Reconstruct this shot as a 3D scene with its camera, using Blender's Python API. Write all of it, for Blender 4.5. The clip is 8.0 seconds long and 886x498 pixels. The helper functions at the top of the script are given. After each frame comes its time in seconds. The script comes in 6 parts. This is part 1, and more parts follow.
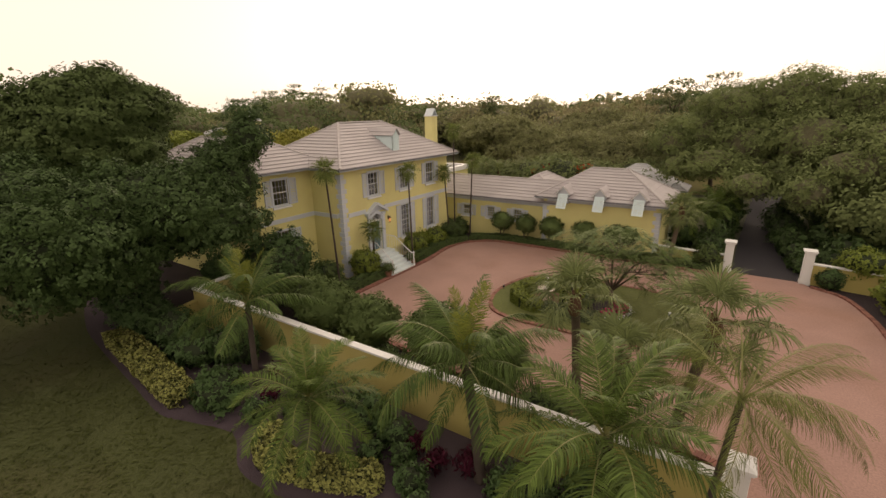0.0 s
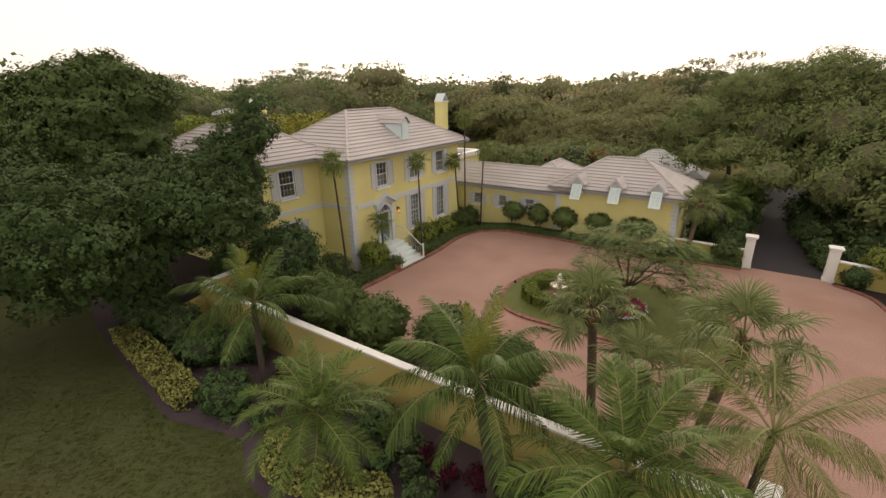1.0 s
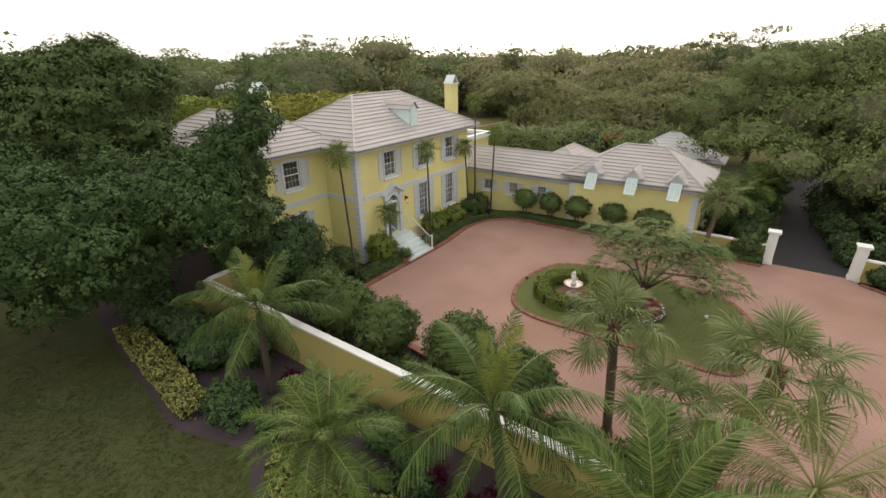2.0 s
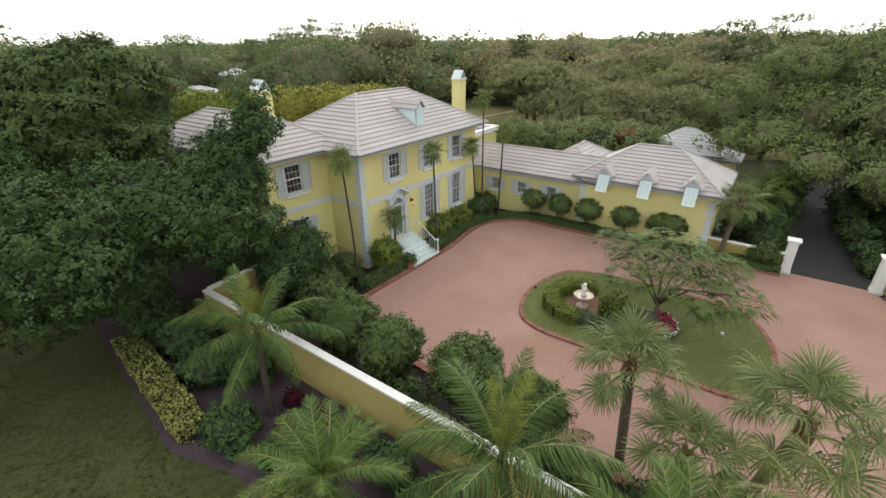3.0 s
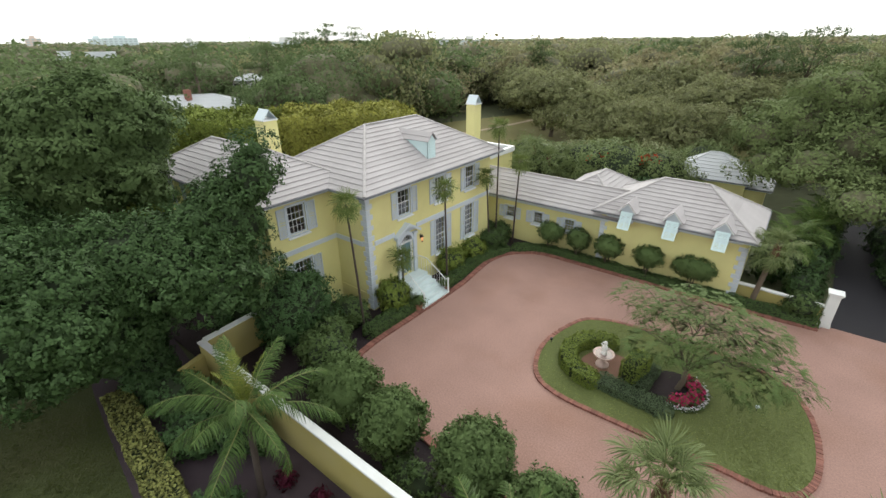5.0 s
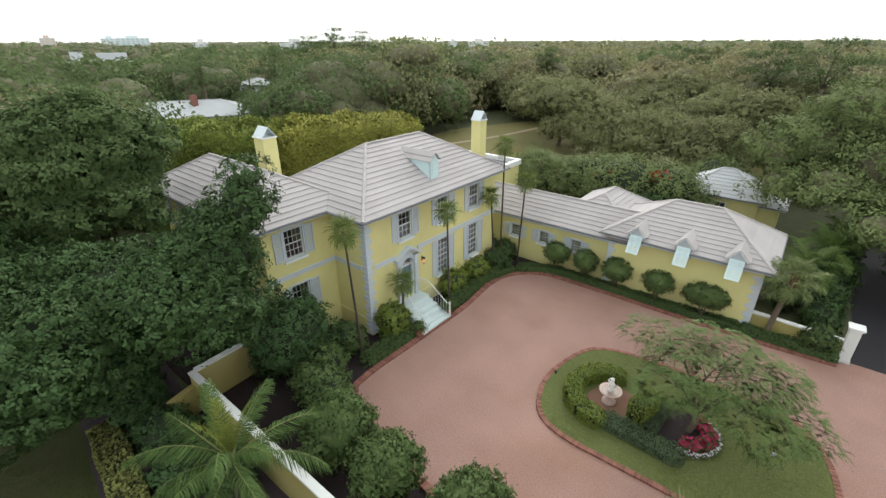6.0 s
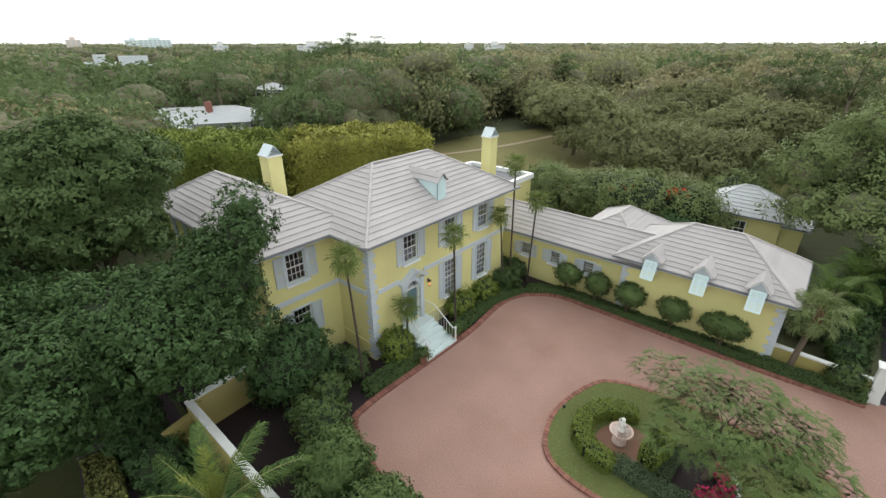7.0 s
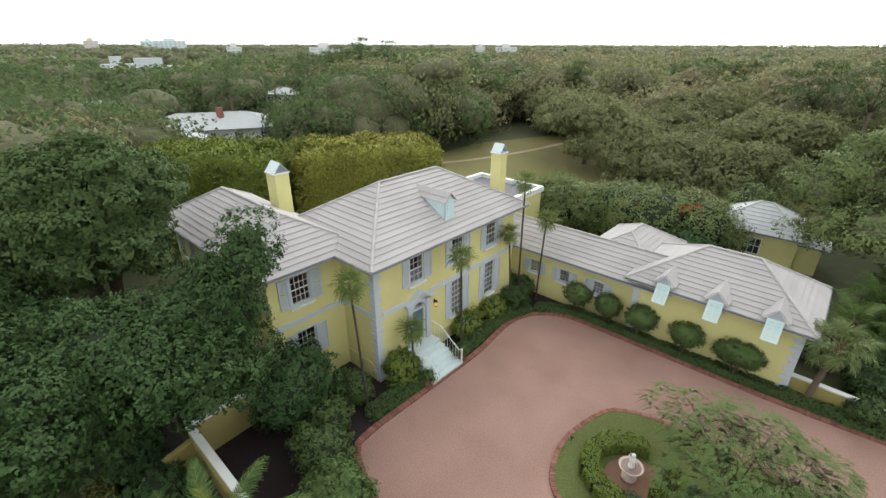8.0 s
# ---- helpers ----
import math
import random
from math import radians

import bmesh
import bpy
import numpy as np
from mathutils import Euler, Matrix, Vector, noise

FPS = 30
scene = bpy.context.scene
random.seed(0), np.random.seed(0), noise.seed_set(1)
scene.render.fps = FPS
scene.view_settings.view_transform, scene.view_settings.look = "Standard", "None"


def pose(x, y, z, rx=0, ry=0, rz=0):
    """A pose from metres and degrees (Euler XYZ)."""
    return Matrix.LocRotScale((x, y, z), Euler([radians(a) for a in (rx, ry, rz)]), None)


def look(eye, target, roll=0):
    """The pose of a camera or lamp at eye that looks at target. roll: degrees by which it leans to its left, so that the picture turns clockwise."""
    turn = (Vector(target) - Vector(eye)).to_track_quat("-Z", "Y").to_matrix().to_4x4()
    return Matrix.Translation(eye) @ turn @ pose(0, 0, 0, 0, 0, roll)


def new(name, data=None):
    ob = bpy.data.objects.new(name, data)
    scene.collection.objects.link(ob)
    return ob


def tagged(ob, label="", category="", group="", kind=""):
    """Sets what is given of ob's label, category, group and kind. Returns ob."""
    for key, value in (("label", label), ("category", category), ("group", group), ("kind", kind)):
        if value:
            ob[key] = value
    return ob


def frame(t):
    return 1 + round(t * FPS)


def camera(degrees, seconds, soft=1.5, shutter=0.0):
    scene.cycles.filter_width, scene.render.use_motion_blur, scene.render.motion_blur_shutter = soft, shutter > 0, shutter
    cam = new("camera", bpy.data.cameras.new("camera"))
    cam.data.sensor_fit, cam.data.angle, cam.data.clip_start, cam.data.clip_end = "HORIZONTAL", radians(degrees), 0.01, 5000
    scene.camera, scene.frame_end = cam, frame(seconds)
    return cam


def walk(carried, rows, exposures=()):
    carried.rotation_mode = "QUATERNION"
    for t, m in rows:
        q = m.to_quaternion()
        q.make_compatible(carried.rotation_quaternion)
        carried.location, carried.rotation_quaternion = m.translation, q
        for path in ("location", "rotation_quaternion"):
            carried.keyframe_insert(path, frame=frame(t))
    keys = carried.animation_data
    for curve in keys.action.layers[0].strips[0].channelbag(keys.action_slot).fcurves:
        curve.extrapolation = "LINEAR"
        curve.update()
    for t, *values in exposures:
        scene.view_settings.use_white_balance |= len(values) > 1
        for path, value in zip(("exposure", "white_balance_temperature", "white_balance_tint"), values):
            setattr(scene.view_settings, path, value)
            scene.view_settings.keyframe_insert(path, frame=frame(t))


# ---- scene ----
cam = camera(89.6, 8.0, 1.5)
PATH = [
    (0, (0.003, 0.434, 9.826), (-1.051, 2.028, 9.239), -1.0),
    (0.5, (-0.236, 0.755, 10.102), (-1.3, 2.328, 9.475), -1.1),
    (1, (-0.512, 1.091, 10.426), (-1.584, 2.638, 9.752), -1.0),
    (2.5, (-1.705, 2.389, 11.636), (-2.776, 3.863, 10.811), -0.9),
    (3, (-2.01, 2.847, 12.018), (-3.086, 4.306, 11.173), -0.8),
    (3.5, (-2.359, 3.271, 12.458), (-3.44, 4.72, 11.603), -0.7),
    (4, (-2.583, 3.765, 12.859), (-3.683, 5.2, 12.003), -0.7),
    (4.5, (-2.91, 4.289, 13.235), (-4.024, 5.715, 12.381), -0.7),
    (6, (-3.838, 5.93, 14.381), (-4.983, 7.334, 13.534), -0.2),
    (6.5, (-4.038, 6.566, 14.78), (-5.209, 7.949, 13.934), -0.3),
    (7, (-4.291, 7.037, 15.145), (-5.483, 8.405, 14.304), -0.1),
    (7.5, (-4.551, 7.389, 15.536), (-5.758, 8.745, 14.698), 0.0),
    (8, (-4.753, 7.704, 15.917), (-5.976, 9.047, 15.081), 0.1),
]
walk(cam, [(t, look(eye, target, roll)) for t, eye, target, roll in PATH],
     [(0.0, 0.24, 8200, 21), (1.0, 0.42, 7600, 17), (2.5, 0.74, 6550, 9), (4.5, 0.85, 6150, 6), (8.0, 0.82, 6100, 5)])

# ---- world and light ----
world = bpy.data.worlds.new("overcast_sky")
scene.world = world
world.use_nodes = True
wn = world.node_tree
wn.nodes.clear()
w_out = wn.nodes.new("ShaderNodeOutputWorld")
w_bg = wn.nodes.new("ShaderNodeBackground")
w_hs = wn.nodes.new("ShaderNodeHueSaturation")
w_sky = wn.nodes.new("ShaderNodeTexSky")
w_sky.sky_type = "NISHITA"
w_sky.sun_disc = False
w_sky.sun_elevation = radians(18)
w_sky.sun_rotation = radians(-22)
w_sky.air_density, w_sky.dust_density, w_sky.ozone_density = 1.0, 4.0, 1.0
w_hs.inputs["Saturation"].default_value = 0.3
w_hs.inputs["Value"].default_value = 0.12
# the cloud sheet that evens out the sky
w_mix = wn.nodes.new("ShaderNodeMixRGB")
w_mix.inputs[0].default_value = 0.75
w_mix.inputs[2].default_value = (1.06, 1.015, 0.94, 1)
w_bg.inputs["Strength"].default_value = 1.0
wn.links.new(w_sky.outputs[0], w_hs.inputs["Color"])
wn.links.new(w_hs.outputs[0], w_mix.inputs[1])
wn.links.new(w_mix.outputs[0], w_bg.inputs["Color"])
wn.links.new(w_bg.outputs[0], w_out.inputs["Surface"])

sun = new("sun", bpy.data.lights.new("sun", "SUN"))
sun.data.energy, sun.data.angle, sun.data.color = 0.9, radians(40), (1.0, 0.92, 0.80)
sun.matrix_world = look((-37, 92, 48), (0, 0, 0))


# ---- materials ----
def material(name, base, rough=0.7, spread=0.12, scale=3.0, fine=40.0, bump=0.15, metal=0.0, dirt=None, dirt_amount=0.3, grain=1.6, island=0.0, each=0.0, translucent=0.0, bump_dist=0.02, gloss=0.12):
    """A surface with grain and stains at two scales; island and each vary the tone from piece to piece."""
    m = bpy.data.materials.new(name)
    m.use_nodes = True
    nt = m.node_tree
    nd, ln = nt.nodes, nt.links
    bsdf = nd["Principled BSDF"]
    tc = nd.new("ShaderNodeTexCoord")
    big, small = nd.new("ShaderNodeTexNoise"), nd.new("ShaderNodeTexNoise")
    big.inputs["Scale"].default_value, big.inputs["Detail"].default_value = scale, 5
    small.inputs["Scale"].default_value, small.inputs["Detail"].default_value = fine, 3
    ln.new(tc.outputs["Object"], big.inputs["Vector"])
    ln.new(tc.outputs["Object"], small.inputs["Vector"])

    def math(op, a, b):
        n = nd.new("ShaderNodeMath")
        n.operation = op
        for k, v in enumerate((a, b)):
            if isinstance(v, (int, float)):
                n.inputs[k].default_value = v
            else:
                ln.new(v, n.inputs[k])
        return n.outputs[0]
    tone = math("ADD", math("MULTIPLY", math("SUBTRACT", big.outputs[0], 0.5), 2 * spread), math("MULTIPLY", math("SUBTRACT", small.outputs[0], 0.5), grain * spread))
    if island:
        g = nd.new("ShaderNodeNewGeometry")
        tone = math("ADD", tone, math("MULTIPLY", math("SUBTRACT", g.outputs["Random Per Island"], 0.5), 2 * island))
    if each:
        o = nd.new("ShaderNodeObjectInfo")
        tone = math("ADD", tone, math("MULTIPLY", math("SUBTRACT", o.outputs["Random"], 0.5), 2 * each))
    tone = math("ADD", tone, 1.0)
    colour = nd.new("ShaderNodeRGB")
    colour.outputs[0].default_value = (*base, 1)
    col = colour.outputs[0]
    if dirt:
        ramp = nd.new("ShaderNodeMapRange")
        ramp.inputs[1].default_value, ramp.inputs[2].default_value = 0.48, 0.72
        n3 = nd.new("ShaderNodeTexNoise")
        n3.inputs["Scale"].default_value, n3.inputs["Detail"].default_value = scale * 0.45, 7
        ln.new(tc.outputs["Object"], n3.inputs["Vector"])
        ln.new(n3.outputs[0], ramp.inputs[0])
        mix = nd.new("ShaderNodeMixRGB")
        mix.inputs[2].default_value = (*dirt, 1)
        ln.new(math("MULTIPLY", ramp.outputs[0], dirt_amount), mix.inputs[0])
        ln.new(col, mix.inputs[1])
        col = mix.outputs[0]
    mul = nd.new("ShaderNodeVectorMath")
    mul.operation = "SCALE"
    ln.new(col, mul.inputs[0])
    ln.new(tone, mul.inputs["Scale"])
    ln.new(mul.outputs[0], bsdf.inputs["Base Color"])
    bsdf.inputs["Roughness"].default_value = rough
    bsdf.inputs["Metallic"].default_value = metal
    bsdf.inputs["Specular IOR Level"].default_value = gloss if translucent else 0.4
    if bump:
        b = nd.new("ShaderNodeBump")
        b.inputs["Strength"].default_value, b.inputs["Distance"].default_value = bump, bump_dist
        ln.new(small.outputs[0], b.inputs["Height"])
        ln.new(b.outputs[0], bsdf.inputs["Normal"])
    if translucent:
        tr = nd.new("ShaderNodeBsdfTranslucent")
        ln.new(mul.outputs[0], tr.inputs["Color"])
        sh = nd.new("ShaderNodeMixShader")
        sh.inputs[0].default_value = translucent
        ln.new(bsdf.outputs[0], sh.inputs[1])
        ln.new(tr.outputs[0], sh.inputs[2])
        ln.new(sh.outputs[0], nd["Material Output"].inputs["Surface"])
    return m


def leaf_material(name, base, spread=0.13, island=0.14, scale=0.6, rough=0.65, tr=0.18, gloss=0.12):
    return material(name, base, rough, spread, scale, 6.0, 0.0, island=island, translucent=tr, each=0.08, gloss=gloss)


YELLOW = material("yellow_stucco", (0.635, 0.600, 0.275), 0.85, 0.06, 0.8, 60, 0.2, dirt=(0.47, 0.41, 0.215), dirt_amount=0.4)
# Garden wall stucco: stained, and its base also darkened for tree shade.
WALL_YELLOW = material("weathered_shaded_yellow_stucco", (0.38, 0.325, 0.115), 0.9, 0.08, 0.9, 60, 0.2, dirt=(0.36, 0.32, 0.16), dirt_amount=0.5)
TRIM = material("pale_blue_grey_trim", (0.49, 0.545, 0.61), 0.6, 0.04, 1.5, 50, 0.08)
WHITE = material("white_paint", (0.70, 0.72, 0.73), 0.5, 0.04, 1.5, 50, 0.08)
AQUA = material("pale_aqua_louver_paint", (0.58, 0.72, 0.75), 0.5, 0.04, 1.5, 40, 0.05)
WHITE_WORN = material("weathered_white_coping", (0.66, 0.68, 0.68), 0.8, 0.08, 1.2, 50, 0.15, dirt=(0.4, 0.4, 0.38), dirt_amount=0.4)
ROOF = material("pale_pink_grey_tile", (0.405, 0.385, 0.395), 0.85, 0.10, 0.7, 22, 0.25, dirt=(0.32, 0.30, 0.305), dirt_amount=0.5, each=0.05)
ROOF_CAP = material("mortared_ridge_tile", (0.42, 0.40, 0.405), 0.85, 0.12, 1.5, 14, 0.3, dirt=(0.4, 0.38, 0.36), dirt_amount=0.5, island=0.08)
ROOF_WHITE = material("white_washed_roof_tile", (0.50, 0.52, 0.55), 0.8, 0.05, 0.7, 30, 0.2, each=0.03)
COURT = material("pink_gravel_paving", (0.300, 0.186, 0.158), 0.9, 0.22, 0.45, 16, 0.4, dirt=(0.250, 0.142, 0.108), dirt_amount=0.9, grain=3.4)
BRICK = material("red_kerb_brick", (0.220, 0.098, 0.076), 0.85, 0.15, 2.0, 40, 0.3, island=0.25)
# Asphalt base lowered further to include the trees' shade over the lane.
ASPHALT = material("tree_shaded_asphalt", (0.020, 0.019, 0.024), 0.85, 0.12, 0.5, 60, 0.3)
LAWN = material("rough_lawn", (0.051, 0.063, 0.019), 0.95, 0.28, 0.35, 14, 0.6, dirt=(0.062, 0.056, 0.02), dirt_amount=0.7, bump_dist=0.06)
GRASS = material("clipped_grass", (0.110, 0.132, 0.042), 0.95, 0.18, 0.6, 18, 0.6, bump_dist=0.05)
FARGRASS = material("park_lawn", (0.155, 0.145, 0.052), 0.95, 0.2, 0.15, 8, 0.3, dirt=(0.19, 0.16, 0.07), dirt_amount=0.5)
WOODFLOOR = material("shaded_undergrowth", (0.070, 0.078, 0.038), 0.95, 0.3, 0.08, 1.2, 0.4)
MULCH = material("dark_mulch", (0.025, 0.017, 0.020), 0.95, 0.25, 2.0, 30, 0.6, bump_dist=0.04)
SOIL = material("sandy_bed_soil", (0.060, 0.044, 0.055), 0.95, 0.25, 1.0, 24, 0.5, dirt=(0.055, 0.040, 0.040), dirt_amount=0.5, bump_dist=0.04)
REDSOIL = material("reddish_gravel_ring", (0.19, 0.105, 0.075), 0.95, 0.2, 1.5, 24, 0.5)
BARK = material("grey_brown_bark", (0.12, 0.095, 0.07), 0.9, 0.25, 3.0, 25, 0.6)
PALMBARK = material("ringed_palm_bark", (0.062, 0.048, 0.041), 0.9, 0.2, 4.0, 30, 0.5)
BOOT = material("brown_palm_fibre", (0.11, 0.06, 0.035), 0.95, 0.3, 6.0, 40, 0.5)
METAL = material("pale_zinc_cap", (0.55, 0.62, 0.66), 0.45, 0.08, 2.0, 30, 0.05, metal=0.5)
GUTTER = material("dark_gutter", (0.16, 0.17, 0.19), 0.5, 0.08, 2.0, 30, 0.05)
DOORPAINT = material("slate_green_door_paint", (0.11, 0.19, 0.22), 0.45, 0.05, 2.0, 40, 0.05)
STONE = material("pale_stone_step", (0.58, 0.67, 0.69), 0.7, 0.06, 1.5, 40, 0.15, dirt=(0.5, 0.52, 0.5), dirt_amount=0.4)
TERRACOTTA = material("terracotta", (0.30, 0.15, 0.10), 0.85, 0.12, 3.0, 40, 0.2)
FOUNTSTONE = material("pinkish_cast_stone", (0.55, 0.42, 0.38), 0.85, 0.12, 3.0, 40, 0.3)
STATUE = material("white_cast_stone", (0.78, 0.77, 0.75), 0.7, 0.08, 5.0, 40, 0.2)
IRON = material("black_iron", (0.02, 0.02, 0.02), 0.5, 0.1, 5.0, 40, 0.1)
BLIND = material("grey_linen_blind", (0.36, 0.35, 0.39), 0.9, 0.06, 2.0, 60, 0.1)
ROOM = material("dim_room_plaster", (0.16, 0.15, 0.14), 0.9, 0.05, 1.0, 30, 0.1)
FLATROOF = material("grey_flat_roof", (0.16, 0.16, 0.18), 0.9, 0.12, 0.8, 20, 0.2)
PALEWALL = material("pale_render", (0.66, 0.66, 0.66), 0.85, 0.06, 0.5, 20, 0.1)
LAVENDER = material("pale_lavender_render", (0.55, 0.53, 0.60), 0.85, 0.06, 0.5, 20, 0.1)
BLUEROOF = material("blue_grey_roof", (0.42, 0.48, 0.52), 0.7, 0.06, 0.5, 20, 0.1)
# Aqua base whitened, so the far haze sits in the wall colour.
AQUAWALL = material("haze_paled_aqua_render", (0.66, 0.75, 0.78), 0.85, 0.06, 0.05, 2, 0.0)
GREYWALL = material("weathered_grey_render", (0.52, 0.55, 0.58), 0.85, 0.06, 0.5, 20, 0.1)
PINKWALL = material("pale_coral_render", (0.68, 0.58, 0.52), 0.85, 0.06, 0.05, 2, 0.0)
# Pane tone lightened likewise, with the haze in its colour.
FARPANE = material("hazy_far_glass", (0.46, 0.53, 0.57), 0.3, 0.05, 1.0, 20, 0.0)
DARKPANE = material("dark_window_glass", (0.03, 0.035, 0.045), 0.12, 0.05, 1.0, 20, 0.0)
SANDPATH = material("pale_sand_path", (0.34, 0.27, 0.20), 0.95, 0.1, 0.6, 20, 0.2)
WATER = material("still_pale_water", (0.24, 0.18, 0.16), 0.08, 0.05, 0.5, 10, 0.0)
LAMPGLOW = bpy.data.materials.new("lit_lantern_glass")
LAMPGLOW.use_nodes = True
LAMPGLOW.node_tree.nodes["Principled BSDF"].inputs["Base Color"].default_value = (0.25, 0.12, 0.05, 1)
LAMPGLOW.node_tree.nodes["Principled BSDF"].inputs["Emission Color"].default_value = (1.0, 0.45, 0.18, 1)
LAMPGLOW.node_tree.nodes["Principled BSDF"].inputs["Emission Strength"].default_value = 0.6
GLASS = bpy.data.materials.new("window_glass")
GLASS.use_nodes = True
gb = GLASS.node_tree.nodes["Principled BSDF"]
gb.inputs["Base Color"].default_value = (0.75, 0.8, 0.82, 1)
gb.inputs["Roughness"].default_value = 0.02
gb.inputs["Transmission Weight"].default_value = 1.0
gb.inputs["IOR"].default_value = 1.35

L_TREE = leaf_material("deep_green_leaf", (0.060, 0.104, 0.037), 0.30, 0.30, 0.5, 0.55, 0.18, 0.15)
# Cores inside woodland crowns; shade between leaves is put into this colour.
WOOD_SHADED_CORE = material("shaded_woodland_core", (0.125, 0.122, 0.072), 0.95, 0.45, 0.5, 3.0, 0.6, bump_dist=0.25)
RACHIS = material("pale_frond_stalk", (0.15, 0.16, 0.05), 0.6, 0.15, 4.0, 30, 0.1)
# Solid insides of trees, bushes and hedges, coloured dark for inner shade.
SHADED_CORE = material("shaded_leaf_core", (0.026, 0.038, 0.018), 0.95, 0.3, 1.0, 8.0, 0.3)
L_TREE2 = leaf_material("olive_green_leaf", (0.098, 0.145, 0.054), scale=0.3)
# L_RIGHT, L_WOODS and L_WOODS3 are lightened: distant haze put into leaf colour.
L_RIGHT = leaf_material("warm_green_leaf", (0.165, 0.210, 0.084), scale=0.25)
L_WOODS = leaf_material("woodland_leaf", (0.225, 0.240, 0.118), 0.4, 0.30, 0.09, tr=0.45)
L_WOODS2 = leaf_material("green_woodland_leaf", (0.122, 0.168, 0.072), 0.4, 0.30, 0.09, tr=0.45)
L_WOODS3 = leaf_material("haze_paled_brownish_leaf", (0.250, 0.232, 0.130), 0.4, 0.30, 0.09, tr=0.45)
L_SHRUB = leaf_material("glossy_shrub_leaf", (0.078, 0.138, 0.054), scale=0.8)
L_BALL = leaf_material("clipped_bush_leaf", (0.106, 0.156, 0.056), scale=1.0)
L_HEDGE = leaf_material("low_hedge_leaf", (0.090, 0.140, 0.050), scale=1.0)
L_LOW = leaf_material("grey_green_hedge_leaf", (0.105, 0.145, 0.078), scale=1.0)
L_BRIGHT = leaf_material("bright_hedge_leaf", (0.180, 0.232, 0.050), scale=1.2)
L_VARIEG = leaf_material("variegated_yellow_leaf", (0.235, 0.250, 0.085), 0.25, 0.7, 1.5)
L_YELLOW = leaf_material("sunny_ficus_leaf", (0.250, 0.255, 0.060), 0.25, 0.4, 0.4)
L_YELLOW2 = leaf_material("green_ficus_leaf", (0.165, 0.205, 0.046), 0.25, 0.4, 0.4)
L_FEATHER = leaf_material("fine_feathery_leaf", (0.122, 0.178, 0.060), scale=0.8)
L_COCO = leaf_material("coconut_leaflet", (0.070, 0.116, 0.032), 0.25, 0.5, 1.2, 0.55, 0.22, 0.14)
L_DATE = leaf_material("dark_palm_leaflet", (0.082, 0.130, 0.031), 0.2, 0.5, 1.2, 0.55, 0.22, 0.14)
L_FAN = leaf_material("fan_palm_leaf", (0.152, 0.190, 0.080), 0.2, 0.4, 1.2, 0.55, 0.25, 0.12)
L_YOUNG = leaf_material("young_palm_leaflet", (0.185, 0.215, 0.048), 0.2, 0.3, 1.2, tr=0.35)
L_GRASS = leaf_material("lawn_blade", (0.060, 0.074, 0.021), 0.22, 0.15, 0.35)
L_GRASS2 = leaf_material("clipped_blade", (0.140, 0.165, 0.052), 0.3, 0.3, 0.8)
L_WEEP = leaf_material("weeping_palm_leaflet", (0.135, 0.165, 0.045), 0.2, 0.4, 1.2, 0.5, 0.3, 0.2)
L_THATCH = leaf_material("thatch_palm_leaf", (0.130, 0.170, 0.050), 0.2, 0.3, 1.2, tr=0.25)
L_CROTON = leaf_material("dark_red_leaf", (0.075, 0.012, 0.028), 0.3, 0.5, 2.0)
P_RED = leaf_material("crimson_petal", (0.45, 0.035, 0.125), 0.2, 0.4, 2.0)
P_WHITE = leaf_material("white_petal", (0.72, 0.70, 0.74), 0.1, 0.2, 2.0)
P_ORANGE = leaf_material("orange_red_blossom", (0.45, 0.06, 0.02), 0.2, 0.4, 2.0)


# ---- builders ----
def thing(name, label, category, x=0, y=0, z=0, rz=0, group="", kind=""):
    ob = new(name)
    ob.matrix_basis = pose(x, y, z, 0, 0, rz)
    return tagged(ob, label, category, group, kind)


def mesh_of(name, bm, mat, smooth=False):
    me = bpy.data.meshes.new(name)
    bm.normal_update()
    bm.to_mesh(me)
    bm.free()
    for m in (mat if isinstance(mat, (list, tuple)) else [mat]):
        me.materials.append(m)
    if smooth:
        me.polygons.foreach_set("use_smooth", [True] * len(me.polygons))
    return me


def part(name, bm, mat, parent=None, label="", smooth=False):
    """A bmesh (or a finished mesh) as one object under its thing."""
    me = bm if isinstance(bm, bpy.types.Mesh) else mesh_of(name, bm, mat, smooth)
    ob = new(name, me)
    ob.parent = parent
    if label:
        ob["label"] = label
    return ob


def structure(name, bm, mat, label, category, smooth=False):
    return tagged(part(name, bm, mat, None, "", smooth), label, category, "", "structure")


def box(bm, x0, x1, y0, y1, z0, z1, m=None, bevel=0.0):
    vs = [bm.verts.new((x, y, z)) for z in (z0, z1) for x, y in ((x0, y0), (x1, y0), (x1, y1), (x0, y1))]
    fs = [bm.faces.new([vs[i] for i in f]) for f in ((3, 2, 1, 0), (4, 5, 6, 7), (0, 1, 5, 4), (1, 2, 6, 5), (2, 3, 7, 6), (3, 0, 4, 7))]
    if bevel:
        es = list({e for f in fs for e in f.edges})
        got = bmesh.ops.bevel(bm, geom=es, offset=bevel, segments=2, affect="EDGES", profile=0.5)
        vs = list({v for f in got["faces"] for v in f.verts} | {v for v in vs if v.is_valid})
    if m is not None:
        for v in vs:
            v.co = m @ v.co
    return vs


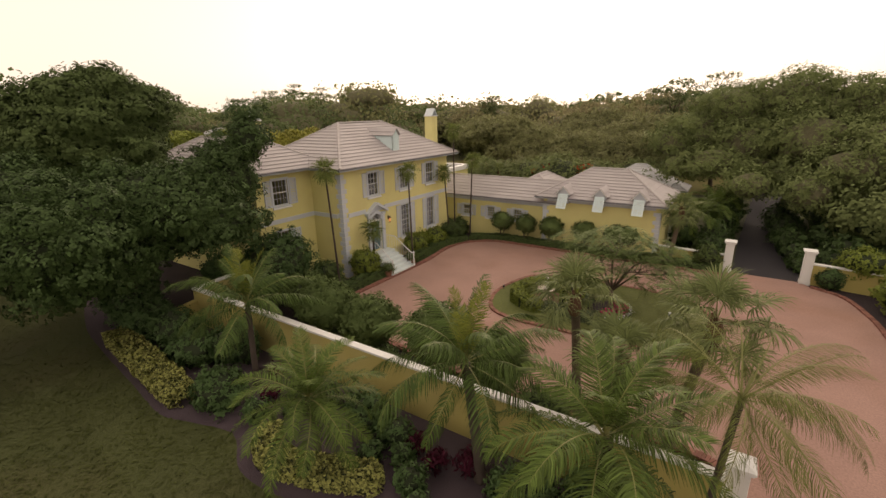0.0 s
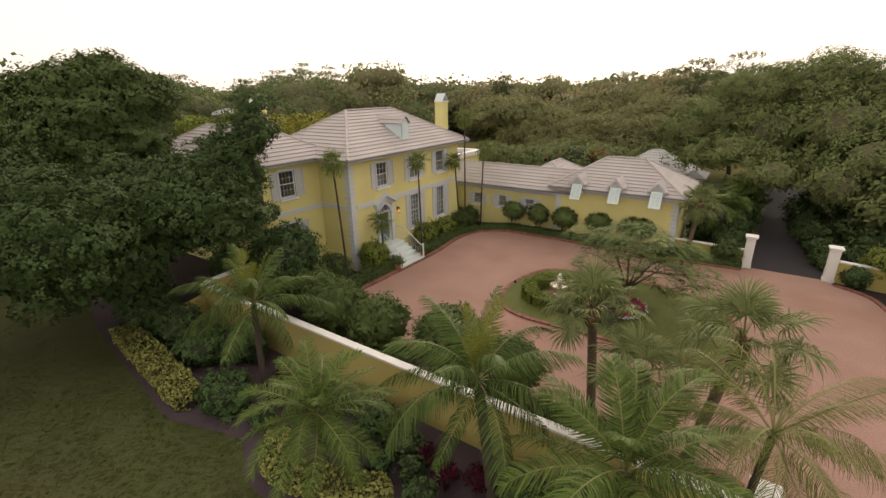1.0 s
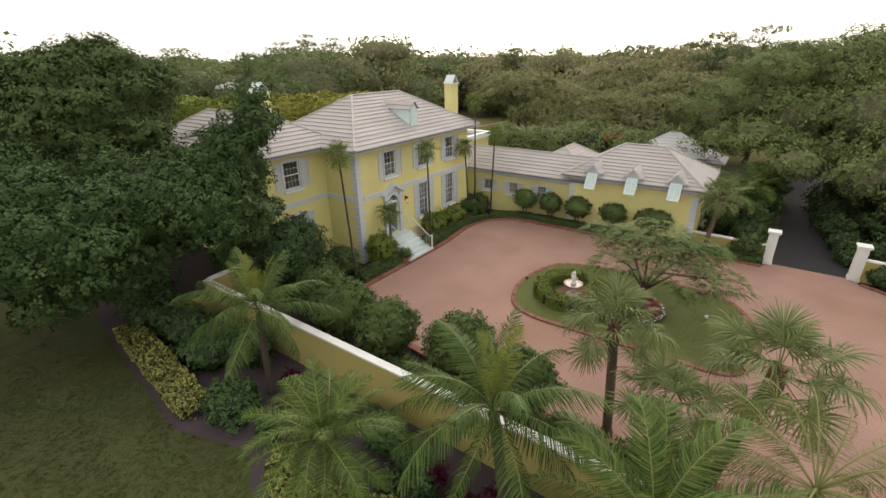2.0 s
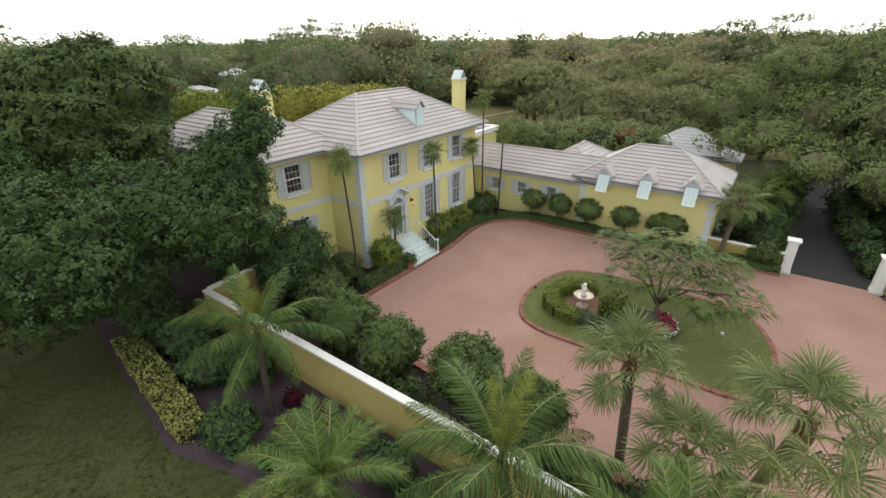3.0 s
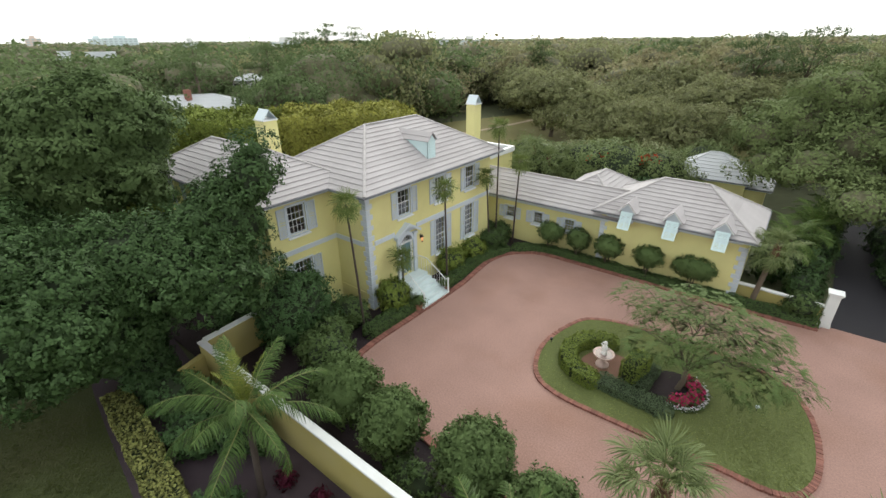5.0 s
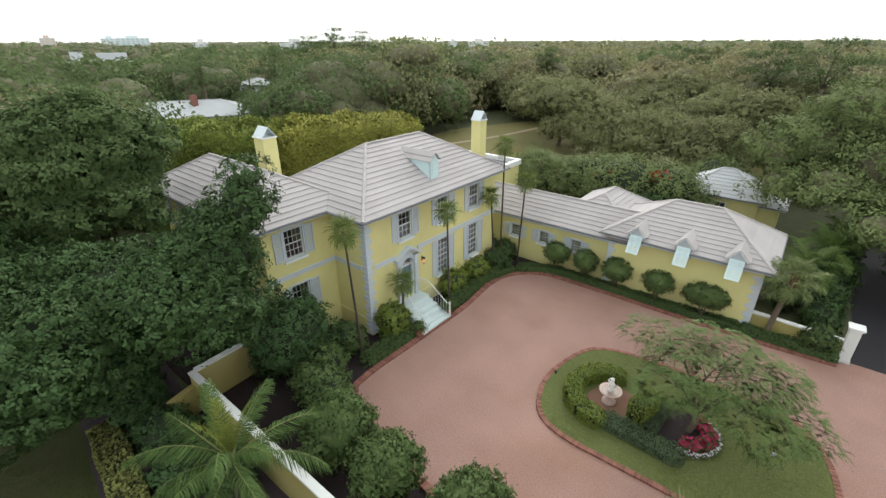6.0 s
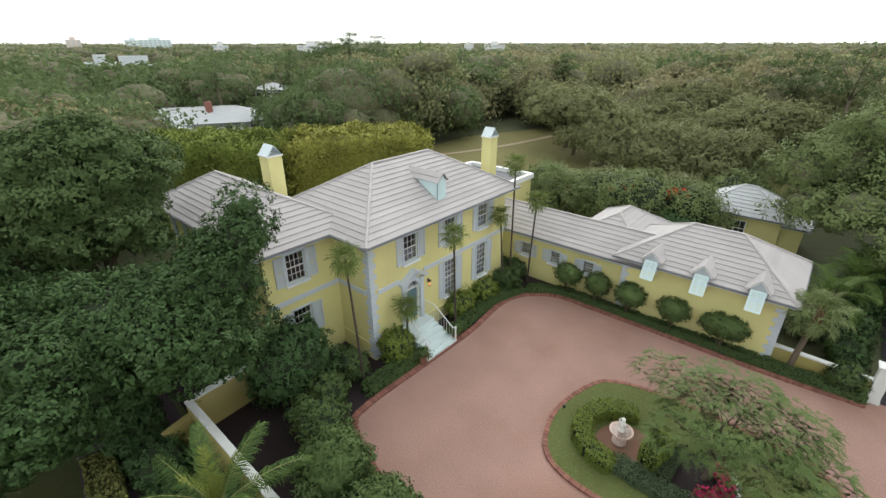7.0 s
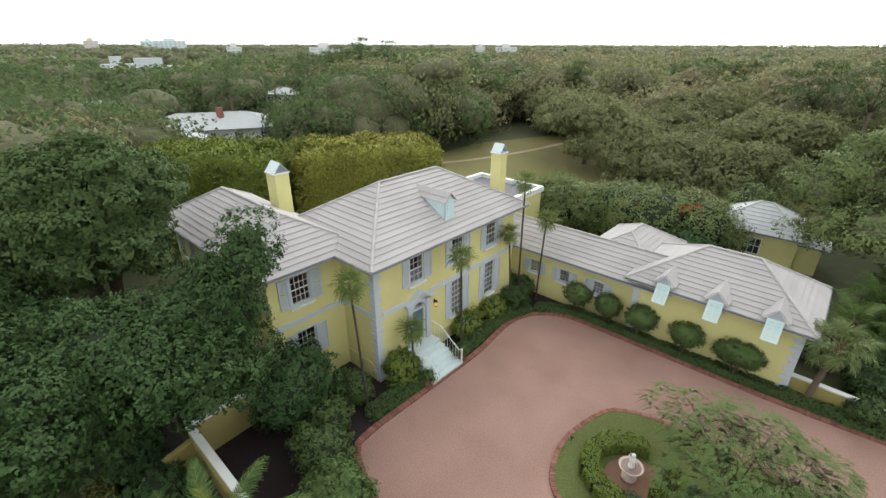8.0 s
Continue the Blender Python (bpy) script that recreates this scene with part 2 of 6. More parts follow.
def lathe(bm, rings, seg=16, m=None):
    """A turned body from (radius, height) rings."""
    rows = []
    for r, z in rings:
        rows.append([bm.verts.new((r * math.cos(2 * math.pi * k / seg), r * math.sin(2 * math.pi * k / seg), z)) for k in range(seg)])
    for a, b in zip(rows, rows[1:]):
        for k in range(seg):
            bm.faces.new((a[k], a[(k + 1) % seg], b[(k + 1) % seg], b[k]))
    bm.faces.new(rows[0][::-1])
    bm.faces.new(rows[-1])
    if m is not None:
        for row in rows:
            for v in row:
                v.co = m @ v.co


def tube(bm, path, radii, seg=8):
    """A round limb along a path of points."""
    pts = [Vector(p) for p in path]
    rows = []
    for i, p in enumerate(pts):
        d = (pts[min(i + 1, len(pts) - 1)] - pts[max(i - 1, 0)]).normalized()
        a = d.orthogonal().normalized() if abs(d.z) < 0.9 else d.cross(Vector((0, 1, 0))).normalized()
        b = d.cross(a)
        r = radii[i] if isinstance(radii, (list, tuple)) else radii
        rows.append([bm.verts.new(p + r * (math.cos(2 * math.pi * k / seg) * a + math.sin(2 * math.pi * k / seg) * b)) for k in range(seg)])
    for a, b in zip(rows, rows[1:]):
        for k in range(seg):
            bm.faces.new((a[k], a[(k + 1) % seg], b[(k + 1) % seg], b[k]))
    bm.faces.new(rows[0][::-1])
    bm.faces.new(rows[-1])


def grid_mesh(name, v, quads, mat, normals=None, slot=None):
    """A mesh of quads from numpy arrays, softly shaded by normals if given."""
    me = bpy.data.meshes.new(name)
    v, quads = np.asarray(v, np.float32), np.asarray(quads, np.int32)
    me.vertices.add(len(v))
    me.vertices.foreach_set("co", v.ravel())
    me.loops.add(quads.size)
    me.loops.foreach_set("vertex_index", quads.ravel())
    me.polygons.add(len(quads))
    me.polygons.foreach_set("loop_start", np.arange(0, quads.size, 4, dtype=np.int32))
    for m in (mat if isinstance(mat, (list, tuple)) else [mat]):
        me.materials.append(m)
    if slot is not None:
        me.polygons.foreach_set("material_index", np.asarray(slot, np.int32))
    me.update(calc_edges=True)
    if normals is not None:
        me.attributes.new("custom_normal", "FLOAT_VECTOR", "POINT").data.foreach_set("vector", np.asarray(normals, np.float32).ravel())
    return me


def soft(n, v, up=0.0, own=0.2):
    """Leaf shading normals: mostly those of the clump, a little of the leaf itself."""
    q = v.reshape(-1, 4, 3)
    g = np.cross(q[:, 1] - q[:, 0], q[:, 3] - q[:, 0])
    g /= np.linalg.norm(g, axis=1)[:, None] + 1e-9
    s = n / (np.linalg.norm(n, axis=1)[:, None] + 1e-9)
    s = s + own * g * np.sign(np.sum(g * s, axis=1))[:, None] + np.array((0, 0, up))
    s /= np.linalg.norm(s, axis=1)[:, None] + 1e-9
    return np.repeat(s, 4, 0)


def leaf_quads(p, n, length, width, rng, wild=0.8):
    """One small folded diamond for every point, turned roughly to its normal."""
    k = len(p)
    face = n
    n = n + wild * rng.normal(size=(k, 3))
    n *= np.where(np.sum(n * face, axis=1) < 0, -1.0, 1.0)[:, None]
    n /= np.linalg.norm(n, axis=1)[:, None] + 1e-9
    t = np.cross(n, rng.normal(size=(k, 3)))
    t /= np.linalg.norm(t, axis=1)[:, None] + 1e-9
    b = np.cross(n, t)
    ln = (length * (0.7 + 0.6 * rng.random(k)))[:, None] * 0.5
    wd = (width * (0.7 + 0.6 * rng.random(k)))[:, None] * 0.5
    v = np.stack([p - ln * t, p - wd * b + 0.15 * ln * n, p + ln * t - 0.2 * ln * n, p + wd * b + 0.15 * ln * n], 1)
    return v.reshape(-1, 3)


def leaf_mesh(name, p, n, length, width, mat, rng, wild=0.8, shade=None):
    v = leaf_quads(p, n, length, width, rng, wild)
    return grid_mesh(name, v, np.arange(len(v)).reshape(-1, 4), mat, soft(n if shade is None else shade, v))


def lumps(d, rng, k=9, freq=4.0):
    """An uneven swelling over directions."""
    s = np.zeros(len(d))
    for _ in range(k):
        s += np.sin(d @ (rng.normal(size=3) * freq) + rng.random() * 6.28)
    return s / math.sqrt(k)


def lobe_points(lobes, count, rng, rough=0.10, low=-0.6, freq=4.0, solid=None):
    """Points and normals over the outside of a group of ellipsoids."""
    lobes = np.array(lobes, float)
    area = (lobes[:, 3] * lobes[:, 4] + lobes[:, 4] * lobes[:, 5] + lobes[:, 3] * lobes[:, 5])
    seed = rng.integers(1 << 30)
    ps, ns, have = [], [], 0
    for _ in range(12):
        pick = rng.choice(len(lobes), size=int((count - have) * 2.2) + 8, p=area / area.sum())
        d = rng.normal(size=(len(pick), 3))
        d /= np.linalg.norm(d, axis=1)[:, None]
        keep = d[:, 2] > low - 0.3 * rng.random(len(d))
        d, pick = d[keep], pick[keep]
        c, r = lobes[pick, :3], lobes[pick, 3:6]
        p = c + r * d * (0.97 + rough * lumps(d + c * 0.37, np.random.default_rng(seed), 9, freq))[:, None]
        inside = np.zeros(len(p), bool)
        for i, l in enumerate(lobes if solid is None else np.array(solid, float)):
            hit = np.sum(((p - l[:3]) / (l[3:6] * 0.88)) ** 2, axis=1) < 1
            inside |= hit & (pick != i) if solid is None else hit
        n = d[~inside] / r[~inside]
        ps.append(p[~inside])
        ns.append(n / np.linalg.norm(n, axis=1)[:, None])
        have += len(ps[-1])
        if have >= count:
            break
    return np.concatenate(ps)[:count], np.concatenate(ns)[:count]


def outward(p, lobes):
    """The direction out of the nearest large lobe."""
    l = np.array(lobes, float)
    far = np.stack([np.sum(((p - a[:3]) / a[3:6]) ** 2, axis=1) for a in l], 1)
    k = np.argmin(far, axis=1)
    n = (p - l[k, :3]) / l[k, 3:6] ** 2
    return n / (np.linalg.norm(n, axis=1)[:, None] + 1e-9)


def foliage(name, lobes, clumps, per, spread, length, width, mat, seed, rough=0.10, low=-0.6, wild=0.55, solid=None):
    """A crown: clumps of leaves over its lobes."""
    rng = np.random.default_rng(seed)
    p, n = lobe_points(lobes, clumps if solid is None else int(clumps * 0.68), rng, rough, low, 4.0, solid)
    if solid is not None:
        n = 0.75 * n + 0.4 * outward(p, solid)
        p2, n2 = lobe_points(solid, int(clumps * 0.32), rng, rough, low)
        p, n = np.concatenate([p, p2]), np.concatenate([n, n2])
    p = np.repeat(p, per, 0) + rng.normal(size=(len(p) * per, 3)) * spread
    n = np.repeat(n, per, 0)
    return leaf_mesh(name, p, n + np.array((0, 0, 0.35)), length, width, mat, rng, wild, n)


def clumped(lobes, r, seed, fill=1.0, flat=0.6, low=-0.7, out=0.40):
    """Many smaller lobes seated over a few large ones."""
    rng = np.random.default_rng(seed)
    l = np.array(lobes, float)
    area = 12.6 * ((l[:, 3] * l[:, 4] + l[:, 4] * l[:, 5] + l[:, 3] * l[:, 5]) / 3).sum()
    p, n = lobe_points(lobes, max(4, int(fill * area / (r * r * 3.4))), rng, 0.06, low)
    s = r * (0.5 + 0.9 * rng.random(len(p)) ** 1.5)[:, None]
    c = p + n * s * (out - 0.65 * rng.random(len(p)))[:, None]
    return np.concatenate([c, s, s, s * flat], 1)


def domes(lobes, shrink=0.88, around=8, tiers=4, rng=None):
    """Closed rounded clumps of far foliage, as quads with their normals."""
    a = np.linspace(0, 2 * math.pi, around + 1)
    e = np.linspace(-0.6, math.pi / 2, tiers + 1)
    out = []
    for l in np.array(lobes, float):
        s = np.ones((tiers + 1, around + 1))
        if rng is not None:
            s[:-1, :-1] += rng.uniform(-0.12, 0.08, (tiers, around))
            s[:, -1] = s[:, 0]
        d = np.stack([np.cos(e)[:, None] * np.cos(a), np.cos(e)[:, None] * np.sin(a), np.sin(e)[:, None] + 0 * a], 2)
        q = np.stack([d[:-1, :-1], d[:-1, 1:], d[1:, 1:], d[1:, :-1]], 2).reshape(-1, 3)
        d = d * s[:, :, None]
        w = np.stack([d[:-1, :-1], d[:-1, 1:], d[1:, 1:], d[1:, :-1]], 2).reshape(-1, 3)
        n = q / l[3:6]
        n /= np.linalg.norm(n, axis=1)[:, None]
        if rng is not None:
            n += np.repeat(rng.normal(size=(len(n) // 4, 3)) * 0.12, 4, 0)
        out.append(np.concatenate([l[:3] + w * l[3:6] * shrink, n / np.linalg.norm(n, axis=1)[:, None]], 1))
    return np.concatenate(out)


def core(name, lobes, mat, seed, shrink=0.8, sub=2):
    """The dense inside of a crown."""
    rng = np.random.default_rng(seed)
    bm = bmesh.new()
    for l in lobes:
        got = bmesh.ops.create_icosphere(bm, subdivisions=sub, radius=1.0)["verts"]
        ph = rng.random(3) * 6
        for v in got:
            c = v.co
            s = shrink * (1 + 0.05 * math.sin(5 * c.x + ph[0]) * math.sin(5 * c.y + ph[1]) + 0.03 * math.sin(7 * c.z + ph[2]))
            v.co = Vector((l[0] + c.x * l[3] * s, l[1] + c.y * l[4] * s, l[2] + c.z * l[5] * s))
    return mesh_of(name, bm, mat, True)


def frame_on(origin, u, n):
    """Local axes on a wall: along, up, out."""
    u, n, v = Vector(u), Vector(n), Vector((0, 0, 1))
    m = Matrix.Identity(4)
    for i in range(3):
        m[i][0], m[i][1], m[i][2], m[i][3] = u[i], v[i], n[i], origin[i]
    return m


def wbox(bm, m, u0, u1, v0, v1, n0, n1, bevel=0.0):
    box(bm, u0, u1, v0, v1, n0, n1, m, bevel)


def wall_with_openings(bm, m, length, z0, z1, thick, holes):
    """A wall, built of blocks round its openings (u0, u1, v0, v1)."""
    us = sorted({0.0, length, *[h[0] for h in holes], *[h[1] for h in holes]})
    for a, b in zip(us, us[1:]):
        cut = sorted((h[2], h[3]) for h in holes if h[0] < (a + b) / 2 < h[1])
        z = z0
        for lo, hi in cut:
            if lo > z:
                wbox(bm, m, a, b, z, lo, -thick, 0)
            z = hi
        wbox(bm, m, a, b, z, z1, -thick, 0)


def window(parent, m, uc, w, v0, v1, cols, rows, shutters=0.0, sill=True, blind=0.0, label="white sash window with small panes", surround=0.09):
    """A window in its opening: frame, glazing bars, panes, sill, shutters."""
    u0, u1 = uc - w / 2, uc + w / 2
    holder = new("window")
    holder.parent = parent
    holder["label"] = label
    bm = bmesh.new()
    f = 0.07
    for a in ((u0, u0 + f, v0, v1), (u1 - f, u1, v0, v1), (u0 + f, u1 - f, v0, v0 + f), (u0 + f, u1 - f, v1 - f, v1)):
        wbox(bm, m, *a, -0.14, -0.04)
    s = surround
    for a in ((u0 - s, u0, v0 - s, v1 + s), (u1, u1 + s, v0 - s, v1 + s), (u0, u1, v1, v1 + s), (u0, u1, v0 - s, v0)):
        wbox(bm, m, *a, 0.0, 0.035)
    part("window_frame", bm, TRIM, holder)
    bm = bmesh.new()
    iw, ih = w - 2 * f, v1 - v0 - 2 * f
    for i in range(1, cols):
        u = u0 + f + iw * i / cols
        wbox(bm, m, u - 0.008, u + 0.008, v0 + f, v1 - f, -0.11, -0.065)
    for j in range(1, rows):
        v = v0 + f + ih * j / rows
        t = 0.024 if 2 * j == rows else 0.008
        wbox(bm, m, u0 + f, u1 - f, v - t, v + t, -0.112, -0.06)
    part("glazing_grid", bm, WHITE, holder)
    for name, a, b in (("lower_pane", v0 + f, v0 + f + ih / 2), ("upper_pane", v0 + f + ih / 2, v1 - f)):
        bm = bmesh.new()
        wbox(bm, m, u0 + f, u1 - f, a + 0.002, b - 0.002, -0.092, -0.084)
        part(name, bm, GLASS, holder).visible_shadow = False
    if blind:
        bm = bmesh.new()
        for k in range(10):
            a = u0 + f + iw * k / 10
            wbox(bm, m, a, a + iw / 10, v0 + f, v0 + f + ih * blind, -0.24 - 0.02 * (k % 2), -0.22 - 0.02 * (k % 2))
        part("blind", bm, BLIND, holder)
    if sill:
        bm = bmesh.new()
        wbox(bm, m, u0 - s - 0.05, u1 + s + 0.05, v0 - s - 0.07, v0 - s, 0.0, 0.12, 0.01)
        part("window_sill", bm, WHITE, holder)
    if shutters:
        for side, a in (("l", u0 - s - shutters), ("r", u1 + s)):
            bm = bmesh.new()
            b = a + shutters
            e = 0.06
            for q in ((a, a + e, v0, v1), (b - e, b, v0, v1), (a + e, b - e, v0, v0 + e), (a + e, b - e, v1 - e, v1), (a + e, b - e, (v0 + v1) / 2 - e / 2, (v0 + v1) / 2 + e / 2)):
                wbox(bm, m, *q, 0.012, 0.062)
            k = int((v1 - v0 - 2 * e) / 0.075)
            for j in range(k):
                z = v0 + e + (v1 - v0 - 2 * e) * j / k
                if abs(z + 0.03 - (v0 + v1) / 2) < e:
                    continue
                wbox(bm, m, a + e, b - e, z + 0.006, z + 0.060, 0.018, 0.042)
            part("shutter", bm, TRIM, parent, "pale blue-grey louvered shutter")
    return holder


def roof_slope(parent, a, b, c, d, step, mat, name="tile_course"):
    """Overlapping tile courses on a slope: a to b is the eave, d to c the top edge."""
    a, b, c, d = (Vector(q) for q in (a, b, c, d))
    n = (b - a).cross(d - a).normalized()
    if n.z < 0:
        n = -n
    mid = ((a + b) / 2 - (c + d) / 2).length
    k = max(2, round(mid / step))
    for i in range(k):
        f0, f1 = i / k, min(1.0, (i + 1.12) / k)
        l0, r0, l1, r1 = a.lerp(d, f0), b.lerp(c, f0), a.lerp(d, f1), b.lerp(c, f1)
        up = (l1 - l0).normalized()
        bm = bmesh.new()
        lift, th = 0.058, 0.030
        lo = [l0 + n * lift - up * 0.02, r0 + n * lift - up * 0.02]
        top = [bm.verts.new(q) for q in (lo[0], lo[1], r1 + n * 0.008, l1 + n * 0.008)]
        bot = [bm.verts.new(q) for q in (lo[0] - n * th, lo[1] - n * th, r1 - n * 0.012, l1 - n * 0.012)]
        bm.faces.new(top)
        bm.faces.new(bot[::-1])
        for s in range(4):
            bm.faces.new((top[s], bot[s], bot[(s + 1) % 4], top[(s + 1) % 4]))
        part(name, bm, mat, parent)


def cap_line(bm, p, q, r=0.09, seg=6):
    """A run of half-round ridge tiles."""
    p, q = Vector(p), Vector(q)
    d = q - p
    k = max(1, int(d.length / 0.4))
    for i in range(k):
        a, b = p + d * (i / k), p + d * ((i + 1.08) / k)
        side = d.cross(Vector((0, 0, 1))).normalized()
        up = side.cross(d).normalized()
        rows = []
        for e, s in ((a, 1.0), (b, 0.86)):
            rows.append([bm.verts.new(e + r * s * (math.cos(math.pi * j / seg) * side + 0.75 * math.sin(math.pi * j / seg) * up) - up * 0.02) for j in range(seg + 1)])
        for j in range(seg):
            bm.faces.new((rows[0][j], rows[0][j + 1], rows[1][j + 1], rows[1][j]))
        bm.faces.new(rows[0][::-1])
        bm.faces.new(rows[1])


def hip_roof(parent, x0, x1, y0, y1, z, pitch, step=0.34, mat=None, cap=None, label="hipped roof of pale pinkish-grey flat tiles", sides="snwe", gables=""):
    """A roof on a rectangle of eaves, its ridge along the longer side, hipped unless an end is a gable."""
    mat, cap = mat or ROOF, cap or ROOF_CAP
    roof = new("roof")
    roof.parent = parent
    roof["label"] = label
    along_x = (x1 - x0) >= (y1 - y0)
    half = min(x1 - x0, y1 - y0) / 2
    h = z + half * pitch
    if along_x:
        r0 = Vector((x0 + (0 if "w" in gables else half), (y0 + y1) / 2, h))
        r1 = Vector((x1 - (0 if "e" in gables else half), (y0 + y1) / 2, h))
        slopes = {"s": ((x0, y0, z), (x1, y0, z), r1, r0), "n": ((x1, y1, z), (x0, y1, z), r0, r1), "w": ((x0, y1, z), (x0, y0, z), r0, r0), "e": ((x1, y0, z), (x1, y1, z), r1, r1)}
        hips = (((x0, y0, z), r0), ((x0, y1, z), r0), ((x1, y0, z), r1), ((x1, y1, z), r1))
    else:
        r0 = Vector(((x0 + x1) / 2, y0 + half, h))
        r1 = Vector(((x0 + x1) / 2, y1 - half, h))
        slopes = {"s": ((x0, y0, z), (x1, y0, z), r0, r0), "n": ((x1, y1, z), (x0, y1, z), r1, r1), "w": ((x0, y1, z), (x0, y0, z), r0, r1), "e": ((x1, y0, z), (x1, y1, z), r1, r0)}
        hips = (((x0, y0, z), r0), ((x1, y0, z), r0), ((x0, y1, z), r1), ((x1, y1, z), r1))
    bm = bmesh.new()
    for key, q in slopes.items():
        if key in gables:
            continue
        vs = [bm.verts.new(Vector(p) - Vector((0, 0, 0.02))) for p in (q if (Vector(q[2]) - Vector(q[3])).length > 1e-4 else q[:3])]
        bm.faces.new(vs)
    vs = [bm.verts.new((x, y, z - 0.10)) for x, y in ((x0 + 0.04, y0 + 0.04), (x1 - 0.04, y0 + 0.04), (x1 - 0.04, y1 - 0.04), (x0 + 0.04, y1 - 0.04))]
    bm.faces.new(vs[::-1])
    part("roof_deck", bm, ROOF, roof)
    for key in sides:
        if key not in gables:
            roof_slope(roof, *slopes[key], step, mat)
    bm = bmesh.new()
    up = Vector((0, 0, 0.06))
    for i, (p, r) in enumerate(hips):
        if along_x and (("w" in gables and i < 2) or ("e" in gables and i > 1)):
            continue
        cap_line(bm, Vector(p) + up, r + up)
    cap_line(bm, r0 + up, r1 + up)
    part("ridge_tiles", bm, cap, roof)
    bm = bmesh.new()
    for a in ((x0, x1, y0, y0 + 0.05), (x0, x1, y1 - 0.05, y1), (x0, x0 + 0.05, y0 + 0.05, y1 - 0.05), (x1 - 0.05, x1, y0 + 0.05, y1 - 0.05)):
        box(bm, *a, z - 0.14, z - 0.02)
    part("fascia", bm, TRIM, roof)
    bm = bmesh.new()
    for a in ((x0 - 0.09, x1 + 0.09, y0 - 0.10, y0 - 0.004), (x0 - 0.09, x1 + 0.09, y1 + 0.004, y1 + 0.10), (x0 - 0.10, x0 - 0.004, y0, y1), (x1 + 0.004, x1 + 0.10, y0, y1)):
        box(bm, *a, z - 0.055, z + 0.0)
    part("gutter", bm, GUTTER, roof)
    return roof


def quoins(parent, x, y, z0, z1, sx, sy, h=0.29):
    """Alternating corner blocks; sx, sy say which way the two walls run from the corner."""
    k = int((z1 - z0) / h)
    for i in range(k):
        a, b = (0.42, 0.26) if i % 2 else (0.26, 0.42)
        bm = bmesh.new()
        z = z0 + i * h
        e = 0.03
        box(bm, *sorted((x - sx * e, x + sx * a)), *sorted((y - sy * e, y + sy * b)), z + 0.008, z + h - 0.008, None, 0.012)
        part("quoin", bm, TRIM, parent, "pale blue-grey corner block" if i == 0 else "")


def chimney(parent, x, y, z0, z1, w, d):
    bm = bmesh.new()
    box(bm, x - w / 2, x + w / 2, y - d / 2, y + d / 2, z0, z1, None, 0.015)
    c = part("chimney", bm, YELLOW, parent, "tall yellow stucco chimney")
    bm = bmesh.new()
    box(bm, x - w / 2 - 0.05, x + w / 2 + 0.05, y - d / 2 - 0.05, y + d / 2 + 0.05, z1, z1 + 0.07)
    part("chimney_rim", bm, WHITE, c)
    bm = bmesh.new()
    h, e, t = 0.55, 0.02, 0.03
    for s in (-1, 1):
        p = [(s * (d / 2 + e), 0.0), (0.0, h), (0.0, h - 0.05), (s * (d / 2 + e - t), 0.0)]
        lo = [bm.verts.new((x - w / 2 - e, y + u, z1 + 0.07 + v)) for u, v in p]
        hi = [bm.verts.new((x + w / 2 + e, y + u, z1 + 0.07 + v)) for u, v in p]
        bm.faces.new(lo)
        bm.faces.new(hi[::-1])
        for i in range(4):
            bm.faces.new((lo[i], hi[i], hi[(i + 1) % 4], lo[(i + 1) % 4]))
    part("chimney_hood", bm, METAL, c, "pale zinc gabled hood")
    return c


# ---- ground ----
def sheet(outline, z):
    bm = bmesh.new()
    vs = [bm.verts.new((x, y, z)) for x, y in outline]
    f = bm.faces.new(vs)
    if f.normal.z < 0:
        f.normal_flip()
    return bm


def smooth_line(pts, closed=False, n=6):
    """A soft curve through corner points."""
    pts = [Vector((*p, 0)) for p in pts]
    out, k = [], len(pts)
    for i in range(k if closed else k - 1):
        g = lambda j: pts[j % k] if closed else pts[min(max(j, 0), k - 1)]
        a, b, c, d = g(i - 1), g(i), g(i + 1), g(i + 2)
        for s in range(n):
            t = s / n
            q = 0.5 * (2 * b + (c - a) * t + (2 * a - 5 * b + 4 * c - d) * t * t + (3 * b - 3 * c + d - a) * t ** 3)
            out.append((q.x, q.y))
    if not closed:
        out.append((pts[-1].x, pts[-1].y))
    return out


bm = bmesh.new()
n = 60
for i in range(n + 1):
    for j in range(n + 1):
        u, v = 2 * i / n - 1, 2 * j / n - 1
        x, y = math.copysign(abs(u) ** 2.2, u) * 3800 - 10, math.copysign(abs(v) ** 2.2, v) * 3800 + 20
        bm.verts.new((x, y, -0.08))
bm.verts.ensure_lookup_table()
for i in range(n):
    for j in range(n):
        a = i * (n + 1) + j
        bm.faces.new([bm.verts[k] for k in (a, a + n + 1, a + n + 2, a + 1)])
structure("ground", bm, WOODFLOOR, "shaded woodland floor reaching to the horizon", "ground")

BED = smooth_line([(-2.0, 7.6), (-4.8, 7.9), (-6.6, 6.9), (-8.8, 6.0), (-10.8, 5.9), (-12.4, 6.7), (-14.2, 6.3), (-15.6, 5.95), (-18.5, 6.3), (-22.5, 6.8), (-25.5, 7.3), (-29, 8.4), (-33, 9.8)])
structure("lawn", sheet([(-80, -60), (0.6, -60), (0.6, 6)] + BED + [(-34, 10), (-80, 14)], -0.05), LAWN, "dark green rough lawn beside a planted border", "lawn")
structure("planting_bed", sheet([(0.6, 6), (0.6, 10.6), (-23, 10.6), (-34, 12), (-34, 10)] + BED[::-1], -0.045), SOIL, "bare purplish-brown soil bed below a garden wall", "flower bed")

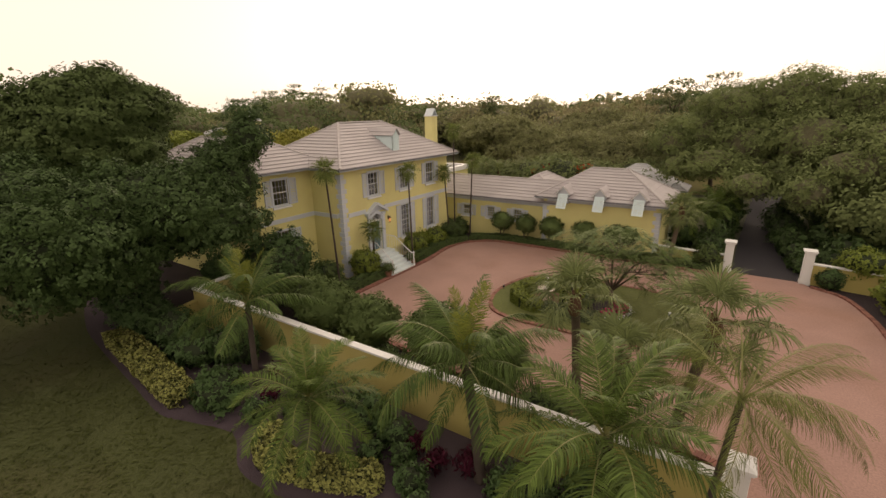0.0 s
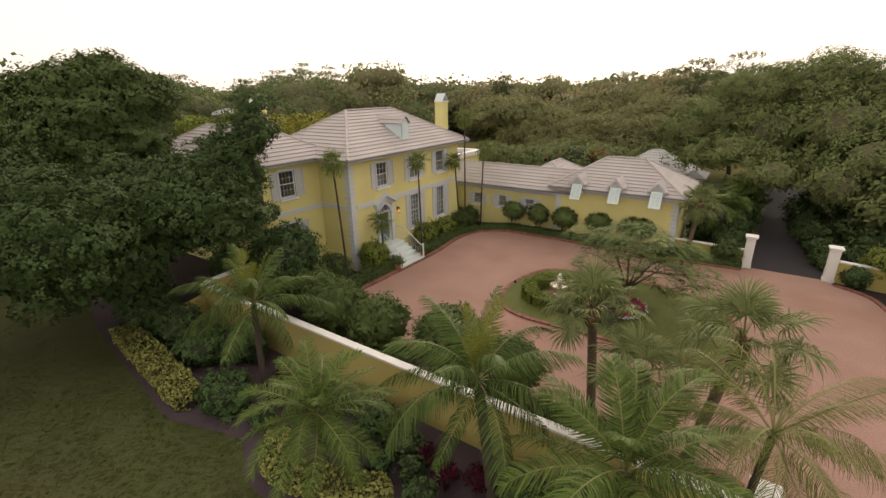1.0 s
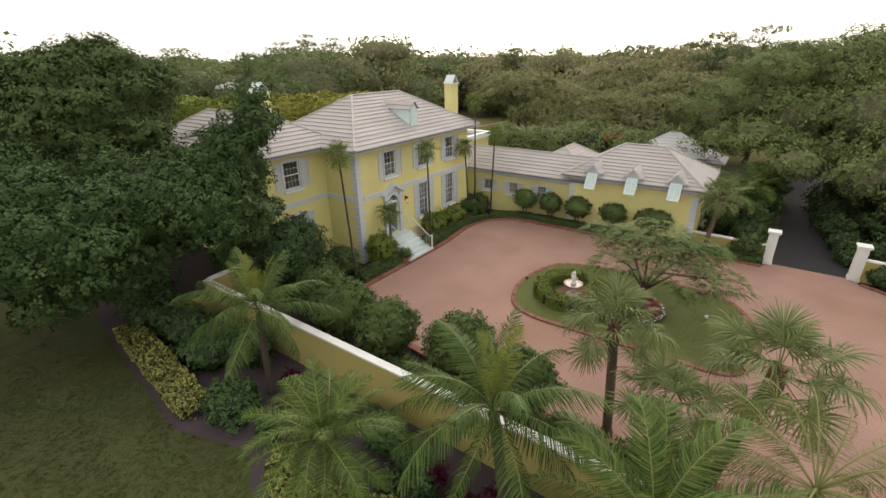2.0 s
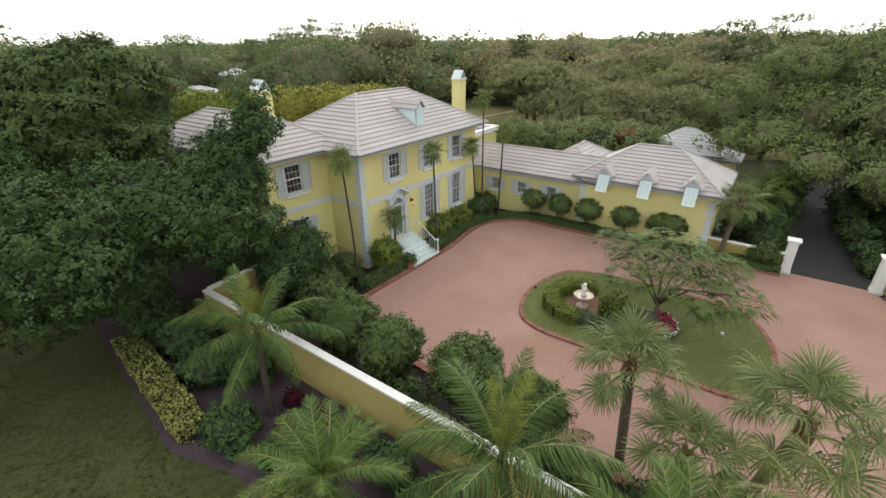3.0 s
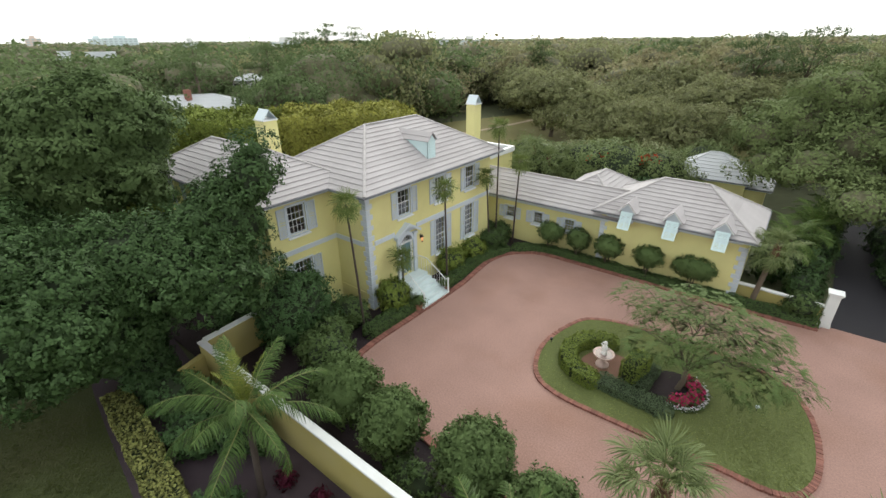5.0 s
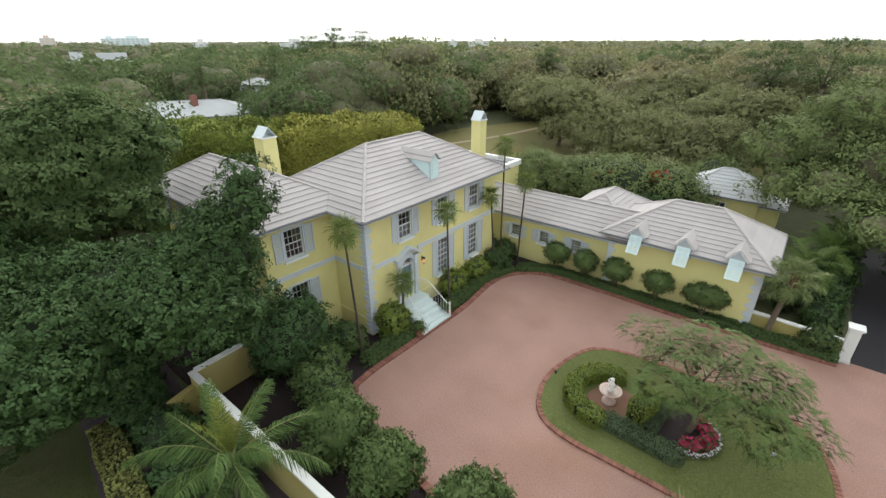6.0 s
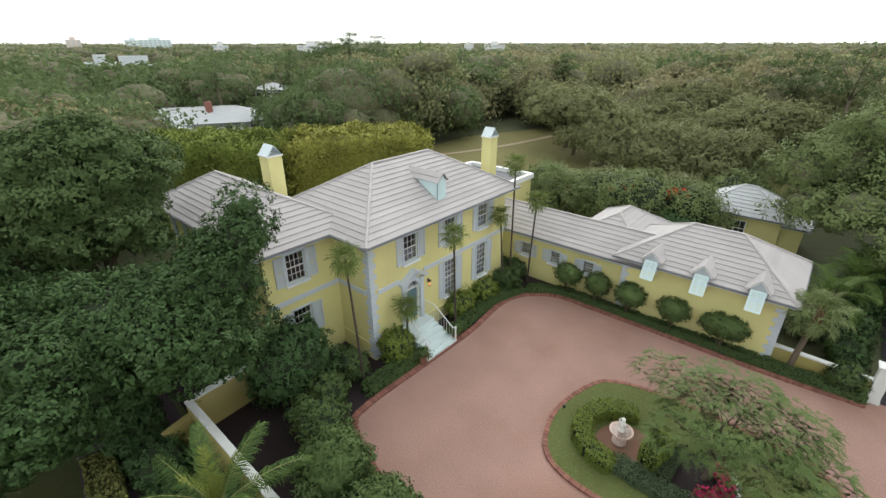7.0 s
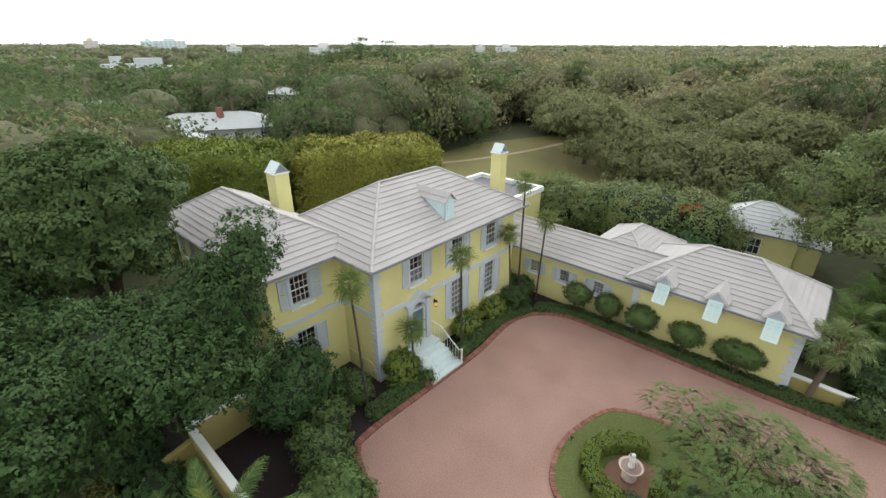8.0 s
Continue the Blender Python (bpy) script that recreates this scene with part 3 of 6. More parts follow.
COURT_EDGE = smooth_line([(1.2, 12.6), (0.2, 13.5), (-4.4, 13.3), (-11.3, 13.9), (-14.5, 14.5), (-16.7, 15.4), (-17.15, 16.6), (-17.15, 20), (-17.15, 24.2), (-17.5, 27.6), (-17.0, 29.6), (-15.3, 30.9), (-13, 31.05), (-9, 31.05), (-4, 31.05), (0.0, 31.3)])
DRIVE_EDGE = smooth_line([(4.4, 31.3), (5.7, 30.3), (6.35, 28.0), (6.6, 25.5), (6.9, 18), (6.7, 8), (6.6, 0), (6.6, -30)])
structure("courtyard", sheet(COURT_EDGE + [(0.35, 32.0), (4.0, 32.0)] + DRIVE_EDGE + [(1.2, -30)], 0.0), COURT, "pinkish-brown fine gravel forecourt and drive", "driveway")
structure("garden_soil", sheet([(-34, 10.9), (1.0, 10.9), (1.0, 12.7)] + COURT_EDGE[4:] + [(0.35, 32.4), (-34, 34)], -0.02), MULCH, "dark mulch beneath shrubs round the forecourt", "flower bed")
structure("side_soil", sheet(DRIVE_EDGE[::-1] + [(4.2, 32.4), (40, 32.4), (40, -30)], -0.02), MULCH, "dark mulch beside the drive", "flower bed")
structure("road", sheet([(0.6, 32.0), (3.9, 32.0), (4.6, 40), (4.9, 52), (5.6, 80), (2.4, 80), (1.4, 52), (0.8, 40)], -0.01), ASPHALT, "dark asphalt lane beyond the gate", "road")
structure("back_lawn", sheet([(-52, 50), (-36, 46), (-24, 44), (-10, 56), (4, 66), (2, 88), (-20, 98), (-44, 96), (-54, 70)], -0.03), FARGRASS, "open park lawn in muted green behind the house", "lawn")
bm = bmesh.new()
PATHLINE = smooth_line([(-60, 42), (-52, 52), (-47.5, 58), (-44, 70), (-42.2, 84), (-41, 96)])
for (a, b), (c, d) in zip(PATHLINE, PATHLINE[1:]):
    bm.faces.new([bm.verts.new(q) for q in ((a - 0.5, b, -0.01), (a + 0.5, b, -0.01), (c + 0.5, d, -0.01), (c - 0.5, d, -0.01))])
structure("garden_path", bm, SANDPATH, "narrow pale sand path across the lawn", "path")

ISLAND = smooth_line([(-9.9, 24.6), (-10.45, 22.0), (-9.9, 19.9), (-8.6, 19.05), (-6, 19.0), (-2.6, 19.1), (-0.7, 19.2), (0.15, 20.3), (0.25, 22.3), (-0.2, 24.3), (-1.4, 25.7), (-4.5, 26.1), (-7.6, 25.9), (-9.0, 25.5)], True)
structure("island_lawn", sheet(ISLAND, 0.07), GRASS, "clipped green lawn on the forecourt island", "lawn")


def blades(name, outline, z, count, length, mat, seed, label):
    """Short tufts of grass over an outline."""
    rng = np.random.default_rng(seed)
    o = np.array(outline, float)
    lo, hi = o.min(0), o.max(0)
    p = lo + rng.random((count, 2)) * (hi - lo)
    ins = np.zeros(count, bool)
    for (x0, y0), (x1, y1) in zip(o, np.roll(o, -1, 0)):
        ins ^= ((y0 > p[:, 1]) != (y1 > p[:, 1])) & (p[:, 0] < (x1 - x0) * (p[:, 1] - y0) / (y1 - y0 + 1e-12) + x0)
    p = p[ins]
    patch = np.sin(p[:, 0] * 1.3 + 1) * np.sin(p[:, 1] * 1.7) + 0.6 * np.sin(p[:, 0] * 3.9 + p[:, 1] * 2.3)
    p = p[patch + rng.random(len(p)) * 2.4 > 0.2]
    q = np.concatenate([p, np.full((len(p), 1), z)], 1)
    g = thing(name, label, "grass", kind="stuff")
    part("grass_blades", leaf_mesh("grass_blades", q, np.tile((0, 0, 0.6), (len(q), 1)), length, length * 0.45, mat, rng, 0.12), mat, g)


blades("lawn_grass", [(-34, -1), (-6, -1), (-6, 6.6)] + BED[12:] + [(-34, 9.6)], -0.02, 26000, 0.11, L_GRASS, 15, "rough tufted lawn grass with worn patches")
blades("island_grass", ISLAND, 0.08, 16000, 0.085, L_GRASS2, 16, "short clipped grass on the island")


def kerb(name, line, closed, label, w=0.21, h=0.09):
    """A low edging of bricks set side by side across the line."""
    pts = [Vector((*p, 0)) for p in line]
    if closed:
        pts.append(pts[0])
    bm = bmesh.new()
    rng = random.Random(5)
    left = 0.0
    for a, b in zip(pts, pts[1:]):
        d = b - a
        ln = d.length
        if ln < 1e-6:
            continue
        ang = math.atan2(d.y, d.x)
        s = left
        while s < ln:
            p = a + d * (s / ln)
            m = Matrix.Translation((p.x, p.y, 0)) @ Matrix.Rotation(ang, 4, "Z")
            z = h + rng.uniform(-0.012, 0.012)
            box(bm, 0.0, 0.098, -w / 2 + rng.uniform(-0.01, 0.01), w / 2, -0.03, z, m)
            s += 0.108
        left = s - ln
    return structure(name, bm, BRICK, label, "kerb")


kerb("kerb_island", ISLAND, True, "red brick edging round the island lawn")
kerb("kerb_court", COURT_EDGE, False, "red brick edging along the forecourt", 0.30)
kerb("kerb_drive", DRIVE_EDGE, False, "red brick edging along the drive")

# ---- the house ----
house = thing("house", "yellow stucco two-storey house with pale blue-grey trim and low wings", "house", -22.5, 24.5)
house.matrix_basis = Matrix.Identity(4)
FX, FY0, FY1 = -19.30, 18.90, 30.35       # front facade
BX = -26.25                              # back of the main block
WX, WY0 = -21.85, 15.0                    # front and near side of the left wing
FLOOR, TOP = 1.1, 6.66

front = frame_on((FX, FY0, 0), (0, 1, 0), (1, 0, 0))
bays = (2.82, 6.00, 9.08)
holes = [(b - 0.5, b + 0.5, 4.78, 6.28) for b in bays] + [(b - 0.5, b + 0.5, 1.42, 3.70) for b in bays[1:]] + [(bays[0] - 0.52, bays[0] + 0.52, FLOOR, 3.62)]
bm = bmesh.new()
wall_with_openings(bm, front, FY1 - FY0, -0.1, TOP, 0.3, holes)
part("front_wall", bm, YELLOW, house)
side = frame_on((BX, FY0, 0), (1, 0, 0), (0, -1, 0))
bm = bmesh.new()
box(bm, BX, FX - 0.3, FY0, FY0 + 0.3, -0.1, TOP)
part("side_wall", bm, YELLOW, house)
bm = bmesh.new()
box(bm, BX, FX - 0.3, FY1 - 0.3, FY1, -0.1, TOP)
part("side_wall", bm, YELLOW, house)
bm = bmesh.new()
box(bm, BX - 0.3, BX, FY0, FY1, -0.1, TOP)
part("back_wall", bm, YELLOW, house)
bm = bmesh.new()
for z in (FLOOR - 0.2, 3.75):
    box(bm, BX + 0.02, FX - 0.32, FY0 + 0.32, FY1 - 0.32, z, z + 0.15)
box(bm, FX - 4.2, FX - 4.1, FY0 + 0.34, FY1 - 0.34, FLOOR, 6.5)
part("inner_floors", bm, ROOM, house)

for i, b in enumerate(bays):
    window(house, front, b, 1.0, 4.78, 6.28, 3, 4, 0.44, True, (0.45, 0.5, 0.4)[i])
for b in bays[1:]:
    window(house, front, b, 1.0, 1.42, 3.70, 3, 6, 0.44, True, 0.97, "tall white french window with drawn pale blinds")
# string course and plinth
bm = bmesh.new()
wbox(bm, front, 0.42, bays[0] - 0.9, 3.78, 4.04, 0.0, 0.05, 0.01)
wbox(bm, front, bays[0] + 0.9, FY1 - FY0 - 0.0, 3.78, 4.04, 0.0, 0.05, 0.01)
part("string_course", bm, TRIM, house, "pale blue-grey band between storeys")
bm = bmesh.new()
wbox(bm, side, WX - BX + 0.05, FX - BX - 0.42, 3.78, 4.04, 0.0, 0.05, 0.01)
part("string_course", bm, TRIM, house)
bm = bmesh.new()
wbox(bm, front, 0.42, bays[0] - 1.2, 0.8, 0.98, 0.0, 0.05, 0.01)
wbox(bm, front, bays[0] + 1.2, FY1 - FY0, 0.8, 0.98, 0.0, 0.05, 0.01)
wbox(bm, side, WX - BX + 0.05, FX - BX - 0.42, 0.8, 0.98, 0.0, 0.05, 0.01)
part("plinth_moulding", bm, YELLOW, house)
quoins(house, FX, FY0, 0.05, TOP - 0.1, -1, 1)

# entrance: door, fanlight, pediment
dm = frame_on((FX, FY0 + bays[0], 0), (0, 1, 0), (1, 0, 0))
door = new("front_door")
door.parent = house
door["label"] = "slate green panelled front door under a fanlight"
bm = bmesh.new()
wbox(bm, dm, -0.46, 0.46, FLOOR + 0.02, 3.06, -0.2, -0.14)
for a in ((-0.36, -0.05), (0.05, 0.36)):
    for v in ((1.25, 1.75), (1.85, 2.45), (2.53, 2.95)):
        wbox(bm, dm, *a, *v, -0.14, -0.115, 0.01)
part("door_leaf", bm, DOORPAINT, door)
bm = bmesh.new()
lathe(bm, [(0.02, 0), (0.035, 0.02), (0.035, 0.05), (0.01, 0.07)], 8, dm @ Matrix.Translation((0.38, 2.05, -0.14)))
part("door_knob", bm, IRON, door)
bm = bmesh.new()
for a in ((-0.52, -0.46, FLOOR, 3.62), (0.46, 0.52, FLOOR, 3.62), (-0.46, 0.46, 3.06, 3.14)):
    wbox(bm, dm, *a, -0.22, -0.02)
for k in range(1, 5):
    ang = math.pi * k / 5
    tube(bm, [dm @ Vector((0.05 * math.cos(ang), 3.14 + 0.05 * math.sin(ang), -0.12)), dm @ Vector((0.46 * math.cos(ang), 3.14 + 0.46 * math.sin(ang), -0.12))], 0.014, 5)
part("door_frame", bm, WHITE, door)
bm = bmesh.new()
wbox(bm, dm, -0.46, 0.46, 3.142, 3.60, -0.15, -0.14)
part("fanlight", bm, GLASS, door).visible_shadow = False
bm = bmesh.new()
seg = 12
for k in range(seg):            # arched head over the opening
    a, b = math.pi * k / seg, math.pi * (k + 1) / seg
    q = [(r * math.cos(t), 3.12 + r * math.sin(t)) for r, t in ((0.46, a), (0.46, b), (0.66, b), (0.66, a))]
    lo = [bm.verts.new(dm @ Vector((u, v, 0.0))) for u, v in q]
    hi = [bm.verts.new(dm @ Vector((u, v, 0.09))) for u, v in q]
    bm.faces.new(hi)
    for i in range(4):
        bm.faces.new((lo[i], lo[(i + 1) % 4], hi[(i + 1) % 4], hi[i]))
for s in (-1, 1):
    wbox(bm, dm, *sorted((s * 0.53, s * 0.80)), 0.95, 3.45, 0.0, 0.13, 0.012)
    wbox(bm, dm, *sorted((s * 0.51, s * 0.84)), 3.45, 3.62, 0.0, 0.17, 0.012)
part("door_surround", bm, TRIM, house, "pale blue-grey pilasters with an arched head")
bm = bmesh.new()
for s in (-1, 1):               # open gabled pediment
    q = [(s * 0.98, 3.62), (s * 0.98, 3.78), (0.0, 4.36), (0.0, 4.18)]
    lo = [bm.verts.new(dm @ Vector((u, v, 0.0))) for u, v in q]
    hi = [bm.verts.new(dm @ Vector((u, v, 0.32))) for u, v in q]
    bm.faces.new(lo)
    bm.faces.new(hi[::-1])
    for i in range(4):
        bm.faces.new((lo[i], hi[i], hi[(i + 1) % 4], lo[(i + 1) % 4]))
q = [(-0.8, 3.74), (0.8, 3.74), (0.0, 4.2)]
lo = [bm.verts.new(dm @ Vector((u, v, 0.05))) for u, v in q]
bm.faces.new(lo)
part("pediment", bm, TRIM, house, "pale blue-grey gabled pediment")

lamp = thing("wall_lantern", "small lit carriage lantern on the yellow wall", "lamp", FX + 0.14, FY0 + bays[0] + 1.25, 2.95)
bm = bmesh.new()
box(bm, -0.14, 0.0, -0.02, 0.02, 0.16, 0.20)
box(bm, -0.14, -0.12, -0.06, 0.06, 0.0, 0.26)
lathe(bm, [(0.11, 0.13), (0.07, 0.2), (0.02, 0.25)], 6)
lathe(bm, [(0.03, -0.2), (0.07, -0.16), (0.07, -0.14)], 6)
part("bracket", bm, IRON, lamp)
bm = bmesh.new()
lathe(bm, [(0.045, -0.14), (0.06, 0.0), (0.065, 0.13)], 6)
part("lantern_glass", bm, LAMPGLOW, lamp)

# entrance steps
steps = thing("entrance_steps", "broad flight of pale stone steps with white railings", "steps")
sy = FY0 + bays[0]
bm = bmesh.new()
box(bm, FX + 0.005, FX + 0.75, sy - 0.95, sy + 0.95, -0.02, FLOOR - 0.02, None, 0.012)
part("landing", bm, STONE, steps)
for i in range(5):
    bm = bmesh.new()
    x0 = FX + 0.75 + i * 0.29
    hgt = FLOOR - 0.02 - (i + 1) * 0.18
    grow = 0.06 * i
    box(bm, x0, x0 + 0.30, sy - 0.95 - grow, sy + 0.95 + grow, -0.02, hgt, None, 0.012)
    part("step", bm, STONE, steps)
for s in (-1, 1):
    bm = bmesh.new()
    yb = sy + s * 0.93
    path = [(FX + 0.05, yb, FLOOR + 0.86), (FX + 0.75, yb, FLOOR + 0.86), (FX + 2.05, yb + s * 0.06, 1.0), (FX + 2.16, yb + s * 0.14, 0.97)]
    tube(bm, path, 0.028, 8)
    part("handrail", bm, WHITE, steps, "white handrail")
    for k in range(11):
        u = 0.1 + k * 0.195
        top = FLOOR + 0.86 if u < 0.75 else FLOOR + 0.86 - (u - 0.75) / 1.3 * (FLOOR + 0.86 - 1.0)
        low = FLOOR - 0.03 if u < 0.75 else FLOOR - 0.02 - (int((u - 0.75) / 0.29) + 1) * 0.18
        bm = bmesh.new()
        tube(bm, [(FX + u, yb, low), (FX + u, yb, top)], 0.010, 6)
        part("baluster", bm, WHITE, steps)
    bm = bmesh.new()
    lathe(bm, [(0.05, 0.0), (0.045, 0.9), (0.055, 0.94), (0.065, 1.0), (0.04, 1.07), (0.0, 1.1)], 10, Matrix.Translation((FX + 2.18, yb + s * 0.15, 0.0)))
    part("newel_post", bm, WHITE, steps)

# left wing
wing_front = frame_on((WX, WY0, 0), (0, 1, 0), (1, 0, 0))
wl = FY0 - WY0
wb = 16.62 - WY0
bm = bmesh.new()
wall_with_openings(bm, wing_front, wl, -0.1, TOP, 0.3, [(wb - 0.52, wb + 0.52, 4.78, 6.3), (wb - 0.52, wb + 0.52, 1.7, 3.3)])
part("wing_wall", bm, YELLOW, house)
bm = bmesh.new()
box(bm, -32.7, WX - 0.3, WY0, WY0 + 0.3, -0.1, TOP)
box(bm, -32.7, -32.4, WY0 + 0.3, 19.6, -0.1, TOP)
box(bm, -32.4, BX - 0.3, 19.3, 19.6, -0.1, TOP)
part("wing_side_wall", bm, YELLOW, house)
bm = bmesh.new()
box(bm, -32.3, WX - 0.32, WY0 + 0.32, 19.2, 3.75, 3.9)
box(bm, WX - 4.0, WX - 3.9, WY0 + 0.32, FY0, -0.05, 6.5)
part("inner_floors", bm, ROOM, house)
window(house, wing_front, wb, 1.04, 4.78, 6.3, 4, 4, 0.5, True, 0.0)
window(house, wing_front, wb, 1.04, 1.7, 3.3, 4, 4, 0.5, True, 0.0)
bm = bmesh.new()
wbox(bm, wing_front, 0.0, wl, 3.78, 4.04, 0.0, 0.05, 0.01)
part("string_course", bm, TRIM, house)
wing_near = frame_on((-32.7, WY0, 0), (1, 0, 0), (0, -1, 0))
for uc in (1.6, 4.6, 7.6):
    window(house, wing_near, uc, 1.0, 4.78, 6.28, 3, 4, 0.44, True, 0.0)

PITCH = 0.585
hip_roof(house, -26.85, -18.65, 18.30, 30.95, 6.80, PITCH)
hip_roof(house, -33.25, -21.30, 14.42, 20.15, 6.80, PITCH)
chimney(house, -27.75, 19.35, 5.0, 9.45, 0.95, 0.85)
chimney(house, -21.5, 31.5, 0.0, 9.5, 0.74, 0.74)

# dormer on the main roof
dorm = new("dormer")
dorm.parent = house
dorm["label"] = "narrow white louvered roof dormer with a long gabled back"
rz = lambda x: 6.80 + (-18.65 - x) * PITCH
yc, hw, xf = 24.5, 0.34, -19.58
top, ridge = rz(-21.3), rz(-21.9)
bm = bmesh.new()
for s in (-1, 1):
    vs = [(xf, yc + s * hw, rz(xf) - 0.05), (xf, yc + s * hw, top), (-21.3, yc + s * hw, top + 0.0), (-21.3, yc + s * hw, rz(-21.3) - 0.1)]
    inn = [(x, y - s * 0.05, z) for x, y, z in vs]
    a, b = [bm.verts.new(q) for q in vs], [bm.verts.new(q) for q in inn]
    bm.faces.new(a)
    bm.faces.new(b[::-1])
    for i in range(4):
        bm.faces.new((a[i], b[i], b[(i + 1) % 4], a[(i + 1) % 4]))
part("cheek", bm, AQUA, dorm)
bm = bmesh.new()
pts = [(yc - hw, rz(xf) - 0.02), (yc + hw, rz(xf) - 0.02), (yc + hw, top), (yc, ridge + 0.08), (yc - hw, top)]
a = [bm.verts.new((xf + 0.004, y, z)) for y, z in pts]
b = [bm.verts.new((xf - 0.05, y, z)) for y, z in pts]
bm.faces.new(a)
bm.faces.new(b[::-1])
for i in range(5):
    bm.faces.new((a[i], b[i], b[(i + 1) % 5], a[(i + 1) % 5]))
for k in range(5):
    z = rz(xf) + 0.2 + k * 0.15
    box(bm, xf + 0.006, xf + 0.03, yc - 0.2, yc + 0.2, z, z + 0.10)
part("louvered_front", bm, AQUA, dorm)
for s in (-1, 1):
    roof_slope(dorm, (xf + 0.12, yc + s * (hw + 0.07), top + 0.02), (-21.4, yc + s * (hw + 0.07), top + 0.02), (-22.18, yc, ridge + 0.14), (xf + 0.12, yc, ridge + 0.14), 0.3, ROOF)

# low connecting wing and garage
CY, CX0, CX1 = 32.30, -22.2, -11.75
GY, GX0, GX1, GYB = 31.90, -11.75, -3.78, 37.2
conn = frame_on((CX0, CY, 0), (1, 0, 0), (0, -1, 0))
cw = [-18.6 - CX0, -16.35 - CX0, -14.0 - CX0]
bm = bmesh.new()
wall_with_openings(bm, conn, CX1 - CX0, -0.1, 3.2, 0.25, [(u - 0.38, u + 0.38, 1.56, 2.44) for u in cw])
part("link_wall", bm, YELLOW, house)
bm = bmesh.new()
box(bm, CX0, CX1, 35.6, 35.85, -0.1, 3.2)
box(bm, CX0, CX1, 34.0, 34.1, 0.0, 3.1)
part("link_back_wall", bm, YELLOW, house)
for u in cw:
    window(house, conn, u, 0.76, 1.56, 2.44, 3, 4, 0.42, True, 0.0, "small white casement window with pale shutters")
bm = bmesh.new()
wbox(bm, conn, 0.0, CX1 - CX0, 2.86, 3.16, 0.0, 0.05, 0.01)
part("frieze_board", bm, TRIM, house)
hip_roof(house, -22.8, -10.6, 31.80, 36.2, 3.30, PITCH, sides="sn", gables="we")

gar = frame_on((GX0, GY, 0), (1, 0, 0), (0, -1, 0))
dc = [-10.12 - GX0, -7.58 - GX0, -5.06 - GX0]
bm = bmesh.new()
wall_with_openings(bm, gar, GX1 - GX0, -0.1, 3.68, 0.25, [])
part("garage_wall", bm, YELLOW, house)
bm = bmesh.new()
box(bm, GX1 - 0.25, GX1, GY + 0.25, GYB, -0.1, 3.68)
box(bm, GX0, GX1 - 0.25, GYB - 0.25, GYB, -0.1, 3.68)
part("garage_side_wall", bm, YELLOW, house)
bm = bmesh.new()
wbox(bm, gar, 0.3, GX1 - GX0 - 0.3, 3.42, 3.66, 0.0, 0.04)
part("frieze_board", bm, TRIM, house)
quoins(house, GX0, GY, 0.05, 3.5, 1, 1, 0.27)
quoins(house, GX1, GY, 0.05, 3.5, -1, 1, 0.27)
hip_roof(house, -12.2, -3.38, 31.40, 37.70, 3.80, PITCH)
for u in dc:                    # wall dormers with propped-out louvers
    d = new("wall_dormer")
    d.parent = house
    d["label"] = "small gabled dormer with a propped pale aqua louver"
    bm = bmesh.new()
    pts = [(u - 0.36, 3.45), (u + 0.36, 3.45), (u + 0.36, 4.25), (u, 4.62), (u - 0.36, 4.25)]
    a = [bm.verts.new(gar @ Vector((p, q, 0.52))) for p, q in pts]
    b = [bm.verts.new(gar @ Vector((p, q, -0.9))) for p, q in pts]
    bm.faces.new(a)
    for i in range(5):
        bm.faces.new((a[i], b[i], b[(i + 1) % 5], a[(i + 1) % 5]))
    part("dormer_body", bm, TRIM, d)
    bm = bmesh.new()
    lean = gar @ Matrix.Translation((u, 4.12, 0.56)) @ Matrix.Rotation(radians(-27), 4, "X")
    w, h = 0.34, 1.08
    for q in ((-w, -w + 0.07, -h, 0), (w - 0.07, w, -h, 0), (-w + 0.07, w - 0.07, -0.08, 0), (-w + 0.07, w - 0.07, -h, -h + 0.08), (-0.03, 0.03, -h + 0.08, -0.08)):
        wbox(bm, lean, *q, -0.03, 0.03)
    for k in range(12):
        z = -h + 0.09 + k * 0.078
        wbox(bm, lean, -w + 0.07, w - 0.07, z, z + 0.06, -0.015, 0.015)
    part("louver", bm, AQUA, d, "pale aqua louvered shutter propped outward")
    for s in (-1, 1):
        roof_slope(d, gar @ Vector((u + s * 0.52, 4.12, 0.68)), gar @ Vector((u + s * 0.52, 4.12, -1.1)), gar @ Vector((u, 4.72, -1.1)), gar @ Vector((u, 4.72, 0.68)), 0.36, ROOF)
    bm = bmesh.new()
    for s in (-1, 1):
        q = [(u + s * 0.50, 4.06), (u + s * 0.50, 4.16), (u, 4.74), (u, 4.64)]
        lo = [bm.verts.new(gar @ Vector((p, v, 0.64))) for p, v in q]
        hi = [bm.verts.new(gar @ Vector((p, v, 0.675))) for p, v in q]
        bm.faces.new(lo)
        bm.faces.new(hi[::-1])
        for i in range(4):
            bm.faces.new((lo[i], hi[i], hi[(i + 1) % 4], lo[(i + 1) % 4]))
    part("bargeboard", bm, WHITE, d)
# rear roofs behind the link
hip_roof(house, -16.2, -11.4, 33.6, 40.2, 3.35, PITCH)
bm = bmesh.new()
box(bm, -15.7, -11.9, 36.2, 39.7, -0.1, 3.25)
part("rear_wall", bm, YELLOW, house)
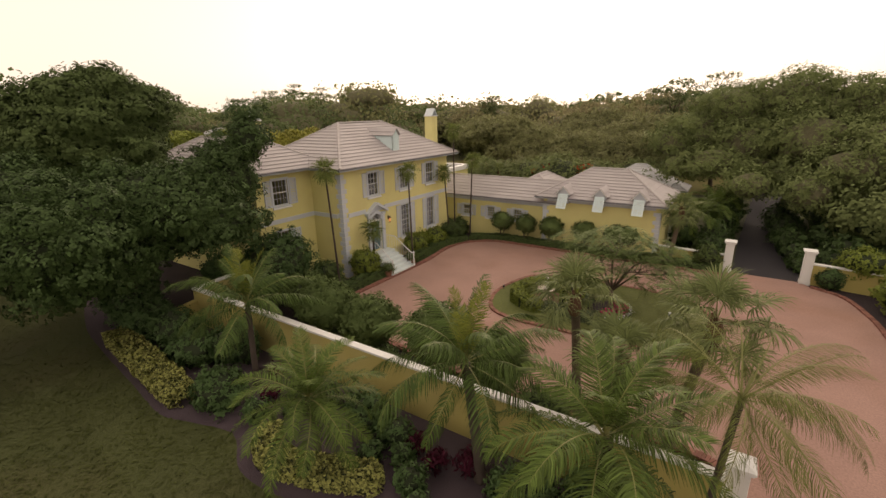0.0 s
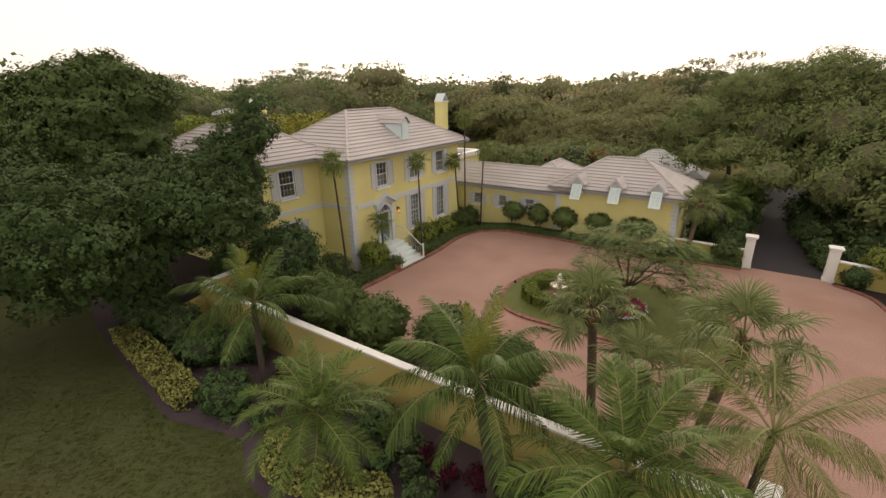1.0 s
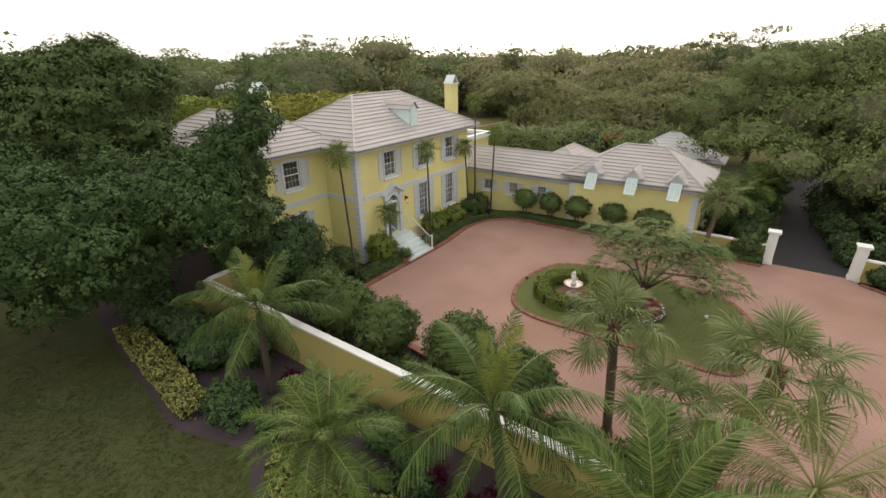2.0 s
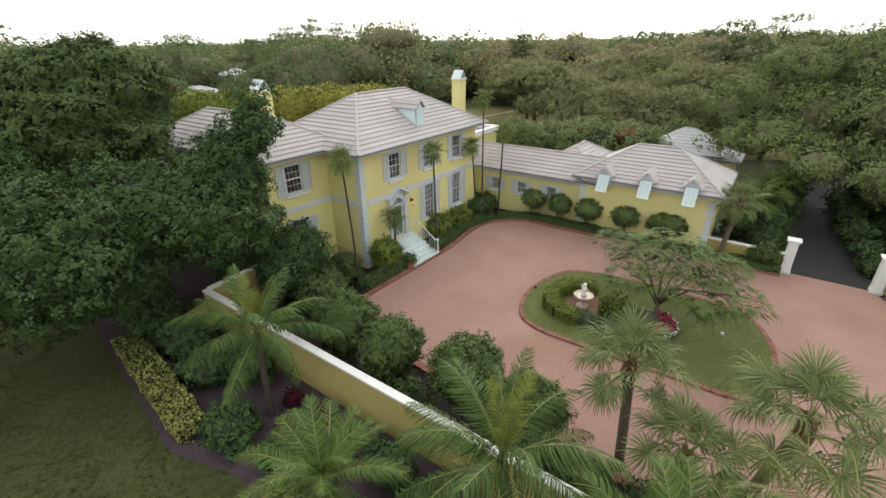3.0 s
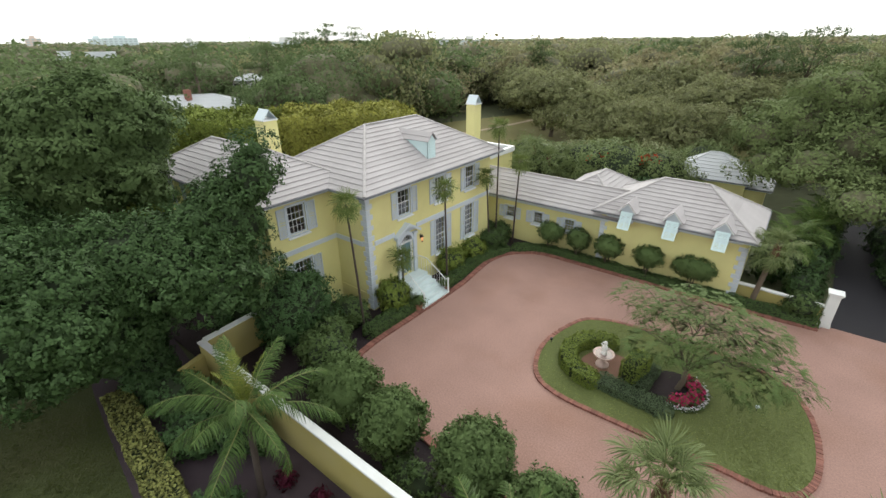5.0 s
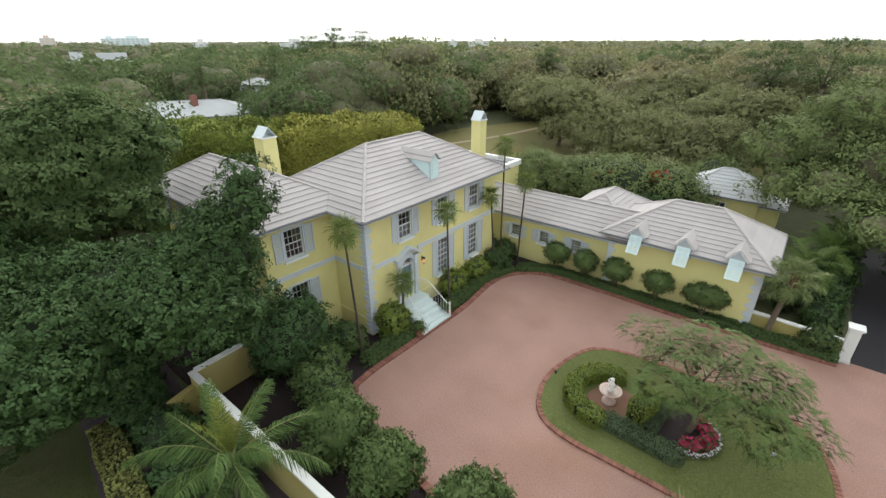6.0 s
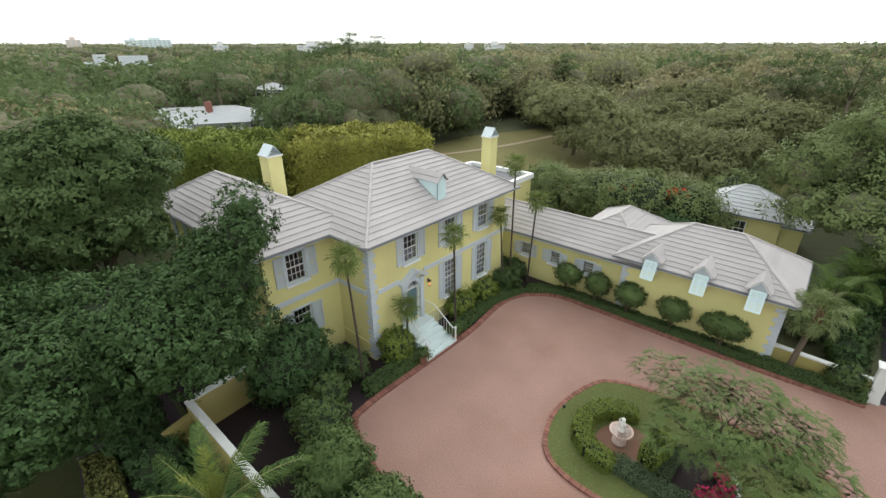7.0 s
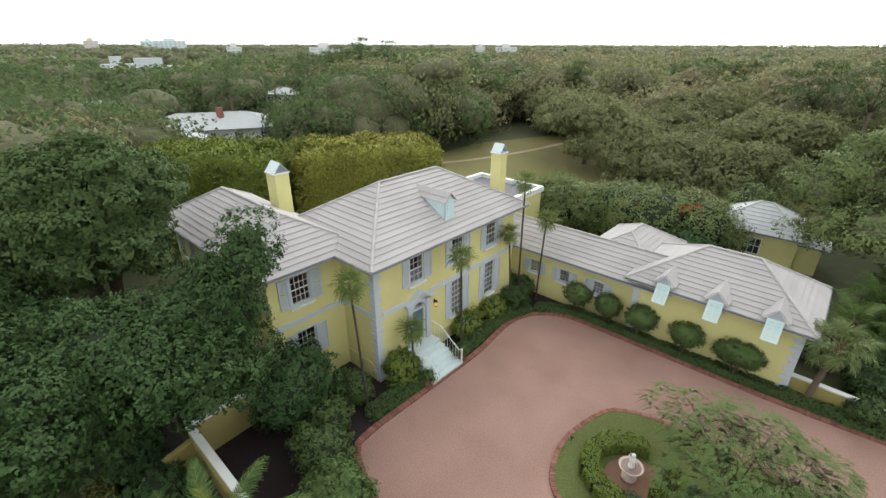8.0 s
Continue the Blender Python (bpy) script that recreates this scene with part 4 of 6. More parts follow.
# flat-roofed rear room with a white parapet
bm = bmesh.new()
box(bm, -30.6, -23.9, 34.0, 41.6, -0.1, 4.1)
part("rear_room_wall", bm, YELLOW, house)
bm = bmesh.new()
for a in ((-30.75, -23.75, 33.85, 34.2), (-30.75, -23.75, 41.4, 41.75), (-30.75, -30.4, 34.2, 41.4), (-24.1, -23.75, 34.2, 41.4)):
    box(bm, *a, 4.1, 4.55, None, 0.02)
part("parapet", bm, WHITE, house, "white rendered parapet of a flat roof")
bm = bmesh.new()
box(bm, -30.4, -24.1, 34.2, 41.4, 4.1, 4.2)
part("flat_roof", bm, FLATROOF, house)


# ---- garden walls and gate ----
def garden_wall(name, x0, y0, x1, y1, h, label, t=0.24, cap=0.31, z0=-0.15, top=None):
    w = thing(name, label, "wall", 0, 0, 0, 0, "", "structure")
    d = Vector((x1 - x0, y1 - y0, 0))
    m = Matrix.Translation((x0, y0, 0)) @ Matrix.Rotation(math.atan2(d.y, d.x), 4, "Z")
    bm = bmesh.new()
    box(bm, 0, d.length, -t / 2, t / 2, z0, h - 0.09, m)
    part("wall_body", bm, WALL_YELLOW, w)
    bm = bmesh.new()
    box(bm, -0.04, d.length + 0.04, -cap / 2, cap / 2, h - 0.09, h, m, 0.02)
    part("coping", bm, top or WHITE_WORN, w, "flat coping")
    return w


garden_wall("garden_wall_long", -21.4, 10.72, 0.75, 10.72, 1.83, "long weathered yellow garden wall with white coping")
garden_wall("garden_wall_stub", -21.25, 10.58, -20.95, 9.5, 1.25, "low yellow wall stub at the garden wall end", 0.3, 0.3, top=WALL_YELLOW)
garden_wall("garden_wall_return", -21.42, 10.9, -21.72, 14.9, 1.83, "short yellow wall joining the house, white coping")
garden_wall("garden_wall_gate", -3.74, 32.4, 0.1, 32.2, 1.05, "low yellow wall beside the gate, white coping")
garden_wall("garden_wall_side", 4.35, 32.0, 14.0, 30.4, 1.25, "low yellow wall running off from the gate pillar")


def pillar(x, y, h, w, label, rz=0):
    p = thing("gate_pillar", label, "pillar", x, y, 0, rz, "gate pillars")
    bm = bmesh.new()
    box(bm, -w / 2, w / 2, -w / 2, w / 2, -0.1, h - 0.16, None, 0.015)
    part("shaft", bm, WHITE_WORN, p)
    bm = bmesh.new()
    box(bm, -w / 2 - 0.03, w / 2 + 0.03, -w / 2 - 0.03, w / 2 + 0.03, -0.08, 0.18, None, 0.015)
    part("base", bm, WHITE_WORN, p)
    bm = bmesh.new()
    box(bm, -w / 2 - 0.05, w / 2 + 0.05, -w / 2 - 0.05, w / 2 + 0.05, h - 0.16, h - 0.09, None, 0.01)
    e = w / 2 + 0.09
    lo = [bm.verts.new((sx * e, sy * e, h - 0.09)) for sx, sy in ((-1, -1), (1, -1), (1, 1), (-1, 1))]
    mi = [bm.verts.new((sx * e, sy * e, h - 0.02)) for sx, sy in ((-1, -1), (1, -1), (1, 1), (-1, 1))]
    tp = bm.verts.new((0, 0, h + 0.07))
    bm.faces.new(lo[::-1])
    for i in range(4):
        bm.faces.new((lo[i], lo[(i + 1) % 4], mi[(i + 1) % 4], mi[i]))
        bm.faces.new((mi[i], mi[(i + 1) % 4], tp))
    part("cap", bm, WHITE, p, "white pyramidal cap")
    return p


pillar(0.30, 32.05, 2.0, 0.46, "white rendered gate pillar with a capped top")
pillar(4.15, 32.0, 2.0, 0.46, "white rendered gate pillar with a capped top")
pillar(1.05, 11.2, 2.0, 0.46, "white rendered pillar at the end of the garden wall")

# ---- the island: fountain, hedges, flowers ----
fx, fy = -7.62, 21.95
bm = bmesh.new()
lathe(bm, [(1.25, 0.0), (1.25, 0.085)], 24, Matrix.Translation((fx + 0.35, fy - 0.1, 0)))
structure("fountain_bed", bm, REDSOIL, "bare reddish soil ring round the fountain", "flower bed")
fountain = thing("fountain", "pinkish cast-stone birdbath fountain with a wide shallow bowl", "fountain", fx, fy, 0.08)
bm = bmesh.new()
lathe(bm, [(0.30, 0.0), (0.30, 0.08), (0.17, 0.14), (0.11, 0.26), (0.13, 0.40), (0.20, 0.46)], 16)
part("pedestal", bm, FOUNTSTONE, fountain, "", True)
bm = bmesh.new()
lathe(bm, [(0.16, 0.46), (0.34, 0.52), (0.45, 0.60), (0.48, 0.66), (0.45, 0.67), (0.38, 0.61), (0.18, 0.58)], 24)
part("bowl", bm, FOUNTSTONE, fountain, "", True)
bm = bmesh.new()
lathe(bm, [(0.02, 0.0), (0.39, 0.0), (0.39, 0.008), (0.02, 0.008)], 24, Matrix.Translation((0, 0, 0.62)))
part("water", bm, WATER, fountain)
bm = bmesh.new()
lathe(bm, [(0.13, 0.0), (0.14, 0.06), (0.09, 0.12), (0.11, 0.24), (0.13, 0.34), (0.10, 0.44), (0.06, 0.50), (0.085, 0.56), (0.08, 0.64), (0.02, 0.69)], 12)
tube(bm, [(0.09, 0.0, 0.40), (0.18, 0.05, 0.34), (0.14, 0.10, 0.22)], [0.04, 0.035, 0.03], 7)
tube(bm, [(-0.09, 0.0, 0.40), (-0.17, 0.04, 0.46), (-0.12, 0.07, 0.56)], [0.04, 0.035, 0.03], 7)
st = part("garden_statue", bm, STATUE, None, "", True)
st.matrix_basis = pose(fx, fy, 0.705)
tagged(st, "small white cast-stone statue standing in the fountain bowl", "statue")


def hedge(name, line, w, h, mat, label, seed, dens=520, ln=0.11, wd=0.065, z0=0.0, category="hedge"):
    """A clipped hedge along a line, rounded on top."""
    rng = np.random.default_rng(seed)
    pts = np.array([(a, b) for a, b in line], float)
    seg = np.diff(pts, axis=0)
    sl = np.linalg.norm(seg, axis=1)
    total = sl.sum()
    count = int(dens * total * (w + 2 * h))
    s = rng.random(count) * (total + w) - w / 2
    i = np.clip(np.searchsorted(np.cumsum(sl), s), 0, len(sl) - 1)
    base = np.concatenate([[0], np.cumsum(sl)])[i]
    u = seg[i] / sl[i][:, None]
    nrm = np.stack([-u[:, 1], u[:, 0]], 1)
    q = rng.random(count) * (w + 2 * h) - (w / 2 + h)
    side = np.abs(q) > w / 2
    off = np.clip(q, -w / 2, w / 2)
    z = np.where(side, h - (np.abs(q) - w / 2), h)
    wob = 0.05 * np.sin(s * 3.1 + seed) + 0.04 * np.sin(s * 7.3 + q * 5) + 0.03 * np.sin(q * 9 + s)
    over = np.maximum(np.maximum(-s, s - total), 0) / (w / 2)
    cap = np.sqrt(np.clip(1 - over ** 2, 0.02, 1))
    off, z = off * cap, z * (0.35 + 0.65 * cap)
    p2 = pts[i] + u * (s - base)[:, None] + nrm * (off * (1 + wob))[:, None]
    p = np.concatenate([p2, (z0 + z * (1 + wob) + rng.normal(size=count) * 0.03)[:, None]], 1)
    n3 = np.concatenate([nrm * np.where(side, np.sign(q), 0.0)[:, None], np.where(side, 0.35, 1.0)[:, None]], 1)
    ob = thing(name, label, category)
    part("leaves", leaf_mesh("leaves", p, n3, ln, wd, mat, rng, 0.7), mat, ob)
    bm = bmesh.new()
    for (a, b), (c, d) in zip(line, line[1:]):
        v = Vector((c - a, d - b, 0))
        m = Matrix.Translation((a, b, z0)) @ Matrix.Rotation(math.atan2(v.y, v.x), 4, "Z")
        box(bm, -0.02, v.length + 0.02, -w * 0.42, w * 0.42, -0.05, h * 0.9, m, min(w, h) * 0.12)
    part("branch_mass", bm, SHADED_CORE, ob)
    return ob


def bush(x, y, z, rx, ry, rz, mat, label, seed, stem=0.0, name="bush", leaf=0.13, group="", dens=1.0, rot=0, loose=0.32):
    """A clipped or loose shrub: lobed leaf shell, dense inside, short stems."""
    rng = np.random.default_rng(seed)
    lob = [(0, 0, 0, rx, ry, rz)]
    for k in range(5):
        a = 6.28 * k / 5 + rng.random()
        lob.append((0.38 * rx * math.cos(a), 0.38 * ry * math.sin(a), rng.uniform(-0.2, 0.3) * rz, 0.66 * rx, 0.66 * ry, 0.66 * rz))
    area = 4 * math.pi * ((rx * ry + ry * rz + rx * rz) / 3)
    ob = thing(name, label, "bush", x, y, 0, rot, group)
    outer = np.concatenate([clumped(lob[:1], loose * min(rx, ry, rz), seed + 3, 1.0, 0.8, -0.9), np.array(lob[:1], float) * (1, 1, 1, 0.97, 0.97, 0.97)])
    me = foliage("leaves", outer, int(area * 42 * dens), 9, leaf * 0.5, leaf, leaf * 0.55, mat, seed, 0.05, -0.8, 0.6, [tuple(np.array(lob[0]) * (1, 1, 1, 0.96, 0.96, 0.96))] if loose < 0.2 else [tuple(np.array(lob[0]) * (1, 1, 1, 0.98, 0.98, 0.98))])
    part("leaves", me, mat, ob).location.z = z
    part("branch_mass", core("branches", lob[:1], mat if loose < 0.2 else SHADED_CORE, seed, 0.84 if loose < 0.2 else 0.86), None, ob).location.z = z
    bm = bmesh.new()
    for k in range(3):
        a = 2.1 * k + rng.random()
        tube(bm, [(0.10 * math.cos(a), 0.10 * math.sin(a), -0.05), (0.16 * math.cos(a), 0.16 * math.sin(a), z * 0.5), (0.3 * rx * math.cos(a), 0.3 * ry * math.sin(a), z)], [0.045, 0.035, 0.02], 6)
    part("stem", bm, BARK, ob)
    return ob


arc = [(fx + 1.55 * math.cos(a), fy + 1.55 * math.sin(a)) for a in [radians(d) for d in range(95, 271, 25)]]
hedge("fountain_hedge", arc, 0.75, 0.62, L_BRIGHT, "bright green clipped hedge curving round the fountain", 11, 800, 0.095, 0.055)
hedge("hedge_block", [(-6.35, 21.45), (-6.1, 22.45)], 0.75, 1.15, L_BRIGHT, "bright green clipped hedge block beside the fountain", 12, 800, 0.095, 0.055)
hedge("island_hedge", [(-7.2, 20.72), (-4.7, 20.62)], 0.85, 0.42, L_LOW, "low grey-green hedge across the island", 13, 900, 0.075, 0.05)
hedge("island_hedge", [(-5.75, 21.2), (-5.6, 22.9)], 0.5, 0.40, L_LOW, "low grey-green hedge across the island", 14, 900, 0.075, 0.05)
bm = bmesh.new()
lathe(bm, [(1.2, 0.0), (1.2, 0.088)], 20, Matrix.Translation((-4.62, 22.25, 0)))
structure("flower_bed", bm, MULCH, "dark round mulch bed planted with red flowers", "flower bed")
rng = np.random.default_rng(21)
a, r = rng.uniform(-1.75, 1.45, 1900), rng.uniform(0.3, 1.0, 1900) ** 0.7
p = np.stack([-4.5 + np.cos(a) * r, 22.2 + np.sin(a) * r * 1.08, 0.28 + 0.06 * rng.normal(size=1900)], 1)
fl = thing("red_flowers", "mass of crimson bedding flowers", "flowers", kind="stuff")
part("petals", leaf_mesh("petals", p[::2], np.tile((0, 0, 1.0), (len(p[::2]), 1)), 0.13, 0.10, P_RED, rng), P_RED, fl)
p2 = p[1::2] - (0, 0, 0.03)
part("leaves", leaf_mesh("leaves", p2, np.tile((0, 0, 1.0), (len(p2), 1)), 0.16, 0.09, L_HEDGE, rng), L_HEDGE, fl)
a = rng.uniform(-1.85, 1.25, 420)
r = 1.08 + 0.05 * rng.normal(size=420)
p = np.stack([-4.5 + np.cos(a) * r, 22.2 + np.sin(a) * r * 1.08, 0.2 + 0.05 * rng.normal(size=420)], 1)
fl = thing("white_flowers", "ring of small white bedding flowers", "flowers", kind="stuff")
part("petals", leaf_mesh("petals", p, np.tile((0, 0, 1.0), (len(p), 1)), 0.07, 0.06, P_WHITE, rng), P_WHITE, fl)
p2 = p - (0, 0, 0.06)
part("leaves", leaf_mesh("leaves", p2, np.tile((0, 0, 1.0), (len(p2), 1)), 0.12, 0.07, L_HEDGE, rng), L_HEDGE, fl)


def spike_light(x, y, head):
    s = thing("garden_light", "small dark spike light in the lawn", "lamp", x, y, 0, 0, "garden lights")
    bm = bmesh.new()
    tube(bm, [(0, 0, 0.0), (0, 0, 0.22)], 0.015, 6)
    part("spike", bm, IRON, s)
    bm = bmesh.new()
    lathe(bm, [(0.03, 0.2), (0.07, 0.24), (0.075, 0.32), (0.05, 0.34)], 8)
    part("head", bm, head, s)


spike_light(-10.2, 22.1, IRON)
spike_light(-1.75, 22.95, TRIM)

# ---- planting round the forecourt ----
for x, y, z, r, s in ((-8.6, 13.1, 1.75, 1.25, 31), (-11.9, 12.75, 1.55, 1.16, 32), (-14.5, 12.9, 1.55, 1.28, 33), (-6.2, 13.1, 1.4, 1.12, 34)):
    bush(x, y, z, r, r, r * 0.9, L_BALL, "large clipped round bush on short stems behind the wall", s, name="round_bush", group="round bushes by the wall", leaf=0.12, loose=0.18, dens=1.4)
for x, rx, rz, s in ((-14.9, 0.78, 0.62, 41), (-12.9, 0.66, 0.62, 42), (-10.9, 0.76, 0.66, 43), (-8.5, 0.76, 0.60, 44), (-6.0, 1.08, 0.60, 45)):
    bush(x, 31.45, 1.6, rx * 1.13, 0.66, rz * 1.1, L_BALL, "round clipped standard bush on a bare stem", s, name="standard_bush", group="standards along the garage", leaf=0.09, loose=0.16, dens=1.6)
hedge("border_hedge", smooth_line([(-16.9, 30.3), (-15.2, 31.4), (-12, 31.5), (-4.3, 31.55)]), 0.55, 0.48, L_HEDGE, "low clipped green hedge along the yellow wall", 51)
hedge("border_hedge", [(-3.9, 31.55), (-0.2, 31.6)], 0.6, 0.5, L_HEDGE, "low clipped green hedge beside the gate wall", 52)
bush(-0.85, 31.8, 0.9, 0.72, 0.55, 0.68, L_BALL, "dark green rounded bush beside the gate pillar", 53)
hedge("border_hedge", [(-17.75, 17.2), (-17.75, 20.2)], 0.8, 0.55, L_HEDGE, "low green hedge along the brick kerb", 54)
hedge("border_hedge", smooth_line([(-17.75, 23.6), (-18.0, 27.4), (-17.4, 29.7)]), 0.7, 0.5, L_HEDGE, "low green hedge along the brick kerb", 55)
for x, y, z, rx, ry, rz, s, m in ((-18.55, 19.75, 0.95, 0.85, 0.9, 0.8, 61, L_BRIGHT), (-20.3, 14.75, 1.95, 1.5, 1.9, 1.75, 62, L_SHRUB), (-23.3, 13.4, 1.2, 1.2, 1.1, 1.2, 63, L_SHRUB), (-19.3, 17.3, 0.8, 0.9, 0.8, 0.75, 64, L_BALL), (-18.8, 25.2, 0.8, 0.8, 1.0, 0.7, 65, L_BRIGHT), (-18.7, 27.6, 0.75, 0.8, 0.9, 0.65, 66, L_BRIGHT), (-18.4, 29.6, 0.8, 0.9, 0.8, 0.7, 67, L_HEDGE), (-16.9, 14.0, 1.1, 1.2, 1.0, 1.0, 68, L_BALL), (-18.6, 15.3, 0.8, 1.0, 0.9, 0.8, 69, L_BALL), (-20.3, 31.4, 0.7, 0.9, 0.5, 0.6, 70, L_HEDGE), (-18.9, 31.5, 0.7, 0.8, 0.5, 0.6, 71, L_HEDGE), (-4.2, 12.3, 0.6, 0.9, 0.7, 0.6, 72, L_HEDGE), (-10.4, 12.0, 0.5, 1.0, 0.6, 0.5, 73, L_HEDGE), (-2.2, 12.4, 0.6, 0.8, 0.7, 0.6, 74, L_HEDGE)):
    bush(x, y, z, rx, ry, rz, m, "leafy green shrub in the border", s)


def urn(x, y, seed):
    u = thing("planter", "terracotta pot of mixed leafy plants beside the steps", "planter", x, y, 0, 0, "pots by the steps")
    bm = bmesh.new()
    lathe(bm, [(0.16, 0.0), (0.22, 0.25), (0.27, 0.40), (0.29, 0.44), (0.24, 0.44), (0.22, 0.38)], 16)
    part("pot", bm, TERRACOTTA, u)
    me = foliage("plant", [(0, 0, 0.58, 0.34, 0.34, 0.26)], 90, 7, 0.07, 0.13, 0.06, L_BALL, seed, 0.15, -0.6)
    part("plant", me, L_BALL, u)


urn(-17.45, FY0 + bays[0] + 1.35, 81)
urn(-17.35, FY0 + bays[0] - 1.3, 82)

# lawn border
hedge("variegated_hedge", [(-22.4, 7.5), (-15.7, 6.75)], 1.0, 0.62, L_VARIEG, "clipped yellow-green variegated hedge along the lawn", 91, 420, 0.13, 0.09)
hedge("variegated_hedge", smooth_line([(-11.1, 7.2), (-10.4, 6.6), (-9.0, 6.75), (-7.2, 7.5)]), 0.75, 0.55, L_VARIEG, "curved variegated yellow-green hedge round the bed", 92, 480, 0.12, 0.08)
for x, y, z, rx, ry, rz, s in ((-14.2, 7.4, 0.6, 0.85, 0.8, 0.7, 101), (-18.0, 8.5, 0.55, 1.2, 0.8, 0.65, 102), (-20.4, 9.0, 0.7, 1.4, 0.9, 0.8, 103), (-22.6, 8.9, 0.7, 1.3, 1.0, 0.8, 109), (-16.9, 9.4, 0.6, 0.9, 0.7, 0.7, 110), (-24.2, 9.0, 0.9, 1.2, 1.0, 1.0, 117), (-16.1, 9.6, 0.9, 0.7, 0.6, 0.9, 104), (-25.6, 9.4, 1.3, 1.6, 1.4, 1.4, 105), (-3.4, 9.0, 0.5, 0.9, 0.7, 0.55, 106), (-8.9, 9.4, 0.5, 0.8, 0.6, 0.5, 107), (-1.6, 9.8, 0.6, 0.9, 0.6, 0.6, 108)):
    bush(x, y, z, rx, ry, rz, L_SHRUB, "dark green shrub in the shaded bed below the wall", s)
for x, y, r, s in ((-7.6, 9.2, 0.5, 151), (-10.9, 9.4, 0.45, 152), (-7.9, 8.2, 0.38, 153), (-6.2, 8.0, 0.42, 154), (-11.6, 8.5, 0.4, 155), (-9.9, 9.8, 0.4, 156), (-3.6, 8.0, 0.45, 157), (-5.6, 7.4, 0.36, 158), (-12.4, 7.6, 0.42, 159), (-7.0, 8.7, 0.35, 160)):
    bush(x, y, r * 0.8, r, r * 0.9, r * 0.8, L_SHRUB, "small loose dark green shrub in bare soil", s, name="small_shrub", group="small shrubs in the bed")
for x, y, s in ((-13.9, 9.6, 111), (-12.9, 8.6, 112), (-6.0, 9.0, 113), (-5.2, 9.4, 114), (-12.3, 9.8, 115), (-6.9, 9.3, 116)):
    me = foliage("leaves", [(0, 0, 0.26, 0.28, 0.28, 0.22)], 45, 6, 0.08, 0.22, 0.06, L_CROTON, s, 0.2, -0.3)
    c = thing("croton", "dark red spiky-leaved shrub in bare soil", "shrub", x, y, 0, 0, "red shrubs")
    part("leaves", me, L_CROTON, c)
    bm = bmesh.new()
    tube(bm, [(0, 0, -0.05), (0, 0, 0.35)], 0.02, 5)
    part("stem", bm, BARK, c)
for x, y, z, rx, ry, rz, s, m in ((6.5, 32.1, 1.55, 1.1, 0.9, 0.75, 121, L_BRIGHT), (7.5, 28.8, 1.1, 1.0, 0.9, 0.9, 122, L_BRIGHT), (5.2, 31.6, 0.6, 0.6, 0.5, 0.55, 123, L_SHRUB), (7.8, 26.0, 1.0, 1.0, 1.2, 0.9, 124, L_SHRUB), (9.0, 31.2, 1.2, 1.3, 1.0, 1.0, 125, L_SHRUB), (8.0, 22.5, 0.9, 1.0, 1.4, 0.9, 126, L_SHRUB)):
    bush(x, y, z, rx, ry, rz, m, "leafy bush in the border beyond the drive", s)
# The darker tree leaf is used here to put deep shade into colour.
for x, y, z, rx, ry, rz, s in ((4.3, 34.6, 0.4, 0.8, 1.0, 0.5, 145), (4.1, 36.6, 0.55, 0.9, 1.1, 0.7, 146), (3.9, 39.0, 0.75, 1.0, 1.3, 0.9, 147), (3.7, 41.8, 0.9, 1.0, 1.4, 1.1, 148), (3.4, 45.0, 1.0, 1.0, 1.5, 1.2, 149), (5.6, 34.2, 0.7, 1.0, 1.0, 0.8, 131), (6.6, 36.2, 1.0, 1.3, 1.3, 1.1, 132), (6.2, 39.0, 1.3, 1.4, 1.5, 1.4, 133), (8.4, 34.6, 1.0, 1.3, 1.2, 1.1, 134), (7.4, 42.0, 1.6, 1.6, 1.8, 1.7, 135), (6.8, 46.0, 1.4, 1.5, 1.8, 1.5, 136), (10.6, 36.4, 1.4, 1.5, 1.4, 1.5, 137), (-0.9, 34.6, 0.7, 0.9, 1.0, 0.8, 138), (-0.7, 37.0, 1.0, 0.9, 1.2, 1.1, 139), (-0.5, 40.0, 1.3, 1.0, 1.4, 1.4, 140), (-0.3, 43.5, 1.2, 1.0, 1.4, 1.3, 141), (0.0, 47.0, 1.2, 1.0, 1.4, 1.3, 142), (6.4, 51.0, 1.6, 1.4, 2.0, 1.7, 143), (-2.6, 36.2, 0.9, 0.9, 0.9, 0.95, 144)):
    bush(x, y, z, rx, ry, rz, L_TREE, "undergrowth shrub beside the lane, its leaves coloured for deep shade", s, leaf=0.2, dens=0.32)


# ---- palms ----
def ribbon_mesh(name, strips, mat, stalks=0):
    """Leaflets as folded strips: each a list of (left, right) edge points. The first strips are stalk."""
    v, q, slot = [], [], []
    for k, s in enumerate(strips):
        b = len(v)
        for l, r in s:
            v += [tuple(l), tuple(r)]
        q += [(b + 2 * i, b + 2 * i + 1, b + 2 * i + 3, b + 2 * i + 2) for i in range(len(s) - 1)]
        slot += [1 if k < stalks else 0] * (len(s) - 1)
    return grid_mesh(name, v, q, [mat, RACHIS], None, slot)


